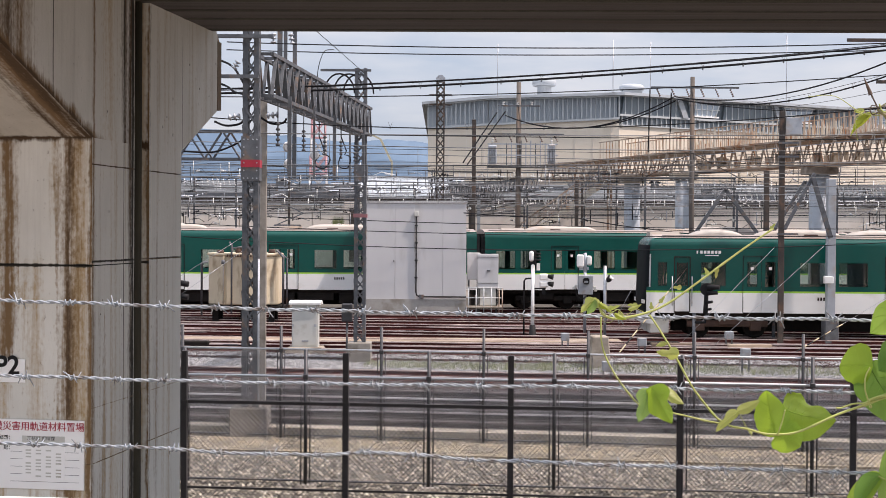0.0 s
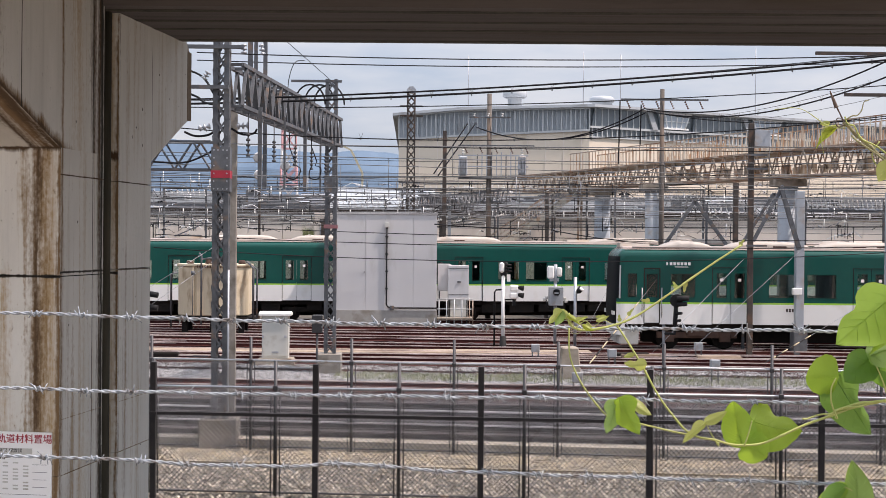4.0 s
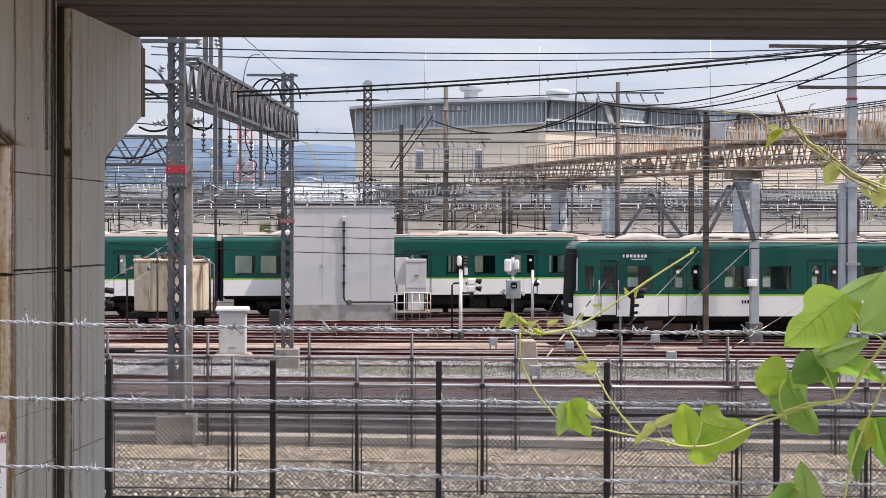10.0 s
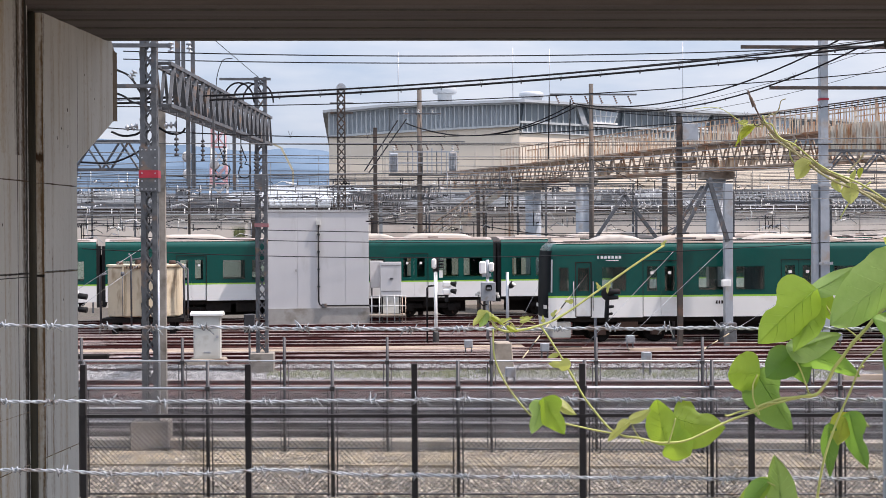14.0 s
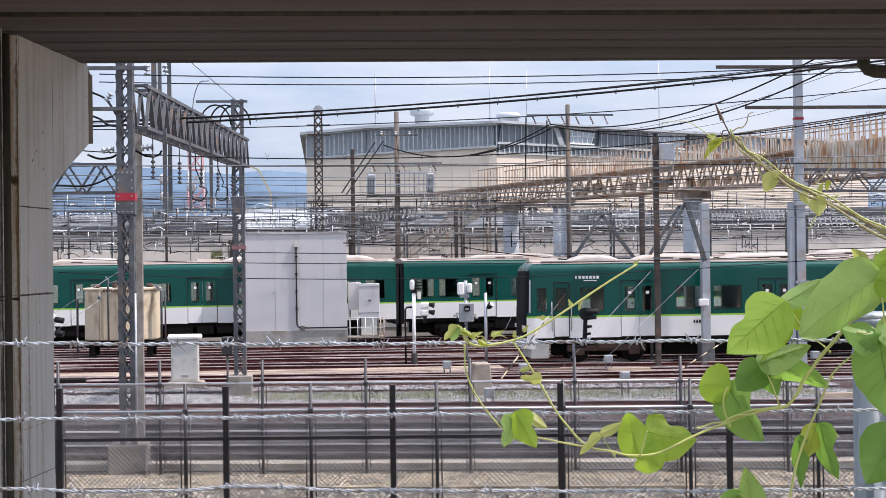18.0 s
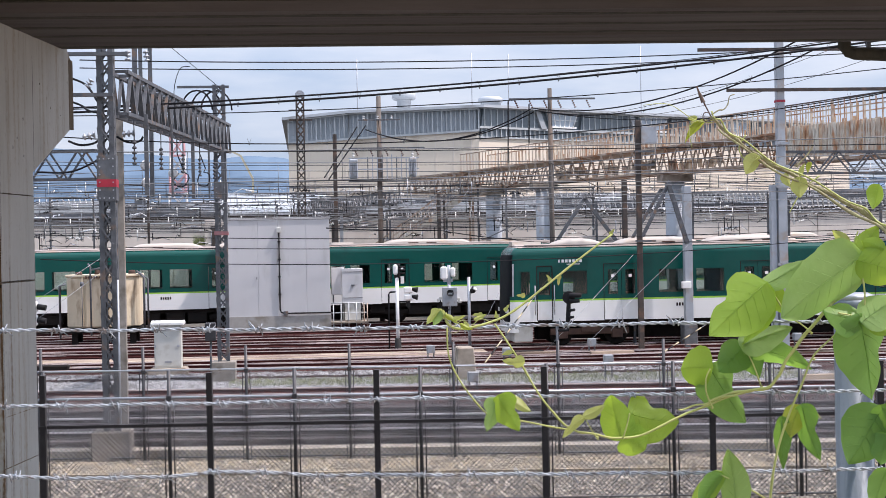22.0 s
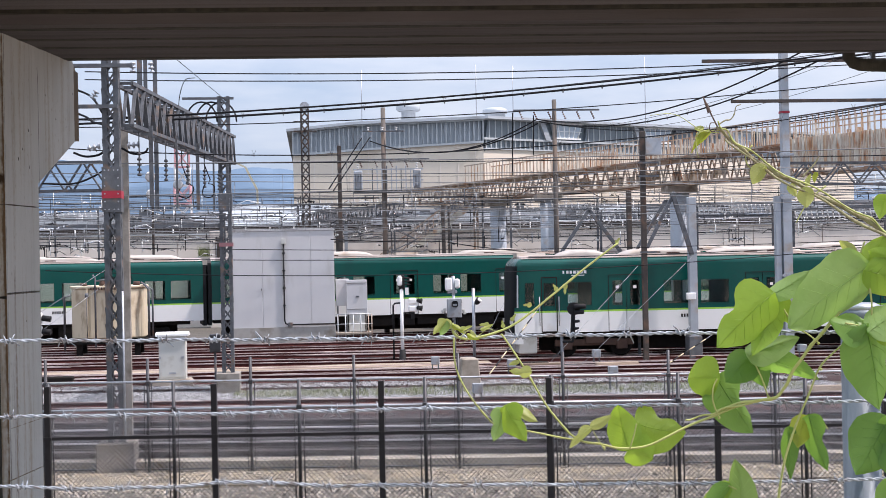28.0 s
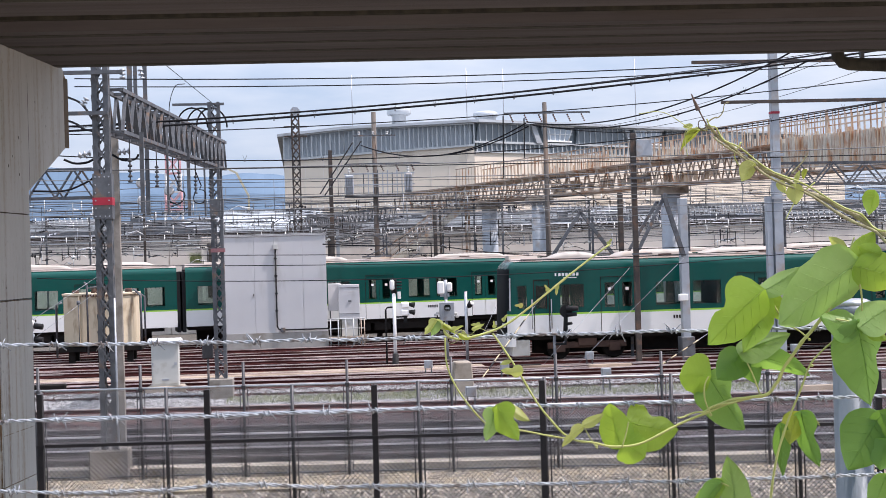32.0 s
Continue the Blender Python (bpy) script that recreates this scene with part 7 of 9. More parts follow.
def overhead():
    for path, z in zip(TRACKS, (5.55, 5.45, 5.4, 5.4, 5.4, 5.4, 5.4, 5.4, 5.45)):
        catenary(path, z, start=-52 + 5 * (TRACKS.index(path) % 4))
    for y in (74.5, 79.5, 84.5):
        catenary(straight(y, 0.1), 5.5)
    # portals seen askew across the yard
    portal(4.5, 70.5, 89, 6.75, 0.55, (0.98,), "steel", 0.7, -5.0)
    portal(0.5, 72.0, 89, 6.5, 0.5, (0.5,), "steel", 0.7, 3.0)
    # long grey trusses that run with the tracks
    for p, q, h, w in (((-14.149, 47.000, 7.305), (-6.076, 44.000, 7.168), 0.85, 0.5), ((16.869, 49.500, 7.184), (29.545, 49.500, 7.065), 0.75, 0.5)):
        th = thing("catenary_beam", "grey steel lattice beam over the tracks", "overhead line support")
        bm = B()
        truss(bm, p, q, h, w, 1.3, 0.07, 0.05)
        part("beam", bm, "steel", th)
        for e in ((p, ) if p[0] < -8 else (q, )):
            bm = B()
            box(bm, e[0] - 0.2, e[0] + 0.2, e[1] - 0.2, e[1] + 0.2, -0.1, e[2])
            part("leg", bm, "steel", th)
    # row of feeder insulators on a far beam
    for (p, q, n) in (((-0.889, 84.000, 7.599), (10.337, 84.000, 7.566), 34), ((4.774, 86.000, 6.245), (8.506, 86.000, 6.184), 14), ((17.967, 66.000, 6.331), (21.763, 66.000, 6.326), 18), ((21.892, 64.000, 5.940), (26.425, 64.000, 5.974), 18), ((0.396, 82.000, 6.858), (4.888, 82.000, 6.821), 16), ((10.284, 74.000, 6.914), (15.037, 74.000, 6.961), 14), ((14.212, 70.000, 6.087), (18.190, 70.000, 6.137), 14), ((-14.552, 84.000, 7.155), (-12.013, 84.000, 7.148), 8), ((-4.966, 84.000, 6.614), (-1.559, 84.000, 6.593), 10)):
        p, q = Vector(p), Vector(q)
        th = thing("feeder_beam", "steel beam with a long row of white insulators", "overhead line support")
        bm = B()
        bar(bm, p, q, 0.08)
        bar(bm, p + Vector((0, 0, -0.55)), q + Vector((0, 0, -0.55)), 0.06)
        part("beam", bm, "steel", th)
        for k in range(n):
            c = p.lerp(q, (k + 0.5) / n)
            bm = B()
            insulator(bm, c + Vector((0, -0.1, -0.05)), c + Vector((0.10, -0.1, -0.5)), 0.042, 3)
            part("insulator", bm, "ceramic", th)
        for e in (p.lerp(q, 0.02), p.lerp(q, 0.98)):
            bm = B()
            bar(bm, (e.x, e.y + 0.1, -0.1), e, 0.1)
            part("leg", bm, "steel", th)
    G = "overhead cables"
    thin, mid, fat = 0.009, 0.015, 0.028
    rows = [
        ((-5.421, 36.000, 8.856), (16.933, 36.000, 9.220), 0.25, mid, 0),
        ((-5.727, 38.000, 8.909), (17.868, 38.000, 9.313), 0.25, mid, 0),
        ((-5.782, 34.000, 7.371), (15.134, 34.000, 9.085), 0.28, fat, 22),
        ((-5.781, 34.000, 7.437), (15.138, 34.000, 9.251), 0.28, thin, 0),
        ((-5.610, 33.000, 7.380), (14.692, 33.000, 9.049), 0.28, fat * 0.8, 0),
        ((-6.807, 40.000, 7.854), (18.798, 40.000, 9.190), 0.35, mid, 0),
        ((-6.133, 36.000, 6.990), (16.912, 36.000, 8.222), 0.75, mid, 12),
        ((-7.483, 42.000, 7.006), (19.685, 42.000, 6.939), 0.06, mid, 0),
        ((-8.918, 50.000, 7.098), (23.417, 50.000, 6.930), 0.1, thin, 0),
        ((-8.959, 50.000, 4.734), (23.367, 50.000, 4.485), 0.28, mid, 0),
        ((-8.785, 49.000, 4.366), (22.898, 49.000, 4.379), 0.35, mid, 0),
        ((-8.613, 48.000, 3.920), (22.434, 48.000, 4.473), 0.62, mid, 0),
        ((0.914, 64.000, 4.963), (5.940, 64.000, 4.775), 0.05, fat, 0),
        ((5.940, 64.000, 4.775), (14.337, 60.000, 3.939), 0.2, mid, 0),
        ((5.940, 64.000, 4.775), (10.705, 60.000, 4.244), 0.15, mid, 0),
        ((2.591, 70.000, 9.921), (0.933, 68.000, 7.380), 0.0, 0.032, 0),
        ((3.003, 70.000, 9.972), (1.143, 68.000, 7.297), 0.0, 0.032, 0),
        ((3.000, 70.000, 9.779), (9.876, 62.000, 9.972), 0.95, 0.028, 0),
        ((3.136, 70.000, 9.723), (9.973, 62.000, 9.823), 0.85, 0.028, 0),
        ((9.926, 62.000, 9.996), (15.524, 44.000, 10.363), 0.85, 0.028, 0),
        ((10.048, 62.000, 9.896), (16.066, 44.000, 10.076), 0.9, 0.028, 14),
        ((10.916, 62.000, 9.740), (20.431, 46.000, 9.160), 0.65, 0.02, 14),
        ((12.663, 62.000, 9.648), (17.756, 46.000, 10.486), 0.3, thin, 0),
        ((13.663, 62.000, 9.465), (18.903, 46.000, 10.106), 0.3, thin, 0),
        ((-3.450, 33.000, 9.187), (-2.501, 45.000, 9.097), 0.0, thin, 0),
        ((9.780, 62.000, 10.169), (9.748, 62.000, 8.448), 0.0, 0.03, 0),
        ((9.150, 64.000, 10.498), (9.098, 64.000, 7.710), 0.0, 0.03, 0),
    ]
    for p, q, sag, r, h in rows:
        span("overhead_cable", "black overhead cable strung across the yard", p, q, sag, r, "cable", 28, G, h)
    # many thin lines between the far supports
    rnd = random.Random(7)
    for k in range(36):
        y0, y1 = rnd.uniform(318, 420), 0
        D = rnd.uniform(70, 87)
        z = 4.2 + (452 - y0) / 2550 * D
        slope = rnd.uniform(-0.5, 0.5)
        p, q, sag = Vector((-22, D + 2, z - slope * 0.5)), Vector((34, D + rnd.uniform(-3, 3), z + slope)), rnd.uniform(0.05, 0.5)
        th, at = span("feeder_wire", "thin feeder wire with small fittings above the yard", p, q, sag, rnd.choice((0.009, 0.012, 0.016)), rnd.choice(("cable", "greyline", "cable", "greyline")), 20, "feeder wires")
        # drop rods, arms and insulators hung from the wire
        for j in range(8):
            c = at(rnd.uniform(0.03, 0.97))
            h, w = rnd.uniform(0.3, 1.0), rnd.uniform(0.3, 1.3) * rnd.choice((-1, 1))
            bm = B()
            ring_tube(bm, [c, c + Vector((0, 0, -h))], rnd.choice((0.016, 0.022, 0.03)), 5)
            part("drop_rod", bm, rnd.choice(("cable", "steel", "galv", "white", "cable")), th)
            bm = B()
            ring_tube(bm, [c + Vector((0, 0, -h * 0.8)), c + Vector((w * 0.6, 0, -h * 0.8 + rnd.uniform(0.0, 0.2))), c + Vector((w, 0, -h))], 0.018, 5)
            part("steady_arm", bm, rnd.choice(("galv", "cable", "white", "steel", "cable")), th)
            bm = B()
            insulator(bm, c + Vector((w * 0.2, -0.03, -h * 0.8)), c + Vector((w * 0.5, -0.03, -h * 0.8 + 0.06)), rnd.uniform(0.04, 0.07), 3)
            part("insulator", bm, rnd.choice(("ceramic", "galv", "cable")), th)
    # guy wires down to their anchors, two with striped guards
    for p, q, striped in (((5.418, 44.500, 0.359), (10.572, 58.000, 3.663), 1), ((11.257, 47.000, 0.111), (15.595, 50.000, 2.046), 1), ((8.018, 48.000, 0.533), (12.001, 52.000, 3.670), 0), ((8.695, 47.000, 0.308), (14.018, 52.000, 3.944), 0), ((6.795, 56.000, 0.871), (8.891, 60.000, 3.683), 0),
                          ((7.241, 56.000, 0.860), (10.953, 60.000, 4.597), 0), ((-9.375, 50.000, 2.361), (-6.871, 52.000, 4.130), 0), ((-9.386, 50.000, 1.689), (-7.179, 52.000, 3.433), 0), ((1.596, 80.000, 4.645), (4.467, 80.000, 7.421), 0)):
        p, q = Vector(p), Vector(q)
        th, at = span("guy_wire", "grey steel guy wire running down to its anchor", p, q, 0, 0.0065, "galv", 2, "guy wires")
        if striped:
            for k in range(9):
                bm = B()
                ring_tube(bm, [p.lerp(q, 0.02 + k * 0.055), p.lerp(q, 0.02 + (k + 1) * 0.055)], 0.022, 8)
                part("guard_sleeve", bm, "black" if k % 2 else "guardtan", th, "striped guard sleeve")
    # inverted V braces between posts
    for pts, w in ((((9.994, 58.000, 3.904), (11.362, 58.000, 5.909), (12.801, 58.000, 3.967)), 0.13), (((12.430, 54.000, 4.297), (13.563, 54.000, 6.112), (13.648, 54.000, 6.003)), 0.11)):
        bm = B()
        for p, q in zip(pts, pts[1:]):
            bar(bm, p, q, w)
        bar(bm, pts[0], (pts[0][0], pts[0][1], -0.1), w)
        solo("brace_frame", bm, "steel", "grey inverted V steel brace of an overhead line support", "brace")

def signals():
    def mast(x, y, h, r, m, name, label):
        bm = B()
        ring_tube(bm, [(x, y, -0.1), (x, y, h)], r, 12)
        return solo(name, bm, m, label, "signal")
    # white colour-light signals
    x, y = (3.449, 55.000, 1.871)[:2]
    s = mast(x, y, 3.1, 0.07, "white", "signal_mast", "white railway signal mast with two lamp heads")
    bm = B()
    box(bm, x - 0.15, x + 0.03, y - 0.16, y + 0.1, 3.02, 3.42)
    part("lamp_head", bm, "white", s, bevel=0.06)
    bm = B()
    box(bm, x - 0.11, x + 0.13, y - 0.08, y + 0.12, 2.88, 3.46)
    part("back_plate", bm, "black", s, bevel=0.05)
    bm = B()
    box(bm, x + 0.14, x + 0.27, y - 0.05, y - 0.03, 2.68, 2.96)
    part("small_plate", bm, "white", s)
    bm = B()
    for z in (3.32, 3.2, 3.08):
        ring_tube(bm, [(x + 0.08, y - 0.14, z), (x + 0.3, y - 0.16, z)], 0.035, 8)
    part("visor", bm, "black", s)
    bm = B()
    ring_tube(bm, [(x - 0.33, y, -0.1), (x - 0.33, y, 2.28), (x - 0.27, y, 2.36), (x, y, 2.38)], 0.035, 8)
    part("cable_pipe", bm, "black", s)
    for z in (2.43, 2.15):
        bm = B()
        box(bm, x + 0.25, x + 0.58, y - 0.12, y + 0.12, z - 0.125, z + 0.125)
        h = part("lamp_head", bm, "white", s, bevel=0.05)
        bm = B()
        ring_tube(bm, [(x + 0.57, y - 0.04, z + 0.03), (x + 0.77, y - 0.1, z)], [0.06, 0.11], 10)
        part("visor", bm, "black", h)
    bm = B()
    box(bm, x, x + 0.5, y - 0.03, y + 0.03, 1.96, 2.02)
    box(bm, x + 0.36, x + 0.48, y - 0.05, y + 0.05, 1.76, 1.98)
    part("bracket", bm, "black", s)
    bm = B()
    ring_tube(bm, [(x, y, -0.1), (x, y, 0.12), (x, y, 0.6)], [0.34, 0.14, 0.12], 10)
    part("foot", bm, "black", s)
    x, y = (5.545, 56.000, 1.783)[:2]
    s = mast(x, y, 2.7, 0.06, "palesteel", "signal_mast", "grey signal mast with a blue-grey control box")
    bm = B()
    box(bm, x - 0.32, x - 0.06, y - 0.15, y + 0.15, 2.78, 3.28)
    part("lamp_head", bm, "white", s, bevel=0.05)
    bm = B()
    box(bm, x + 0.06, x + 0.25, y - 0.12, y + 0.12, 2.86, 3.24)
    part("lamp_head", bm, "white", s, bevel=0.05)
    bm = B()
    box(bm, x - 0.22, x + 0.14, y - 0.02, y + 0.1, 2.68, 2.80)
    ring_tube(bm, [(x, y, 2.6), (x, y, 3.34)], 0.07, 10)
    part("head_bracket", bm, "palesteel", s)
    bm = B()
    box(bm, x - 0.28, x + 0.28, y - 0.35, y - 0.05, 1.74, 2.47)
    b = part("control_box", bm, "boxblue", s, bevel=0.02)
    bm = B()
    box(bm, x - 0.11, x + 0.13, y - 0.37, y - 0.345, 2.14, 2.38)
    part("dial", bm, "black", b, bevel=0.05)
    bm = B()
    box(bm, x - 0.07, x + 0.09, y - 0.376, y - 0.365, 2.20, 2.27)
    part("dial_scale", bm, "boxblue", b)
    for dx, zz in ((-0.36, 2.05), (-0.44, 1.98), (0.36, 2.0), (0.4, 1.9)):
        bm = B()
        box(bm, x + dx - 0.06, x + dx + 0.06, y - 0.2, y - 0.08, zz - 0.05, zz + 0.06)
        part("junction", bm, "cabgrey", b, bevel=0.02)
    bm = B()
    ring_tube(bm, [(x - 0.36, y - 0.1, 1.98), (x - 0.34, y - 0.1, 1.7), (x - 0.2, y - 0.1, 1.56), (x - 0.02, y - 0.1, 1.6)], 0.025, 6)
    ring_tube(bm, [(x + 0.1, y - 0.1, 1.76), (x + 0.12, y - 0.08, 1.3), (x + 0.02, y - 0.06, 0.9)], 0.025, 6)
    part("cable", bm, "black", b)
    x, y = (6.097, 54.000, 1.853)[:2]
    s = mast(x, y, 2.9, 0.06, "galv", "lamp_post", "pale steel post with a small lamp on its side")
    bm = B()
    ring_tube(bm, [(x + 0.08, y, 2.30), (x + 0.12, y - 0.06, 2.36), (x + 0.22, y - 0.12, 2.50)], [0.03, 0.10, 0.12], 12)
    part("lamp", bm, "black", s)
    bm = B()
    ring_tube(bm, [(x + 0.2, y - 0.15, 2.44), (x + 0.23, y - 0.17, 2.48)], [0.09, 0.09], 12)
    part("lamp_glass", bm, "white", s)
    # white-and-black shunting signal at the yard's edge by the tank
    x, y = (-9.262, 50.000, 2.358)[:2]
    s = mast(x, y, 1.6, 0.05, "white", "shunting_signal", "small white shunting signal with black visors")
    for z in (2.3, 1.85):
        bm = B()
        box(bm, x - 0.2, x + 0.16, y - 0.1, y + 0.1, z - 0.2, z + 0.2)
        h = part("lamp_head", bm, "white", s, bevel=0.05)
        bm = B()
        ring_tube(bm, [(x + 0.16, y - 0.02, z), (x + 0.45, y - 0.06, z - 0.04)], 0.1, 10)
        part("visor", bm, "black", h)
    # black signal before the cab
    x, y = (8.396, 46.000, 2.129)[:2]
    s = mast(x - 0.35, y, 1.6, 0.05, "steel", "signal_mast", "black signal head on a short steel post")
    bm = B()
    ring_tube(bm, [(x - 0.35, y, 1.3), (x, y, 1.3), (x + 0.05, y, 1.7)], 0.05, 8)
    part("bracket", bm, "black", s)
    ring_tube(bm := B(), [(x + 0.04, y - 0.07, 2.36), (x + 0.06, y + 0.04, 2.36)], 0.21, 18)
    h = part("lamp_head", bm, "black", s, bevel=0.012)
    bm = B()
    prism(bm, [(x - 0.06, 1.6), (x + 0.08, 1.6), (x + 0.1, 2.2), (x - 0.02, 2.2)], "y", y - 0.06, y + 0.06)
    part("lamp_column", bm, "black", h, bevel=0.015)
    for z, r, dx in ((2.42, 0.085, 0.42), (2.24, 0.07, 0.36), (1.95, 0.05, 0.2), (1.72, 0.045, 0.16)):
        bm = B()
        ring_tube(bm, [(x + 0.05, y - 0.1, z), (x + dx, y - 0.2, z + 0.02)], [r, r * 0.9], 10)
        part("visor", bm, "black", h)
    # small track-side boxes on legs
    for (x, y) in ((4.187, 49.000, 0.557)[:2], (6.529, 47.000, 0.271)[:2], (10.046, 50.400, 0.710)[:2], (9.073, 43.000, 0.011)[:2], (4.422, 38.500, 0.397)[:2], (17.581, 50.500, 1.741)[:2]):
        bm = B()
        box(bm, x - 0.14, x + 0.14, y - 0.12, y + 0.12, 0.45, 0.72)
        b = solo("track_box", bm, "boxblue", "small grey trackside connection box on legs", "trackside box", "trackside boxes", bevel=0.02)
        for dx in (-0.1, 0.1):
            bm = B()
            box(bm, x + dx - 0.02, x + dx + 0.02, y - 0.03, y + 0.03, -0.05, 0.46)
            part("leg", bm, "steel", b)
    # point machines and rods on the left tracks
    for (x, y) in ((-8.522, 49.000, 0.391)[:2], (7.651, 50.000, 0.477)[:2]):
        bm = B()
        box(bm, x - 0.6, x + 0.6, y - 0.2, y + 0.2, 0.12, 0.38)
        pm = solo("point_machine", bm, "under", "dark point machine beside the rails", "point machine", bevel=0.04)
        bm = B()
        bar(bm, (x + 0.6, y, 0.25), (x + 1.6, y - 0.1, 0.25), 0.04)
        part("rod", bm, "steel", pm)
    # yellow-topped drain pipe fixed under the deck edge
    bm = B()
    ring_tube(bm, [(5.790, 14.900, 6.480), (5.785, 14.900, 6.214), (5.833, 14.900, 6.166), (5.908, 14.900, 6.141), (7.657, 14.900, 6.057)], 0.07, 14)
    dp = solo("drain_pipe", bm, "mossy", "dark drain pipe under the edge of the deck", "pipe")
    for x in (1545, ):
        bm = B()
        x_, y_, z_ = (6.052, 14.900, 6.164)
        box(bm, x_ - 0.02, x_ + 0.02, y_ - 0.02, y_ + 0.02, z_ - 0.1, 7.2)
        part("strap", bm, "steel", dp)

def gantry_tops():
    """Posts and insulators that rise behind the gantry beam."""
    for (p, w, z0) in (((-4.207, 37.000, 9.936), 0.12, 7.4), ((-4.065, 37.000, 9.935), 0.09, 7.4), ((-3.825, 37.000, 9.934), 0.10, 5.5)):
        bm = B()
        box(bm, p[0] - w / 2, p[0] + w / 2, p[1] - w / 2, p[1] + w / 2, z0, 9.6)
        solo("steel_post", bm, "steel", "slim grey steel post fixed to the gantry beam", "post")
    th = thing("strain_insulators", "white strain insulators with black cable ends", "insulator")
    for p, q in (((-4.018, 34.000, 8.814), (-4.022, 34.000, 8.551)), ((-3.830, 36.000, 9.083), (-3.780, 36.000, 8.775)), ((-4.377, 30.000, 7.524), (-4.271, 30.000, 7.697)), ((-4.635, 31.000, 6.583), (-4.340, 31.000, 6.640)), ((-3.810, 31.000, 6.634), (-3.515, 31.000, 6.654))):
        bm = B()
        insulator(bm, p, q, 0.075, 3)
        part("insulator", bm, "galv", th)
    for pts in (((-5.712, 31.000, 8.599), (-5.022, 31.000, 7.938), (-4.484, 30.500, 7.638), (-4.096, 29.500, 7.182)), ((-5.264, 31.000, 7.462), (-4.629, 30.500, 7.228), (-4.362, 30.000, 7.049), (-4.100, 29.500, 6.954)), ((-4.930, 31.000, 6.503), (-4.697, 31.000, 6.417), (-4.438, 31.000, 6.437), (-4.284, 31.000, 6.519)),
                ((-3.929, 31.000, 6.587), (-3.695, 31.000, 6.464), (-3.447, 31.000, 6.485), (-3.374, 31.000, 6.581)), ((-6.487, 36.000, 6.122), (-5.741, 36.000, 6.111), (-5.192, 36.000, 6.312), (-4.916, 36.000, 6.503)), ((-3.519, 40.000, 8.146), (-3.478, 40.000, 8.689), (-3.318, 40.000, 9.122), (-3.056, 40.000, 9.182))):
        bm = B()
        ctrl = [Vector(c) for c in pts]
        ctrl = [ctrl[0] * 2 - ctrl[1]] + ctrl + [ctrl[-1] * 2 - ctrl[-2]]
        fine = []
        for c0, c1, c2, c3 in zip(ctrl, ctrl[1:], ctrl[2:], ctrl[3:]):
            for k in range(6):
                u = k / 6
                fine.append(0.5 * (2 * c1 + (c2 - c0) * u + (2 * c0 - 5 * c1 + 4 * c2 - c3) * u * u + (3 * c1 - c0 - 3 * c2 + c3) * u ** 3))
        ring_tube(bm, fine + [ctrl[-2]], 0.024 if pts[0][1] < 38 else 0.011, 6)
        part("jumper", bm, "cable", th)
    for p in ((-3.567, 40.000, 6.254), (-4.096, 38.000, 6.367), (-4.074, 38.000, 5.910), (-3.487, 36.000, 7.434), (-2.701, 45.000, 7.577)):
        bm = B()
        ring_tube(bm, [Vector(p) + Vector((0, -0.06, 0)), Vector(p) + Vector((0, 0.0, 0)), Vector(p) + Vector((0, 0.06, 0))], [0.10, 0.14, 0.10], 14)
        part("disc_insulator", bm, "boxgrey", th)

overhead()
signals()
gantry_tops()

# ---- vine on the barbed wire ----
def leaf_material(name, a, b, c):
    """Thin leaf: matt above, and light comes through it."""
    m = bpy.data.materials.new(name)
    m.use_nodes = True
    n, l = m.node_tree.nodes, m.node_tree.links
    p = n["Principled BSDF"]
    p.inputs["Roughness"].default_value = 0.45
    tc = n.new("ShaderNodeTexCoord")
    nz = n.new("ShaderNodeTexNoise")
    nz.inputs["Scale"].default_value = 38
    nz.inputs["Detail"].default_value = 6
    l.new(tc.outputs["Object"], nz.inputs["Vector"])
    rp = n.new("ShaderNodeValToRGB")
    rp.color_ramp.elements[0].position, rp.color_ramp.elements[1].position = 0.3, 0.72
    rp.color_ramp.elements[0].color, rp.color_ramp.elements[1].color = (*a, 1), (*b, 1)
    l.new(nz.outputs[0], rp.inputs[0])
    oi = n.new("ShaderNodeObjectInfo")
    mr = n.new("ShaderNodeMapRange")
    mr.inputs[3].default_value, mr.inputs[4].default_value = 0.78, 1.2
    l.new(oi.outputs["Random"], mr.inputs[0])
    hv = n.new("ShaderNodeHueSaturation")
    l.new(mr.outputs[0], hv.inputs["Value"])
    l.new(rp.outputs[0], hv.inputs["Color"])
    l.new(hv.outputs[0], p.inputs["Base Color"])
    wv = n.new("ShaderNodeTexNoise")
    wv.inputs["Scale"].default_value = 180
    l.new(tc.outputs["Object"], wv.inputs["Vector"])
    bp = n.new("ShaderNodeBump")
    bp.inputs["Strength"].default_value = 0.25
    bp.inputs["Distance"].default_value = 0.002
    l.new(wv.outputs[0], bp.inputs["Height"])
    l.new(bp.outputs[0], p.inputs["Normal"])
    tr = n.new("ShaderNodeBsdfTranslucent")
    tr.inputs["Color"].default_value = (*c, 1)
    mx = n.new("ShaderNodeMixShader")
    mx.inputs[0].default_value = 0.52
    l.new(p.outputs[0], mx.inputs[1])
    l.new(tr.outputs[0], mx.inputs[2])
    l.new(mx.outputs[0], n["Material Output"].inputs["Surface"])
    return m

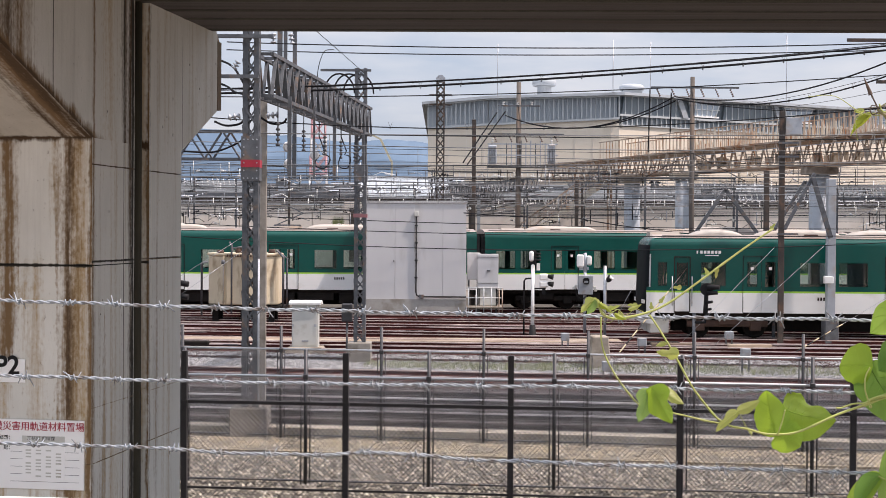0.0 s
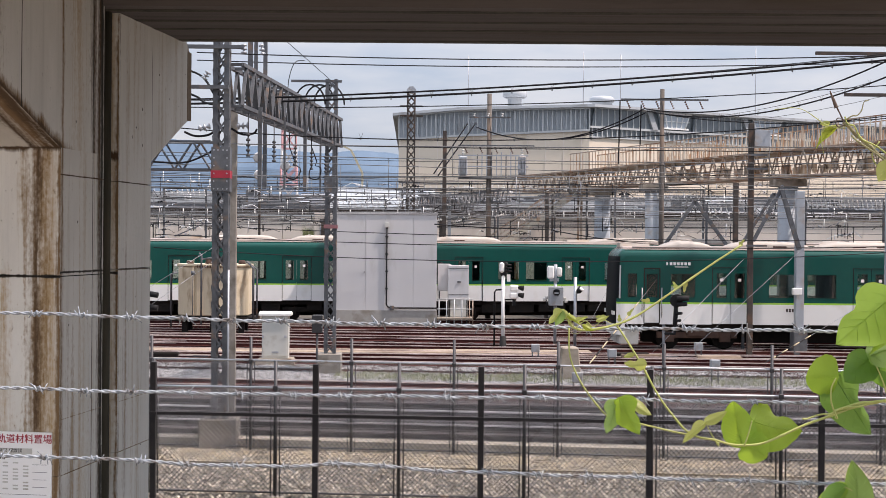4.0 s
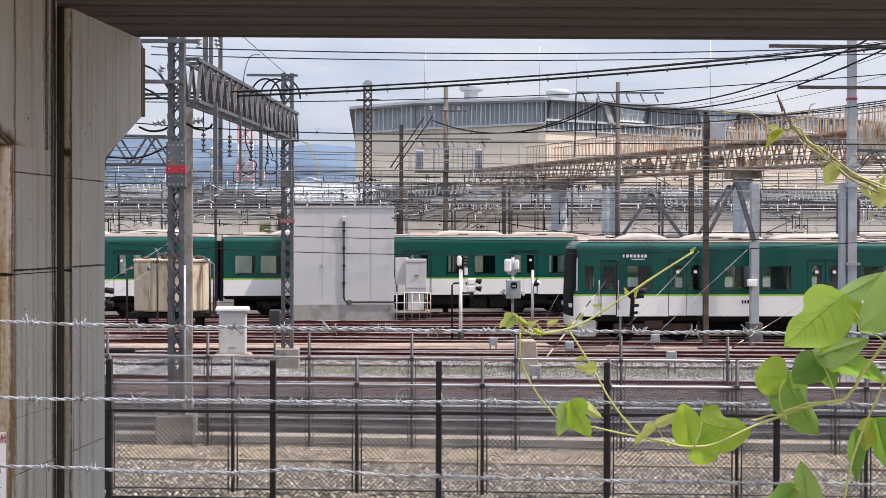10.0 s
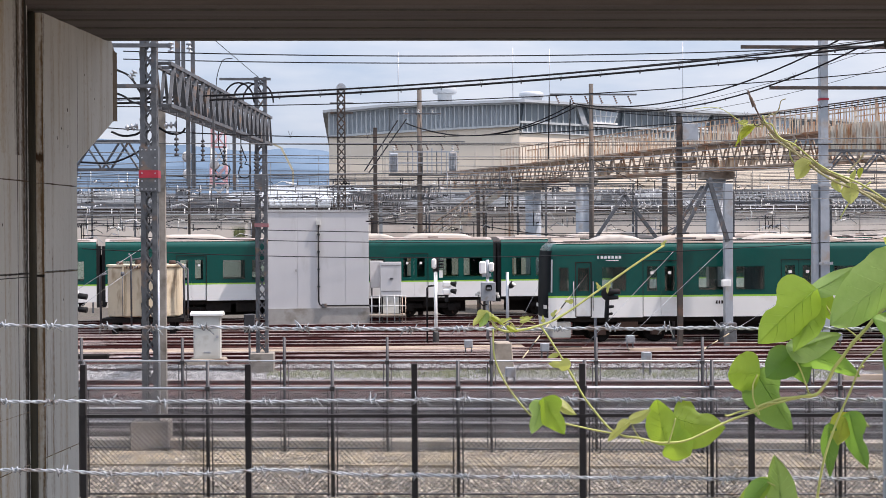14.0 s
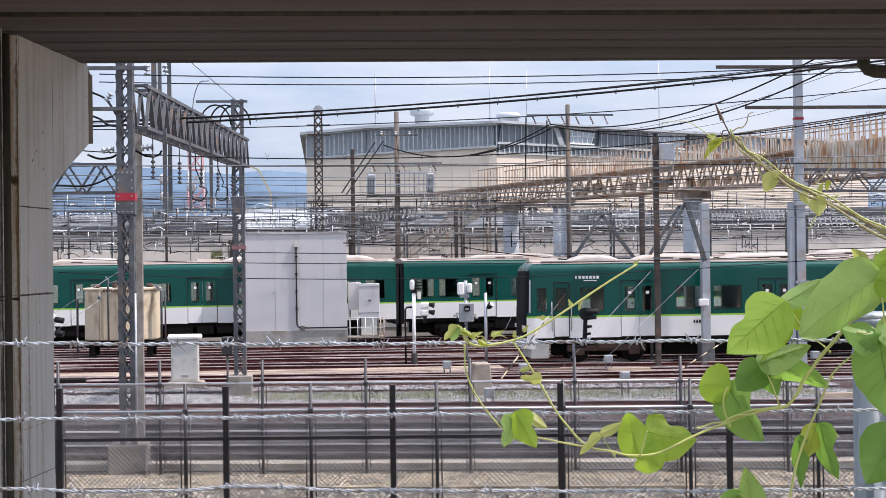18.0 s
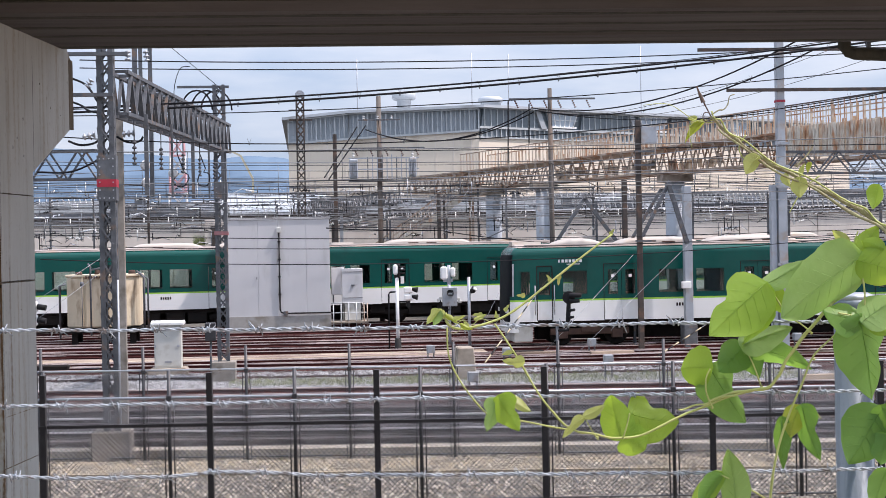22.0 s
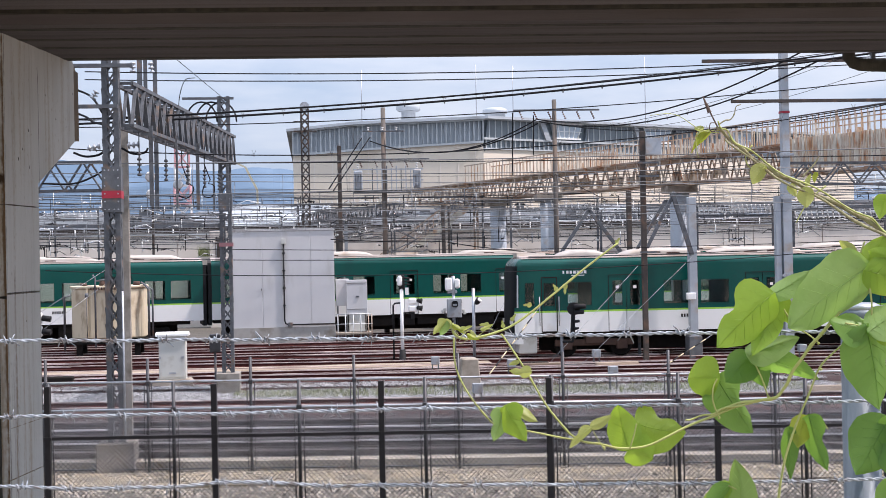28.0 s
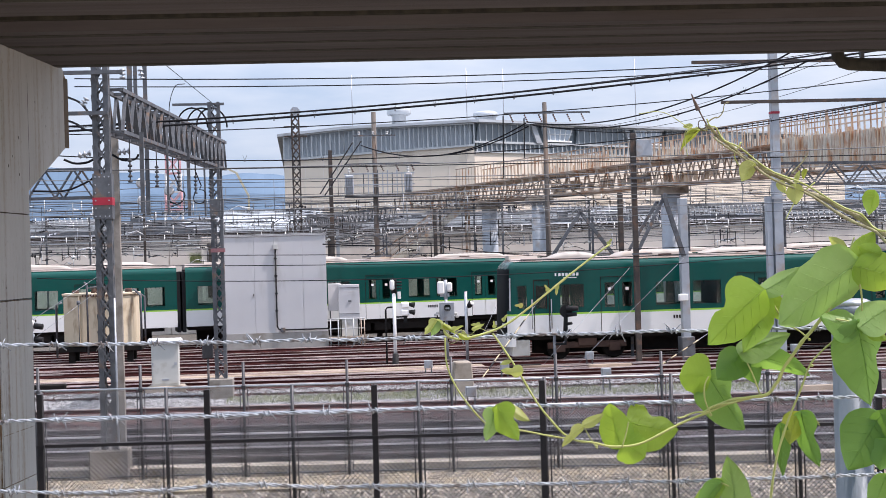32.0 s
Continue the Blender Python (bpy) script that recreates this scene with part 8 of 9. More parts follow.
M["leaf"] = leaf_material("vine_leaf", (0.17, 0.28, 0.035), (0.24, 0.37, 0.055), (0.43, 0.62, 0.05))
# pale tone carries the sheen of leaves lit from above
M["paleleaf"] = leaf_material("top_lit_vine_leaf", (0.20, 0.31, 0.10), (0.27, 0.39, 0.14), (0.36, 0.56, 0.10))
M["midleaf"] = leaf_material("full_grown_vine_leaf", (0.12, 0.24, 0.045), (0.17, 0.30, 0.07), (0.28, 0.50, 0.07))
M["oliveleaf"] = leaf_material("yellowing_vine_leaf", (0.24, 0.28, 0.03), (0.30, 0.34, 0.05), (0.46, 0.52, 0.04))
M["darkleaf"] = leaf_material("dark_vine_leaf", (0.07, 0.17, 0.03), (0.11, 0.23, 0.045), (0.22, 0.42, 0.05))
M["youngleaf"] = leaf_material("young_vine_leaf", (0.33, 0.36, 0.10), (0.42, 0.44, 0.15), (0.50, 0.54, 0.13))

OVATE = [(0, 0.0), (0.02, 0.36), (0.08, 0.70), (0.18, 0.92), (0.30, 1.0), (0.44, 0.98), (0.60, 0.84), (0.75, 0.60), (0.87, 0.35), (0.95, 0.15), (1, 0.0)]
LOBED = [(0, 0.0), (0.03, 0.5), (0.10, 0.90), (0.20, 1.0), (0.30, 0.97), (0.38, 0.72), (0.44, 0.50), (0.52, 0.48), (0.62, 0.54), (0.74, 0.50), (0.86, 0.32), (0.94, 0.14), (1, 0.0)]
BROAD = [(0, 0.0), (0.02, 0.48), (0.08, 0.82), (0.20, 0.99), (0.34, 1.0), (0.50, 0.96), (0.66, 0.84), (0.80, 0.62), (0.91, 0.36), (0.97, 0.16), (1, 0.0)]
SHAPES = (OVATE, LOBED, BROAD)

def across(shape, u):
    """Half width of a leaflet at u of its length, eased between the knots."""
    for (u0, w0), (u1, w1) in zip(shape, shape[1:]):
        if u <= u1:
            return w0 + (w1 - w0) * (u - u0) / (u1 - u0)
    return 0.0

def leaflet(parent, base, tip, width, sides, lean, fold, cup, m):
    """A leaflet from its stalk end to its tip: folded along the midrib, drooping, quilted between the veins, with a wavy margin."""
    base, tip = Vector(base), Vector(tip)
    rnd = random.Random(int(abs(base.x * 9000 + base.z * 7000)))
    size = (tip - base).length
    half = width / 2 / max(0.5, math.cos(radians(lean)))
    ph = rnd.uniform(0, 6.28)
    bend = rnd.uniform(-0.06, 0.06)
    back = 0.07
    def at(u, v):
        side = SHAPES[sides[0 if v < 0 else 1]]
        w = across(side, u) * half * (1 + 0.035 * math.sin(9 * u + ph) + 0.02 * math.sin(23 * u + 2 * ph))
        s = v * w + bend * size * math.sin(math.pi * u)
        ribs = math.sin(2 * math.pi * (5.2 * u - 1.4 * abs(v)) + ph)
        n = fold * abs(v * w) - cup * size * (u - 0.3) ** 2 + 0.006 * size * ribs * min(1, 4 * abs(v)) + 0.022 * size * v * v * math.sin(8 * u + ph + 2 * v)
        t = size * u - back * size * abs(v) ** 1.5 * max(0.0, 1 - 3.2 * u)
        return Vector((s, n, -t))
    us = [0, 0.03, 0.08, 0.14, 0.21, 0.28, 0.35, 0.42, 0.49, 0.56, 0.63, 0.70, 0.77, 0.84, 0.90, 0.95, 1.0]
    vs = [-1, -0.82, -0.6, -0.4, -0.2, 0, 0.2, 0.4, 0.6, 0.82, 1]
    bm = B()
    grid = [[bm.verts.new(at(u, v)) for v in vs] for u in us]
    for r0, r1 in zip(grid, grid[1:]):
        for k in range(len(vs) - 1):
            bm.faces.new((r0[k], r0[k + 1], r1[k + 1], r1[k])).smooth = True
    bmesh.ops.remove_doubles(bm, verts=list(bm.verts), dist=0.00004)
    ob = part("leaf", bm, m, parent)
    down = (tip - base).normalized()
    facing = Vector((0, -1, 0))
    facing = (facing - down * facing.dot(down)).normalized()
    right = facing.cross(down).normalized()
    turn = Matrix((right, -facing, -down)).transposed().to_4x4()
    ob.matrix_basis = Matrix.Translation(base) @ turn @ Matrix.Rotation(radians(lean), 4, 'Z')
    bm = B()
    lift = Vector((0, -0.0003, 0))
    ring_tube(bm, [at(u, 0) + lift for u in (0.0, 0.2, 0.4, 0.6, 0.8, 0.98)], [r * min(1.0, size / 0.09) for r in (0.0007, 0.0006, 0.0005, 0.0004, 0.0003, 0.0001)], 4)
    for u0 in (0.04, 0.18, 0.33, 0.48, 0.63):
        for sg in (-1, 1):
            ring_tube(bm, [at(min(0.97, u0 + 0.20 * q), sg * 0.94 * q) + lift for q in (0.02, 0.3, 0.6, 0.9)], [r * min(1.0, size / 0.09) for r in (0.00030, 0.00024, 0.00018, 0.0001)], 3)
    part("vein", bm, "vine" if m == "youngleaf" else m, ob)
    return ob

def stem(parent, pts, r0, r1, m="vine", twist=0.0):
    """A smooth shoot through a few points."""
    pts = [Vector(p) for p in pts]
    out = []
    for i in range(len(pts) - 1):
        p0, p1, p2, p3 = pts[max(i - 1, 0)], pts[i], pts[i + 1], pts[min(i + 2, len(pts) - 1)]
        for k in range(6):
            t = k / 6
            out.append(0.5 * ((2 * p1) + (p2 - p0) * t + (2 * p0 - 5 * p1 + 4 * p2 - p3) * t * t + (3 * p1 - p0 - 3 * p2 + p3) * t ** 3))
    out.append(pts[-1])
    n = len(out)
    bm = B()
    ring_tube(bm, [p + Vector((0, twist * math.cos(i * 0.9), twist * math.sin(i * 0.9))) for i, p in enumerate(out)], [(r0 + (r1 - r0) * i / (n - 1)) * (1 + (0.4 if m == "oldvine" else 0.22) * max(0.0, math.cos(i * 2 * math.pi / 9)) ** 6) for i in range(n)], 7)
    return part("shoot", bm, m, parent)

def sway_stem(sh, pts, r0, r1):
    ob = stem(sh, pts, r0, r1)
    ob.matrix_basis = sh.matrix_basis.inverted()

SWAYING, FLUTTER = [], []

def vine():
    th = thing("vine", "bright green climbing vine on the barbed wire", "vine")
    V = 1.97
    # woody main branch with a second shoot wound round it
    stem(th, [(0.833, 1.900, 4.200), (0.816, 1.920, 4.217), (0.783, 1.940, 4.244), (0.745, 1.950, 4.265), (0.698, 1.950, 4.290), (0.661, 1.950, 4.311), (0.629, 1.950, 4.334), (0.604, 1.950, 4.356), (0.591, 1.950, 4.369)], 0.0034, 0.0021, "oldvine", twist=0.0012)
    stem(th, [(0.828, 1.892, 4.195), (0.811, 1.912, 4.212), (0.741, 1.942, 4.260), (0.657, 1.942, 4.306), (0.600, 1.942, 4.351)], 0.0024, 0.0013, "oldvine", twist=-0.0024)
    stem(th, [(0.833, 1.895, 4.203), (0.815, 1.915, 4.220), (0.783, 1.935, 4.248), (0.698, 1.945, 4.294), (0.629, 1.945, 4.337), (0.604, 1.945, 4.360), (0.592, 1.945, 4.373)], 0.0016, 0.0010, "vine", twist=0.0030)
    stem(th, [(0.641, 1.950, 4.342), (0.631, 1.950, 4.324), (0.640, 1.950, 4.308), (0.658, 1.950, 4.312)], 0.0010, 0.0007)
    stem(th, [(0.713, 1.950, 4.297), (0.730, 1.950, 4.314), (0.737, 1.950, 4.325)], 0.0013, 0.0008, "oldvine")
    stem(th, [(0.746, 1.950, 4.283), (0.721, 1.950, 4.263), (0.702, 1.950, 4.232)], 0.0011, 0.0007)
    # closed brown bud, a side twig and a dark curl at the branch's end
    stem(th, [(0.592, 1.950, 4.368), (0.586, 1.950, 4.380), (0.581, 1.950, 4.390)], 0.0011, 0.0010, "brown")
    stem(th, [(0.581, 1.950, 4.388), (0.578, 1.950, 4.396), (0.575, 1.950, 4.403), (0.572, 1.950, 4.411)], 0.0030, 0.0008, "brown")
    stem(th, [(0.593, 1.950, 4.371), (0.603, 1.950, 4.377), (0.610, 1.950, 4.378), (0.616, 1.950, 4.385), (0.619, 1.950, 4.396), (0.626, 1.950, 4.399)], 0.0011, 0.0006, "oldvine")
    stem(th, [(0.590, 1.945, 4.364), (0.583, 1.945, 4.361), (0.579, 1.945, 4.366), (0.581, 1.945, 4.373), (0.588, 1.945, 4.373)], 0.0009, 0.0006, "brown")
    stem(th, [(0.594, 1.950, 4.360), (0.568, 1.950, 4.364), (0.532, 1.950, 4.386), (0.496, 1.950, 4.385)], 0.0007, 0.0004)
    stem(th, [(0.594, 1.950, 4.363), (0.564, 1.950, 4.361), (0.561, 1.950, 4.343), (0.564, 1.950, 4.325)], 0.0007, 0.0004)
    # long shoot with a pale tip that sways above the upper wire
    sh = thing("vine_shoot", "long pale green vine shoot swaying above the barbed wire", "vine", pose(*(0.225, 1.970, 4.083)))
    sway_stem(sh, [(0.451, 1.970, 4.208), (0.408, 1.970, 4.177), (0.359, 1.970, 4.139), (0.311, 1.970, 4.103), (0.279, 1.970, 4.088), (0.239, 1.970, 4.079), (0.219, 1.970, 4.086), (0.216, 1.970, 4.102)], 0.0013, 0.0019)
    stem(th, [(0.284, 1.970, 4.085), (0.310, 1.970, 4.046), (0.343, 1.970, 3.988), (0.372, 1.970, 3.950), (0.392, 1.970, 3.934), (0.422, 1.970, 3.927), (0.459, 1.970, 3.920), (0.497, 1.970, 3.926), (0.533, 1.970, 3.943), (0.585, 1.970, 3.963), (0.627, 1.970, 3.977), (0.665, 1.970, 3.984)], 0.0013, 0.0019, twist=0.0004)
    stem(th, [(0.285, 1.970, 3.952), (0.307, 1.970, 3.951), (0.332, 1.970, 3.946), (0.362, 1.970, 3.939), (0.389, 1.970, 3.934)], 0.0011, 0.0013)
    stem(th, [(0.218, 1.975, 4.081), (0.220, 1.975, 4.041), (0.235, 1.975, 4.006), (0.259, 1.975, 3.973), (0.278, 1.975, 3.954), (0.287, 1.975, 3.951)], 0.0012, 0.0011)
    stem(th, [(0.589, 1.970, 3.968), (0.612, 1.964, 3.978), (0.639, 1.959, 3.983), (0.667, 1.953, 3.987), (0.681, 1.948, 4.003), (0.692, 1.942, 4.027), (0.715, 1.937, 4.059), (0.738, 1.931, 4.087), (0.769, 1.926, 4.122), (0.813, 1.920, 4.145)], 0.0019, 0.0026, twist=0.0005)
    stem(th, [(0.541, 1.962, 3.959), (0.570, 1.961, 3.964), (0.598, 1.960, 3.973), (0.635, 1.958, 3.981), (0.671, 1.957, 3.988), (0.690, 1.956, 4.012), (0.702, 1.955, 4.036)], 0.0012, 0.0016, twist=-0.0016)
    stem(th, [(0.760, 1.935, 4.060), (0.738, 1.935, 4.042), (0.724, 1.935, 4.025), (0.710, 1.935, 3.992), (0.692, 1.935, 3.953), (0.675, 1.935, 3.906), (0.665, 1.935, 3.858), (0.660, 1.935, 3.811)], 0.0012, 0.0018)
    stem(th, [(0.813, 1.920, 4.145), (0.829, 1.910, 4.151)], 0.0024, 0.0024)
    stem(th, [(0.784, 1.910, 4.168), (0.789, 1.908, 4.145), (0.792, 1.907, 4.117), (0.790, 1.905, 4.078)], 0.0012, 0.0014)
    stem(th, [(0.786, 1.915, 4.168), (0.779, 1.915, 4.180), (0.787, 1.915, 4.204)], 0.0012, 0.001)
    stem(th, [(0.661, 1.940, 4.132), (0.676, 1.940, 4.115), (0.687, 1.940, 4.096)], 0.0009, 0.0012)
    stem(th, [(0.703, 1.960, 4.084), (0.720, 1.960, 4.074), (0.734, 1.960, 4.062)], 0.0009, 0.0012)
    stem(th, [(0.636, 1.958, 4.045), (0.649, 1.958, 4.018), (0.659, 1.958, 3.989)], 0.0009, 0.0012)
    stem(th, [(0.783, 1.900, 4.083), (0.768, 1.900, 4.089), (0.751, 1.900, 4.092)], 0.0009, 0.0012)
    stem(th, [(0.799, 1.900, 4.078), (0.812, 1.900, 4.070), (0.823, 1.900, 4.060)], 0.0009, 0.0012)
    stem(th, [(0.598, 1.955, 3.866), (0.632, 1.955, 3.849), (0.663, 1.955, 3.830)], 0.0009, 0.0012)
    stem(th, [(0.742, 1.950, 3.941), (0.735, 1.950, 3.951), (0.726, 1.950, 3.958)], 0.0009, 0.0012)
    stem(th, [(0.586, 1.957, 4.015), (0.580, 1.957, 4.002), (0.580, 1.957, 3.982), (0.588, 1.957, 3.961)], 0.001, 0.0013)
    stem(th, [(0.470, 1.957, 3.956), (0.466, 1.957, 3.940), (0.460, 1.957, 3.922)], 0.0009, 0.0011)
    stem(th, [(0.408, 1.967, 3.952), (0.416, 1.967, 3.936), (0.427, 1.967, 3.919)], 0.0006, 0.0009)
    # thin brown tendrils tangled round the shoot's tip and the wire
    stem(th, [(0.214, 1.962, 4.095), (0.223, 1.962, 4.086), (0.219, 1.962, 4.077), (0.228, 1.962, 4.074), (0.236, 1.962, 4.081), (0.231, 1.962, 4.091)], 0.0006, 0.0004, "oldvine")
    stem(th, [(0.226, 1.960, 4.083), (0.239, 1.960, 4.092), (0.250, 1.960, 4.084), (0.263, 1.960, 4.093), (0.275, 1.960, 4.089)], 0.0006, 0.0004, "vine")
    # swollen nodes where the stalks leave the stems
    for c in ((0.590, 1.965, 3.960), (0.736, 1.965, 4.061), (0.662, 1.965, 3.987), (0.739, 1.965, 4.024), (0.462, 1.965, 3.921), (0.425, 1.965, 3.923), (0.672, 1.965, 3.827), (0.806, 1.965, 4.166)):
        bm = B()
        bmesh.ops.create_icosphere(bm, subdivisions=1, radius=0.0024, matrix=Matrix.Translation(c))
        part("node", bm, "vine", th)
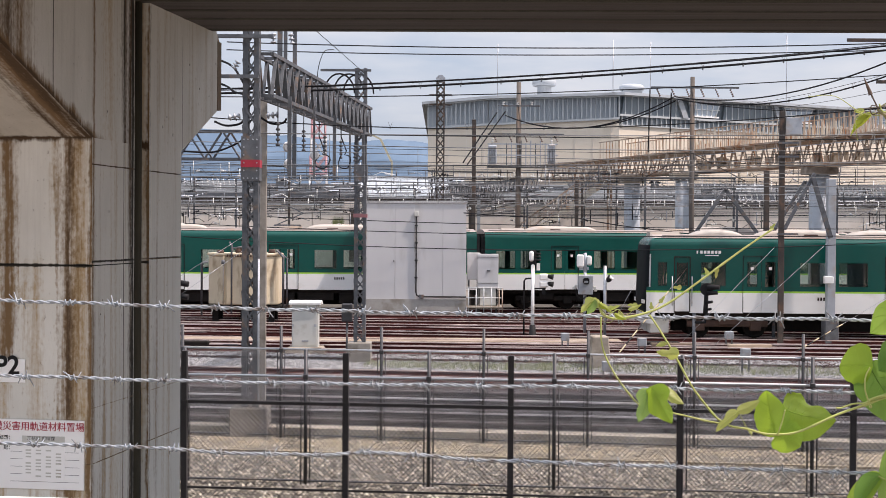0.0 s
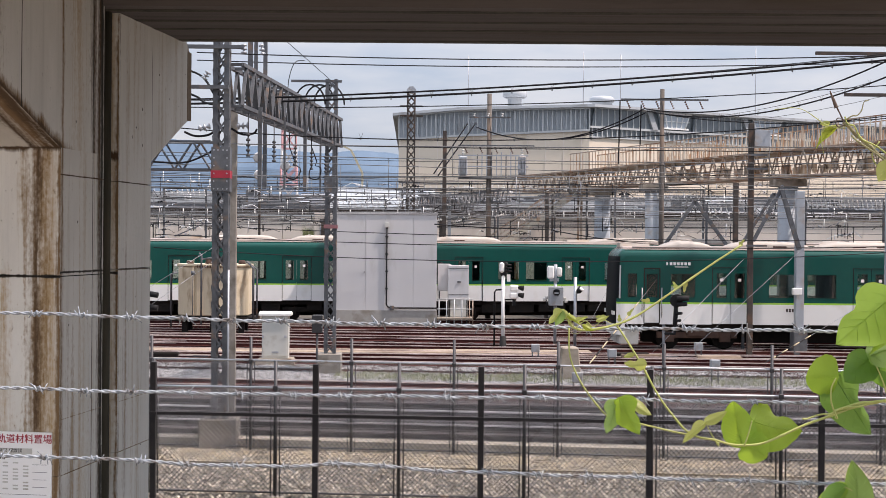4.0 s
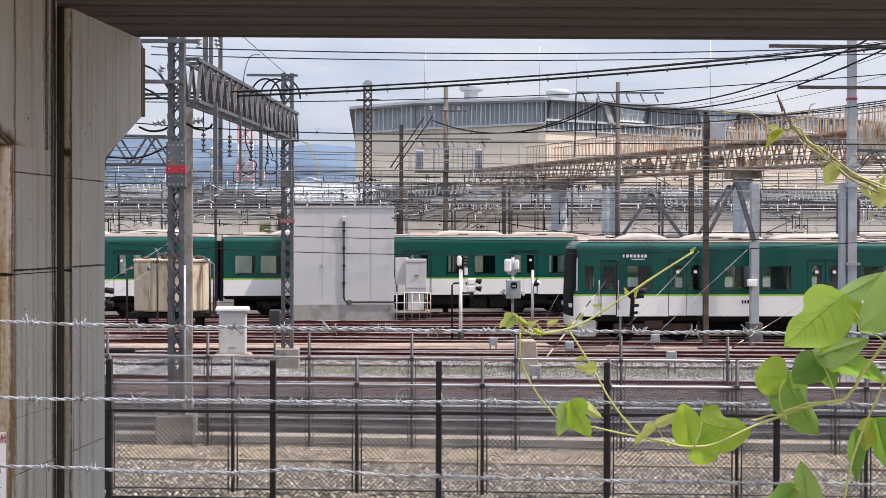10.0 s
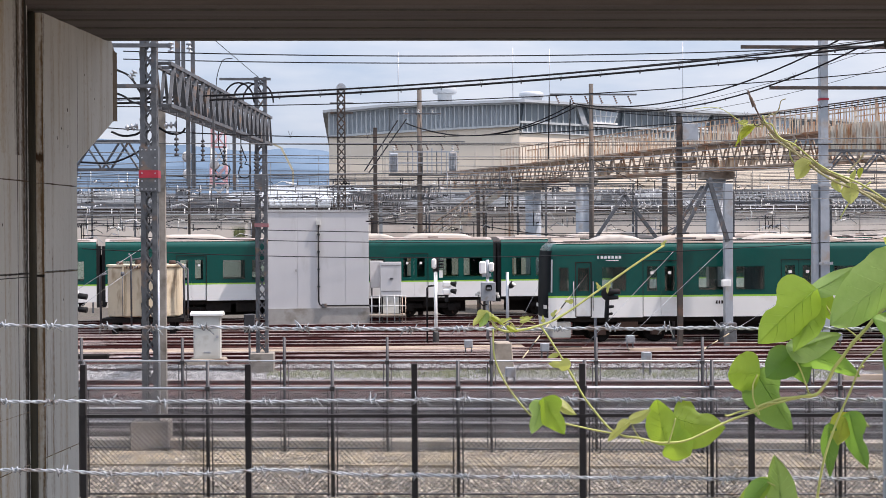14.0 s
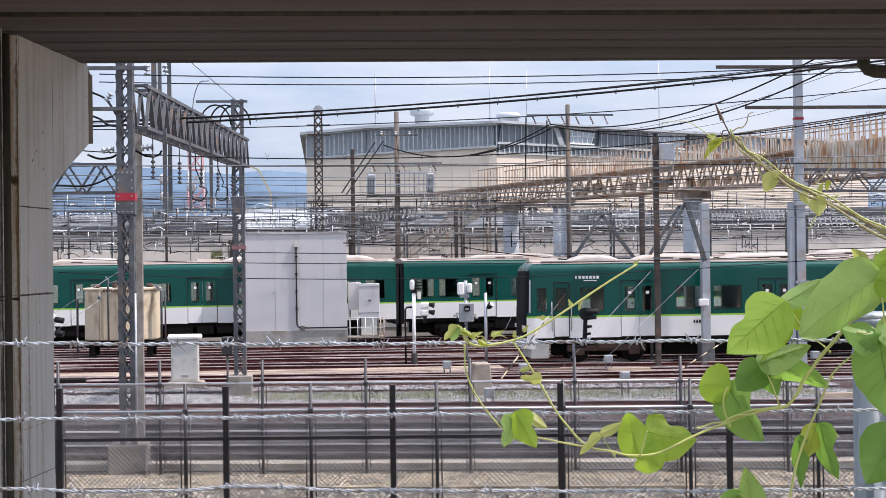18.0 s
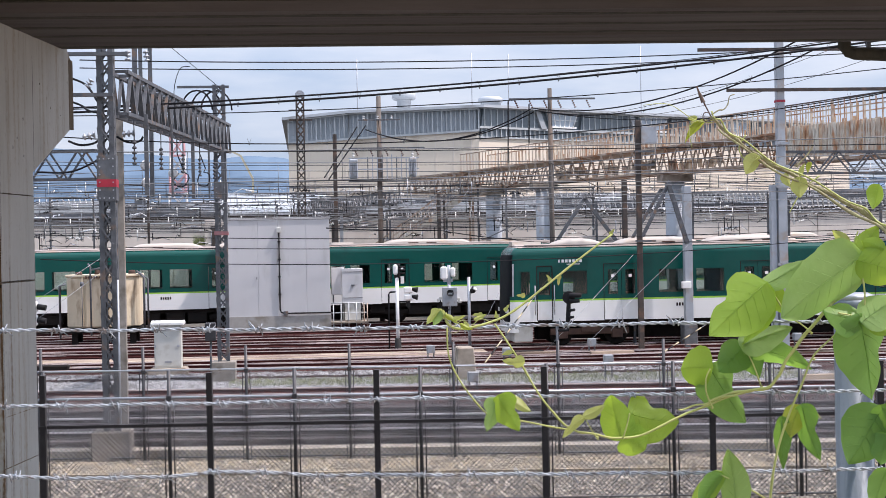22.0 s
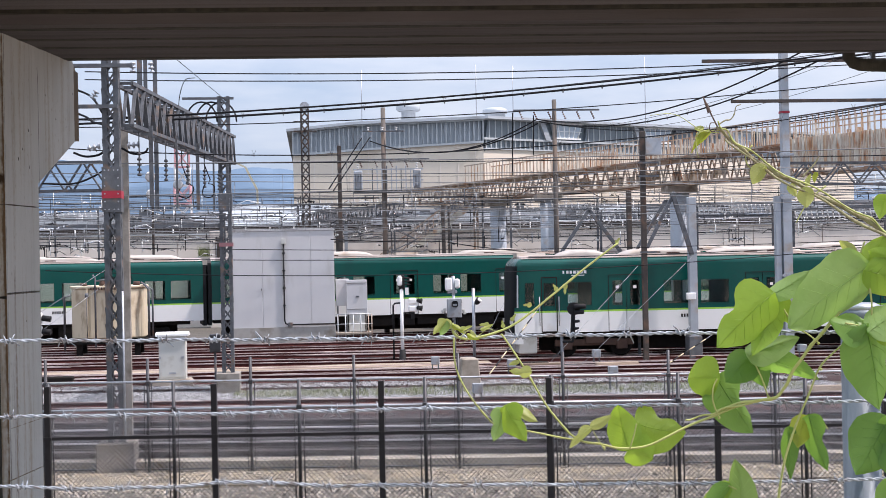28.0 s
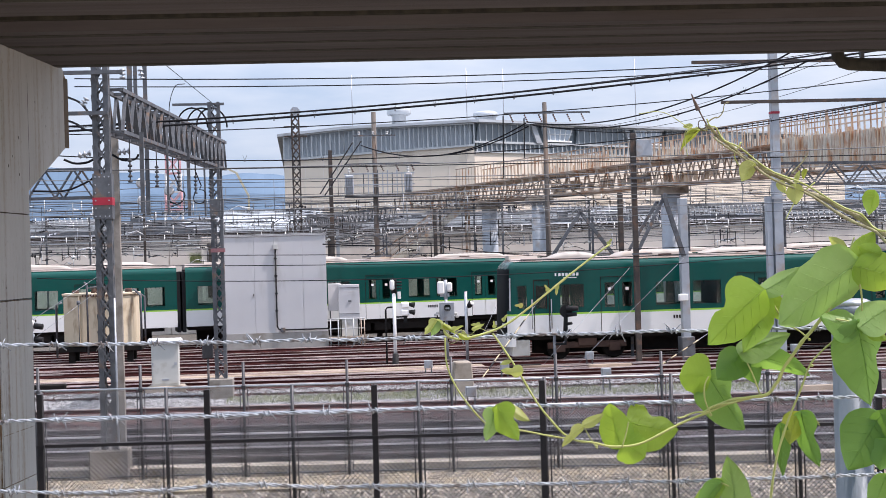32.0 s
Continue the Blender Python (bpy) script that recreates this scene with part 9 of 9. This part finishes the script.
    specs = [  # stalk end, tip, width, shape of each side, lean, fold, droop, material, moved by the wind
        ((0.651, 1.915, 4.132), (0.573, 1.915, 4.063), 0.0811, (1, 0), 12, 0.25, 0.10, "leaf", True),
        ((0.659, 1.935, 4.131), (0.631, 1.935, 4.047), 0.0400, (0, 0), -25, 0.30, 0.20, "leaf", True),
        ((0.659, 1.930, 4.132), (0.715, 1.930, 4.162), 0.0274, (0, 0), 35, 0.35, 0.25, "paleleaf", False),
        ((0.667, 1.950, 4.130), (0.697, 1.950, 4.088), 0.0307, (0, 0), -10, 0.20, 0.10, "leaf", False),
        ((0.783, 1.905, 4.167), (0.669, 1.905, 4.089), 0.0845, (2, 2), 18, 0.22, 0.12, "paleleaf", False),
        ((0.784, 1.900, 4.163), (0.853, 1.900, 4.136), 0.0562, (0, 0), -8, 0.20, 0.10, "leaf", False),
        ((0.786, 1.915, 4.168), (0.817, 1.915, 4.211), 0.0302, (0, 0), 25, 0.30, 0.20, "leaf", False),
        ((0.776, 1.925, 4.184), (0.754, 1.925, 4.207), 0.0152, (0, 0), 25, 0.30, 0.20, "youngleaf", False),
        ((0.630, 1.945, 4.047), (0.701, 1.945, 4.067), 0.0330, (0, 2), 40, 0.40, 0.20, "paleleaf", False),
        ((0.641, 1.966, 4.044), (0.735, 1.966, 4.013), 0.0356, (0, 0), -30, 0.25, 0.10, "midleaf", False),
        ((0.641, 1.975, 4.045), (0.603, 1.975, 4.008), 0.0459, (0, 0), -20, 0.25, 0.10, "darkleaf", False),
        ((0.643, 1.979, 4.044), (0.664, 1.979, 3.999), 0.0351, (0, 0), -20, 0.25, 0.10, "darkleaf", False),
        ((0.594, 1.985, 4.012), (0.641, 1.985, 3.934), 0.0645, (2, 1), 15, 0.30, 0.12, "midleaf", False),
        ((0.592, 1.975, 4.014), (0.548, 1.975, 4.016), 0.0584, (2, 2), 10, 0.25, 0.15, "leaf", False),
        ((0.779, 1.895, 4.084), (0.791, 1.895, 3.972), 0.0840, (0, 1), 14, 0.30, 0.12, "midleaf", False),
        ((0.783, 1.900, 4.083), (0.728, 1.900, 4.095), 0.0449, (0, 0), -30, 0.30, 0.10, "midleaf", False),
        ((0.783, 1.890, 4.081), (0.838, 1.890, 4.111), 0.0447, (0, 0), 30, 0.30, 0.20, "paleleaf", False),
        ((0.795, 1.890, 4.079), (0.818, 1.890, 4.061), 0.0223, (0, 0), 10, 0.30, 0.20, "leaf", False),
        ((0.803, 1.885, 3.959), (0.755, 1.885, 3.886), 0.0724, (0, 0), -18, 0.25, 0.10, "darkleaf", False),
        ((0.802, 1.880, 3.963), (0.831, 1.880, 3.900), 0.0482, (0, 0), -18, 0.25, 0.10, "darkleaf", False),
        ((0.810, 1.875, 3.925), (0.797, 1.875, 3.886), 0.0443, (0, 0), -18, 0.25, 0.10, "darkleaf", False),
        ((0.688, 1.955, 3.942), (0.691, 1.955, 3.872), 0.0193, (0, 0), -45, 0.40, 0.20, "darkleaf", False),
        ((0.711, 1.950, 3.959), (0.697, 1.950, 3.916), 0.0338, (0, 0), -10, 0.25, 0.10, "oliveleaf", False),
        ((0.714, 1.945, 3.959), (0.740, 1.945, 3.885), 0.0322, (0, 1), -30, 0.30, 0.20, "darkleaf", False),
        ((0.617, 1.950, 3.820), (0.609, 1.950, 3.905), 0.0369, (0, 0), 30, 0.35, 0.20, "paleleaf", False),
        ((0.598, 1.955, 3.866), (0.565, 1.955, 3.820), 0.0308, (0, 0), 10, 0.30, 0.20, "midleaf", False),
        ((0.598, 1.960, 3.867), (0.552, 1.960, 3.809), 0.0255, (0, 0), -30, 0.30, 0.20, "leaf", False),
        ((0.807, 1.880, 3.877), (0.784, 1.880, 3.825), 0.0333, (0, 0), 0, 0.30, 0.20, "midleaf", False),
        ((0.817, 1.900, 4.180), (0.785, 1.900, 4.192), 0.0225, (0, 0), 10, 0.30, 0.20, "leaf", False),
        ((0.464, 1.985, 3.918), (0.451, 1.985, 3.981), 0.0449, (0, 2), 20, 0.30, 0.20, "leaf", False),
        ((0.477, 1.988, 3.952), (0.547, 1.988, 3.937), 0.0684, (2, 1), 14, 0.30, 0.15, "leaf", False),
        ((0.469, 1.982, 3.921), (0.497, 1.982, 3.901), 0.0487, (2, 2), -12, 0.20, 0.10, "leaf", False),
        ((0.282, 1.955, 3.981), (0.267, 1.955, 3.938), 0.0298, (1, 0), 12, 0.30, 0.20, "paleleaf", False),
        ((0.286, 1.950, 3.985), (0.314, 1.950, 3.938), 0.0402, (0, 1), -12, 0.30, 0.20, "leaf", False),
        ((0.291, 1.957, 3.985), (0.330, 1.957, 3.962), 0.0221, (1, 0), 20, 0.30, 0.20, "youngleaf", False),
        ((0.405, 1.965, 3.951), (0.375, 1.965, 3.925), 0.0164, (1, 0), 15, 0.30, 0.20, "youngleaf", False),
        ((0.408, 1.965, 3.953), (0.437, 1.965, 3.968), 0.0145, (0, 0), 15, 0.30, 0.20, "youngleaf", False),
        ((0.323, 1.965, 4.031), (0.293, 1.965, 4.035), 0.0183, (1, 1), 15, 0.30, 0.20, "youngleaf", False),
        ((0.655, 1.940, 4.311), (0.635, 1.940, 4.287), 0.0251, (0, 0), 15, 0.35, 0.25, "youngleaf", False),
        ((0.714, 1.940, 4.280), (0.714, 1.940, 4.252), 0.0226, (0, 0), -20, 0.35, 0.25, "youngleaf", False),
        ((0.694, 1.945, 4.286), (0.700, 1.945, 4.268), 0.0151, (0, 0), 15, 0.35, 0.25, "youngleaf", False),
        ((0.812, 1.900, 4.266), (0.800, 1.900, 4.234), 0.0276, (0, 0), 15, 0.35, 0.25, "leaf", False),
        ((0.207, 1.970, 4.105), (0.188, 1.970, 4.087), 0.0150, (1, 0), 20, 0.45, 0.25, "youngleaf", False),
        ((0.208, 1.970, 4.104), (0.199, 1.970, 4.084), 0.0120, (0, 0), -25, 0.45, 0.25, "paleleaf", False),
        ((0.210, 1.970, 4.104), (0.217, 1.970, 4.092), 0.0105, (0, 1), 15, 0.45, 0.25, "youngleaf", False),
        ((0.211, 1.970, 4.102), (0.203, 1.970, 4.107), 0.0080, (0, 0), 15, 0.45, 0.25, "youngleaf", False),
        ((0.583, 1.955, 4.362), (0.552, 1.955, 4.334), 0.0115, (0, 0), 35, 0.45, 0.25, "oliveleaf", False),
        ((0.578, 1.955, 4.363), (0.562, 1.955, 4.354), 0.008, (0, 0), -30, 0.45, 0.25, "youngleaf", False),
        ((0.573, 1.955, 4.367), (0.559, 1.955, 4.367), 0.007, (0, 0), 20, 0.45, 0.25, "youngleaf", False),
        ((0.736, 1.955, 4.302), (0.730, 1.955, 4.288), 0.009, (0, 0), 20, 0.45, 0.25, "oliveleaf", False),
        ((0.720, 1.955, 4.284), (0.727, 1.955, 4.301), 0.007, (0, 0), 20, 0.45, 0.25, "youngleaf", False),
        ((0.216, 1.965, 4.099), (0.232, 1.965, 4.086), 0.0085, (1, 0), 20, 0.45, 0.25, "oliveleaf", False),
        ((0.227, 1.965, 4.092), (0.243, 1.965, 4.098), 0.007, (0, 1), -20, 0.45, 0.25, "youngleaf", False),
        ((0.236, 1.962, 4.086), (0.252, 1.962, 4.078), 0.007, (0, 0), 15, 0.45, 0.25, "oliveleaf", False),
        ((0.255, 1.962, 4.092), (0.272, 1.962, 4.099), 0.006, (0, 0), 15, 0.45, 0.25, "youngleaf", False),
        ((0.308, 1.970, 4.045), (0.293, 1.970, 4.042), 0.0071, (0, 0), 15, 0.35, 0.25, "youngleaf", False),
        ((0.267, 1.970, 4.097), (0.253, 1.970, 4.099), 0.0081, (1, 1), 15, 0.35, 0.25, "youngleaf", None),
        ((0.299, 1.970, 4.103), (0.305, 1.970, 4.113), 0.0067, (1, 1), -20, 0.35, 0.25, "youngleaf", None),
        ((0.287, 1.970, 4.094), (0.286, 1.970, 4.104), 0.0061, (1, 1), 15, 0.35, 0.25, "youngleaf", None),
        ((0.247, 1.970, 4.082), (0.241, 1.970, 4.090), 0.0061, (1, 1), 15, 0.35, 0.25, "youngleaf", None),
        ((0.376, 1.970, 4.152), (0.374, 1.970, 4.138), 0.0081, (1, 1), 15, 0.35, 0.25, "youngleaf", None),
        ((0.363, 1.970, 4.144), (0.358, 1.970, 4.153), 0.0061, (1, 1), 15, 0.35, 0.25, "youngleaf", None),
        ((0.327, 1.970, 4.124), (0.315, 1.970, 4.125), 0.0074, (1, 1), 15, 0.35, 0.25, "youngleaf", None),
        ((0.449, 1.970, 4.208), (0.455, 1.970, 4.216), 0.0061, (1, 1), 15, 0.35, 0.25, "youngleaf", None),
    ]
    for base, tip, width, sides, lean, fold, cup, m, moved in specs:
        ob = leaflet(sh if moved is None else th, base, tip, width, sides, lean, fold, cup, m)
        if moved is None:
            ob.matrix_basis = sh.matrix_basis.inverted() @ ob.matrix_basis
        elif moved:
            FLUTTER.append(ob)
    SWAYING.append(sh)

# ---- loose stones and grass ----
def scatter(name, label, category, region, count, size, m, seed, stretch=1.0, slope=-0.13, z=0.0, blades=False):
    """Many small stones or blades in one mesh."""
    rs = np.random.RandomState(seed)
    x0, x1, y0, y1 = region
    px = rs.uniform(x0, x1, count)
    py = rs.uniform(y0, y1, count) + slope * px
    s = size * rs.uniform(0.45, 1.25, count)
    if blades:
        verts = np.zeros((count, 3, 3))
        a = rs.uniform(0, 6.28, count)
        w = 0.012
        lean = rs.uniform(-0.5, 0.5, (count, 2)) * s[:, None]
        verts[:, 0] = np.stack([px - np.cos(a) * w, py - np.sin(a) * w, np.full(count, z)], 1)
        verts[:, 1] = np.stack([px + np.cos(a) * w, py + np.sin(a) * w, np.full(count, z)], 1)
        verts[:, 2] = np.stack([px + lean[:, 0], py + lean[:, 1], z + s], 1)
        faces = np.arange(count * 3).reshape(-1, 3)
    else:
        base = np.array([(1, 0, 0), (-1, 0, 0), (0, 1, 0), (0, -1, 0), (0, 0, 0.8), (0, 0, -0.6)], float)
        tri = np.array([(0, 2, 4), (2, 1, 4), (1, 3, 4), (3, 0, 4), (2, 0, 5), (1, 2, 5), (3, 1, 5), (0, 3, 5)])
        jit = base[None] * rs.uniform(0.6, 1.3, (count, 6, 1)) + rs.uniform(-0.22, 0.22, (count, 6, 3))
        a = rs.uniform(0, 6.28, count)
        ca, sa = np.cos(a)[:, None], np.sin(a)[:, None]
        v = jit * s[:, None, None] * 0.5
        verts = np.stack([v[..., 0] * ca - v[..., 1] * sa + px[:, None], v[..., 0] * sa + v[..., 1] * ca + py[:, None], v[..., 2] * 0.8 + z + s[:, None] * 0.12], -1)
        faces = (tri[None] + 6 * np.arange(count)[:, None, None]).reshape(-1, 3)
    me = bpy.data.meshes.new(name)
    me.from_pydata(verts.reshape(-1, 3).tolist(), [], faces.tolist())
    me.materials.append(M[m])
    tagged(new(name, me), label, category, kind="stuff")

def island_stone(name, tones, rough=0.9):
    m = bpy.data.materials.new(name)
    m.use_nodes = True
    n, l = m.node_tree.nodes, m.node_tree.links
    p = n["Principled BSDF"]
    p.inputs["Roughness"].default_value = rough
    g = n.new("ShaderNodeNewGeometry")
    r = n.new("ShaderNodeValToRGB")
    e = r.color_ramp.elements
    e[0].color, e[1].color = (*tones[0], 1), (*tones[-1], 1)
    for k, t in enumerate(tones[1:-1]):
        e.new((k + 1) / (len(tones) - 1)).color = (*t, 1)
    l.new(g.outputs["Random Per Island"], r.inputs[0])
    l.new(r.outputs[0], p.inputs["Base Color"])
    return m

M["pebble"] = island_stone("mixed_gravel", [(0.042, 0.036, 0.032), (0.38, 0.335, 0.27), (0.62, 0.565, 0.47), (0.085, 0.075, 0.064), (0.49, 0.43, 0.345)])
M["greystone"] = island_stone("grey_ballast_stone", [(0.09, 0.088, 0.09), (0.30, 0.295, 0.30), (0.44, 0.435, 0.44), (0.17, 0.165, 0.17)])
M["brownstone"] = island_stone("rust_brown_ballast_stone", [(0.02, 0.010, 0.010), (0.08, 0.040, 0.036), (0.03, 0.016, 0.015), (0.15, 0.09, 0.082)])
M["duststone"] = island_stone("dust_grey_ballast_stone", [(0.014, 0.012, 0.013), (0.13, 0.12, 0.125), (0.03, 0.026, 0.028), (0.24, 0.225, 0.23)])
M["blade"] = island_stone("grass_blade", [(0.10, 0.15, 0.045), (0.20, 0.23, 0.09), (0.32, 0.30, 0.17)], 0.7)

def ground_cover():
    scatter("gravel", "mixed beige and brown gravel before the tracks", "gravel", (-7, 10, 17.5, 28.6), 24000, 0.088, "pebble", 1)
    scatter("gravel", "loose gravel scattered over the sand", "gravel", (-8, 12, 26.5, 28.3), 1500, 0.09, "pebble", 31, slope=-0.137, z=0.055)
    scatter("gravel", "coarse grey ballast beside the outer track", "gravel", (-12, 16, 42.6, 46.4), 17000, 0.10, "greystone", 2)
    scatter("gravel", "coarse grey ballast up to the rails", "gravel", (-12, 16, 45.45, 46.9), 5200, 0.11, "greystone", 12, slope=-0.115, z=0.11)
    scatter("gravel", "mixed pale gravel before the sandy path", "gravel", (-13, 9, 49.7, 50.98), 3600, 0.11, "pebble", 13, slope=0, z=0.07)
    scatter("grass", "sparse grass in the grey ballast", "grass", (-2.4, 3.4, 43.2, 45.2), 2400, 0.13, "blade", 14, blades=True)
    scatter("gravel", "dust-grey ballast between the near tracks", "gravel", (-9, 14, 29.2, 37.0), 11000, 0.10, "duststone", 3, z=0.10)
    scatter("gravel", "rust-brown ballast of the middle track", "gravel", (-9, 14, 37.0, 41.6), 5000, 0.10, "brownstone", 21, z=0.10)
    scatter("gravel", "rust-brown ballast of the far tracks", "gravel", (-14, 22, 46.0, 53.5), 9000, 0.09, "brownstone", 4, slope=-0.1, z=0.1)
    scatter("grass", "short green grass tufts in the ballast", "grass", (3, 15, 43.2, 45.6), 4200, 0.14, "blade", 5, blades=True)
    scatter("grass", "thin grass in the gravel", "grass", (-4, 8, 27.2, 28.9), 500, 0.09, "blade", 6, blades=True)
    scatter("grass", "small green shrub beside the shed wall", "shrub", (-6.75, -6.15, 88.4, 89.2), 520, 0.6, "blade", 8, blades=True, slope=0, z=4.35)

# ---- notices on the pier ----
def letters(text, size, m, parent, place, bold=0.0):
    cu = bpy.data.curves.new("lettering", "FONT")
    cu.body, cu.size, cu.align_x, cu.align_y = text, size, "LEFT", "BOTTOM"
    cu.offset = bold
    ob = new("lettering_source", cu)
    bpy.context.view_layer.update()
    me = bpy.data.meshes.new_from_object(ob.evaluated_get(bpy.context.evaluated_depsgraph_get()))
    bpy.data.objects.remove(ob)
    me.materials.clear()
    me.materials.append(M[m])
    o = new("lettering", me)
    o.parent = parent
    o.matrix_basis = place
    return o

def notices():
    # in the pier's own space the front face lies at y = -2.2
    turn = pose(-2.49, 13.68, 0, 0, 0, -8.3)
    sg = thing("notice_board", "white notice board with a red heading on the pier", "sign", turn @ pose(-0.972, -2.2, 2.093))
    bm = B()
    box(bm, 0, 0.92, -0.02, -0.004, 0, 0.56)
    part("board", bm, "signwhite", sg, bevel=0.003)
    letters("大規模災害用軌道材料置場", 0.077, "red", sg, pose(0.0, -0.0225, 0.462, 90))
    letters("大規模災害用軌道材料置場", 0.077, "red", sg, pose(0.0028, -0.0229, 0.4632, 90))
    letters("部署：", 0.04, "black", sg, pose(0.20, -0.0225, 0.39, 90), 0.0008)
    letters("記：", 0.04, "black", sg, pose(0.24, -0.0225, 0.31, 90), 0.0008)
    letters("工務部 保線課", 0.038, "black", sg, pose(0.44, -0.0262, 0.39, 90))
    bm = B()
    box(bm, 0.40, 0.76, -0.025, -0.02, 0.375, 0.43)
    part("slip", bm, "cabgrey", sg)
    bm = B()
    box(bm, 0.40, 0.76, -0.024, -0.02, 0.075, 0.35)
    pp = part("paper", bm, "signwhite", sg, "faded printed sheet")
    bm = B()
    for k in range(4):
        for j in range(9):
            if (k * 7 + j * 3) % 5:
                box(bm, 0.43 + k * 0.085, 0.43 + k * 0.085 + 0.045, -0.0255, -0.0242, 0.10 + j * 0.026, 0.10 + j * 0.026 + 0.012)
    tagged(part("faint_print", bm, "cabgrey", pp), kind="stuff")
    bm = B()
    for j in range(5):
        box(bm, 0.30, 0.88, -0.0225, -0.02, 0.06 + j * 0.06, 0.0625 + j * 0.06)
    tagged(part("ruled_line", bm, "steel", sg), kind="stuff")
    pl = thing("pier_sign", "small white plate with a black pier mark", "sign", turn @ pose(-0.815, -2.2, 2.948))
    bm = B()
    box(bm, 0, 0.26, -0.014, -0.004, 0, 0.19)
    part("board", bm, "signwhite", pl, bevel=0.002)
    letters("P2", 0.215, "black", pl, pose(0.0, -0.0165, 0.022, 90), 0.005)

vine()
ground_cover()
notices()

def motions():
    for c, off in RUNNERS:
        walk(c, [(t, run_pose(s + off)) for t, s in RUN])
    for th, ws in th_wheels:
        if any(th is c for c, _ in RUNNERS):
            base = ws.matrix_basis.copy()
            rows, prev = [], None
            for (t0, s0), (t1, s1) in zip(RUN, RUN[1:]):
                n = max(1, math.ceil(abs(s1 - s0) / 0.43 / radians(80)))
                for k in range(n):
                    rows.append((t0 + (t1 - t0) * k / n, s0 + (s1 - s0) * k / n))
            rows.append(RUN[-1])
            keyed, last = [], -9
            for t, s in rows:
                if t - last >= 0.04:
                    keyed.append((t, base @ Matrix.Rotation(s / 0.43, 4, 'Y')))
                    last = t
            walk(ws, keyed)
    # the wind lowers and lifts the long shoot, and folds the upper leaf
    sway = [(0, 1), (2, 1.5), (4, 2.5), (7, 5.5), (8.5, 4), (10, 4), (11.5, 1.5), (13, 3), (16, 3), (18, 5), (20, 2), (22, 0.5), (24, -2), (25.5, -0.5), (28, 0), (30, 0.5), (32, 1)]
    for sh in SWAYING:
        base = sh.matrix_basis.copy()
        walk(sh, [(t, base @ Matrix.Rotation(radians(a), 4, 'Y')) for t, a in sway])
    fold = [(0, 1), (7, 1), (10, 1), (11.5, 0.5), (13, 0), (16, 0.1), (17, 0.5), (18, 1), (19, 0), (20, 0), (21, 1), (22, 0.8), (24, 0), (28, 0), (30, 0.3), (32, 0)]
    for ob in FLUTTER:
        base = ob.matrix_basis.copy()
        walk(ob, [(t, base @ Matrix.Rotation(radians(-38 * f), 4, 'Z')) for t, f in fold])

motions()
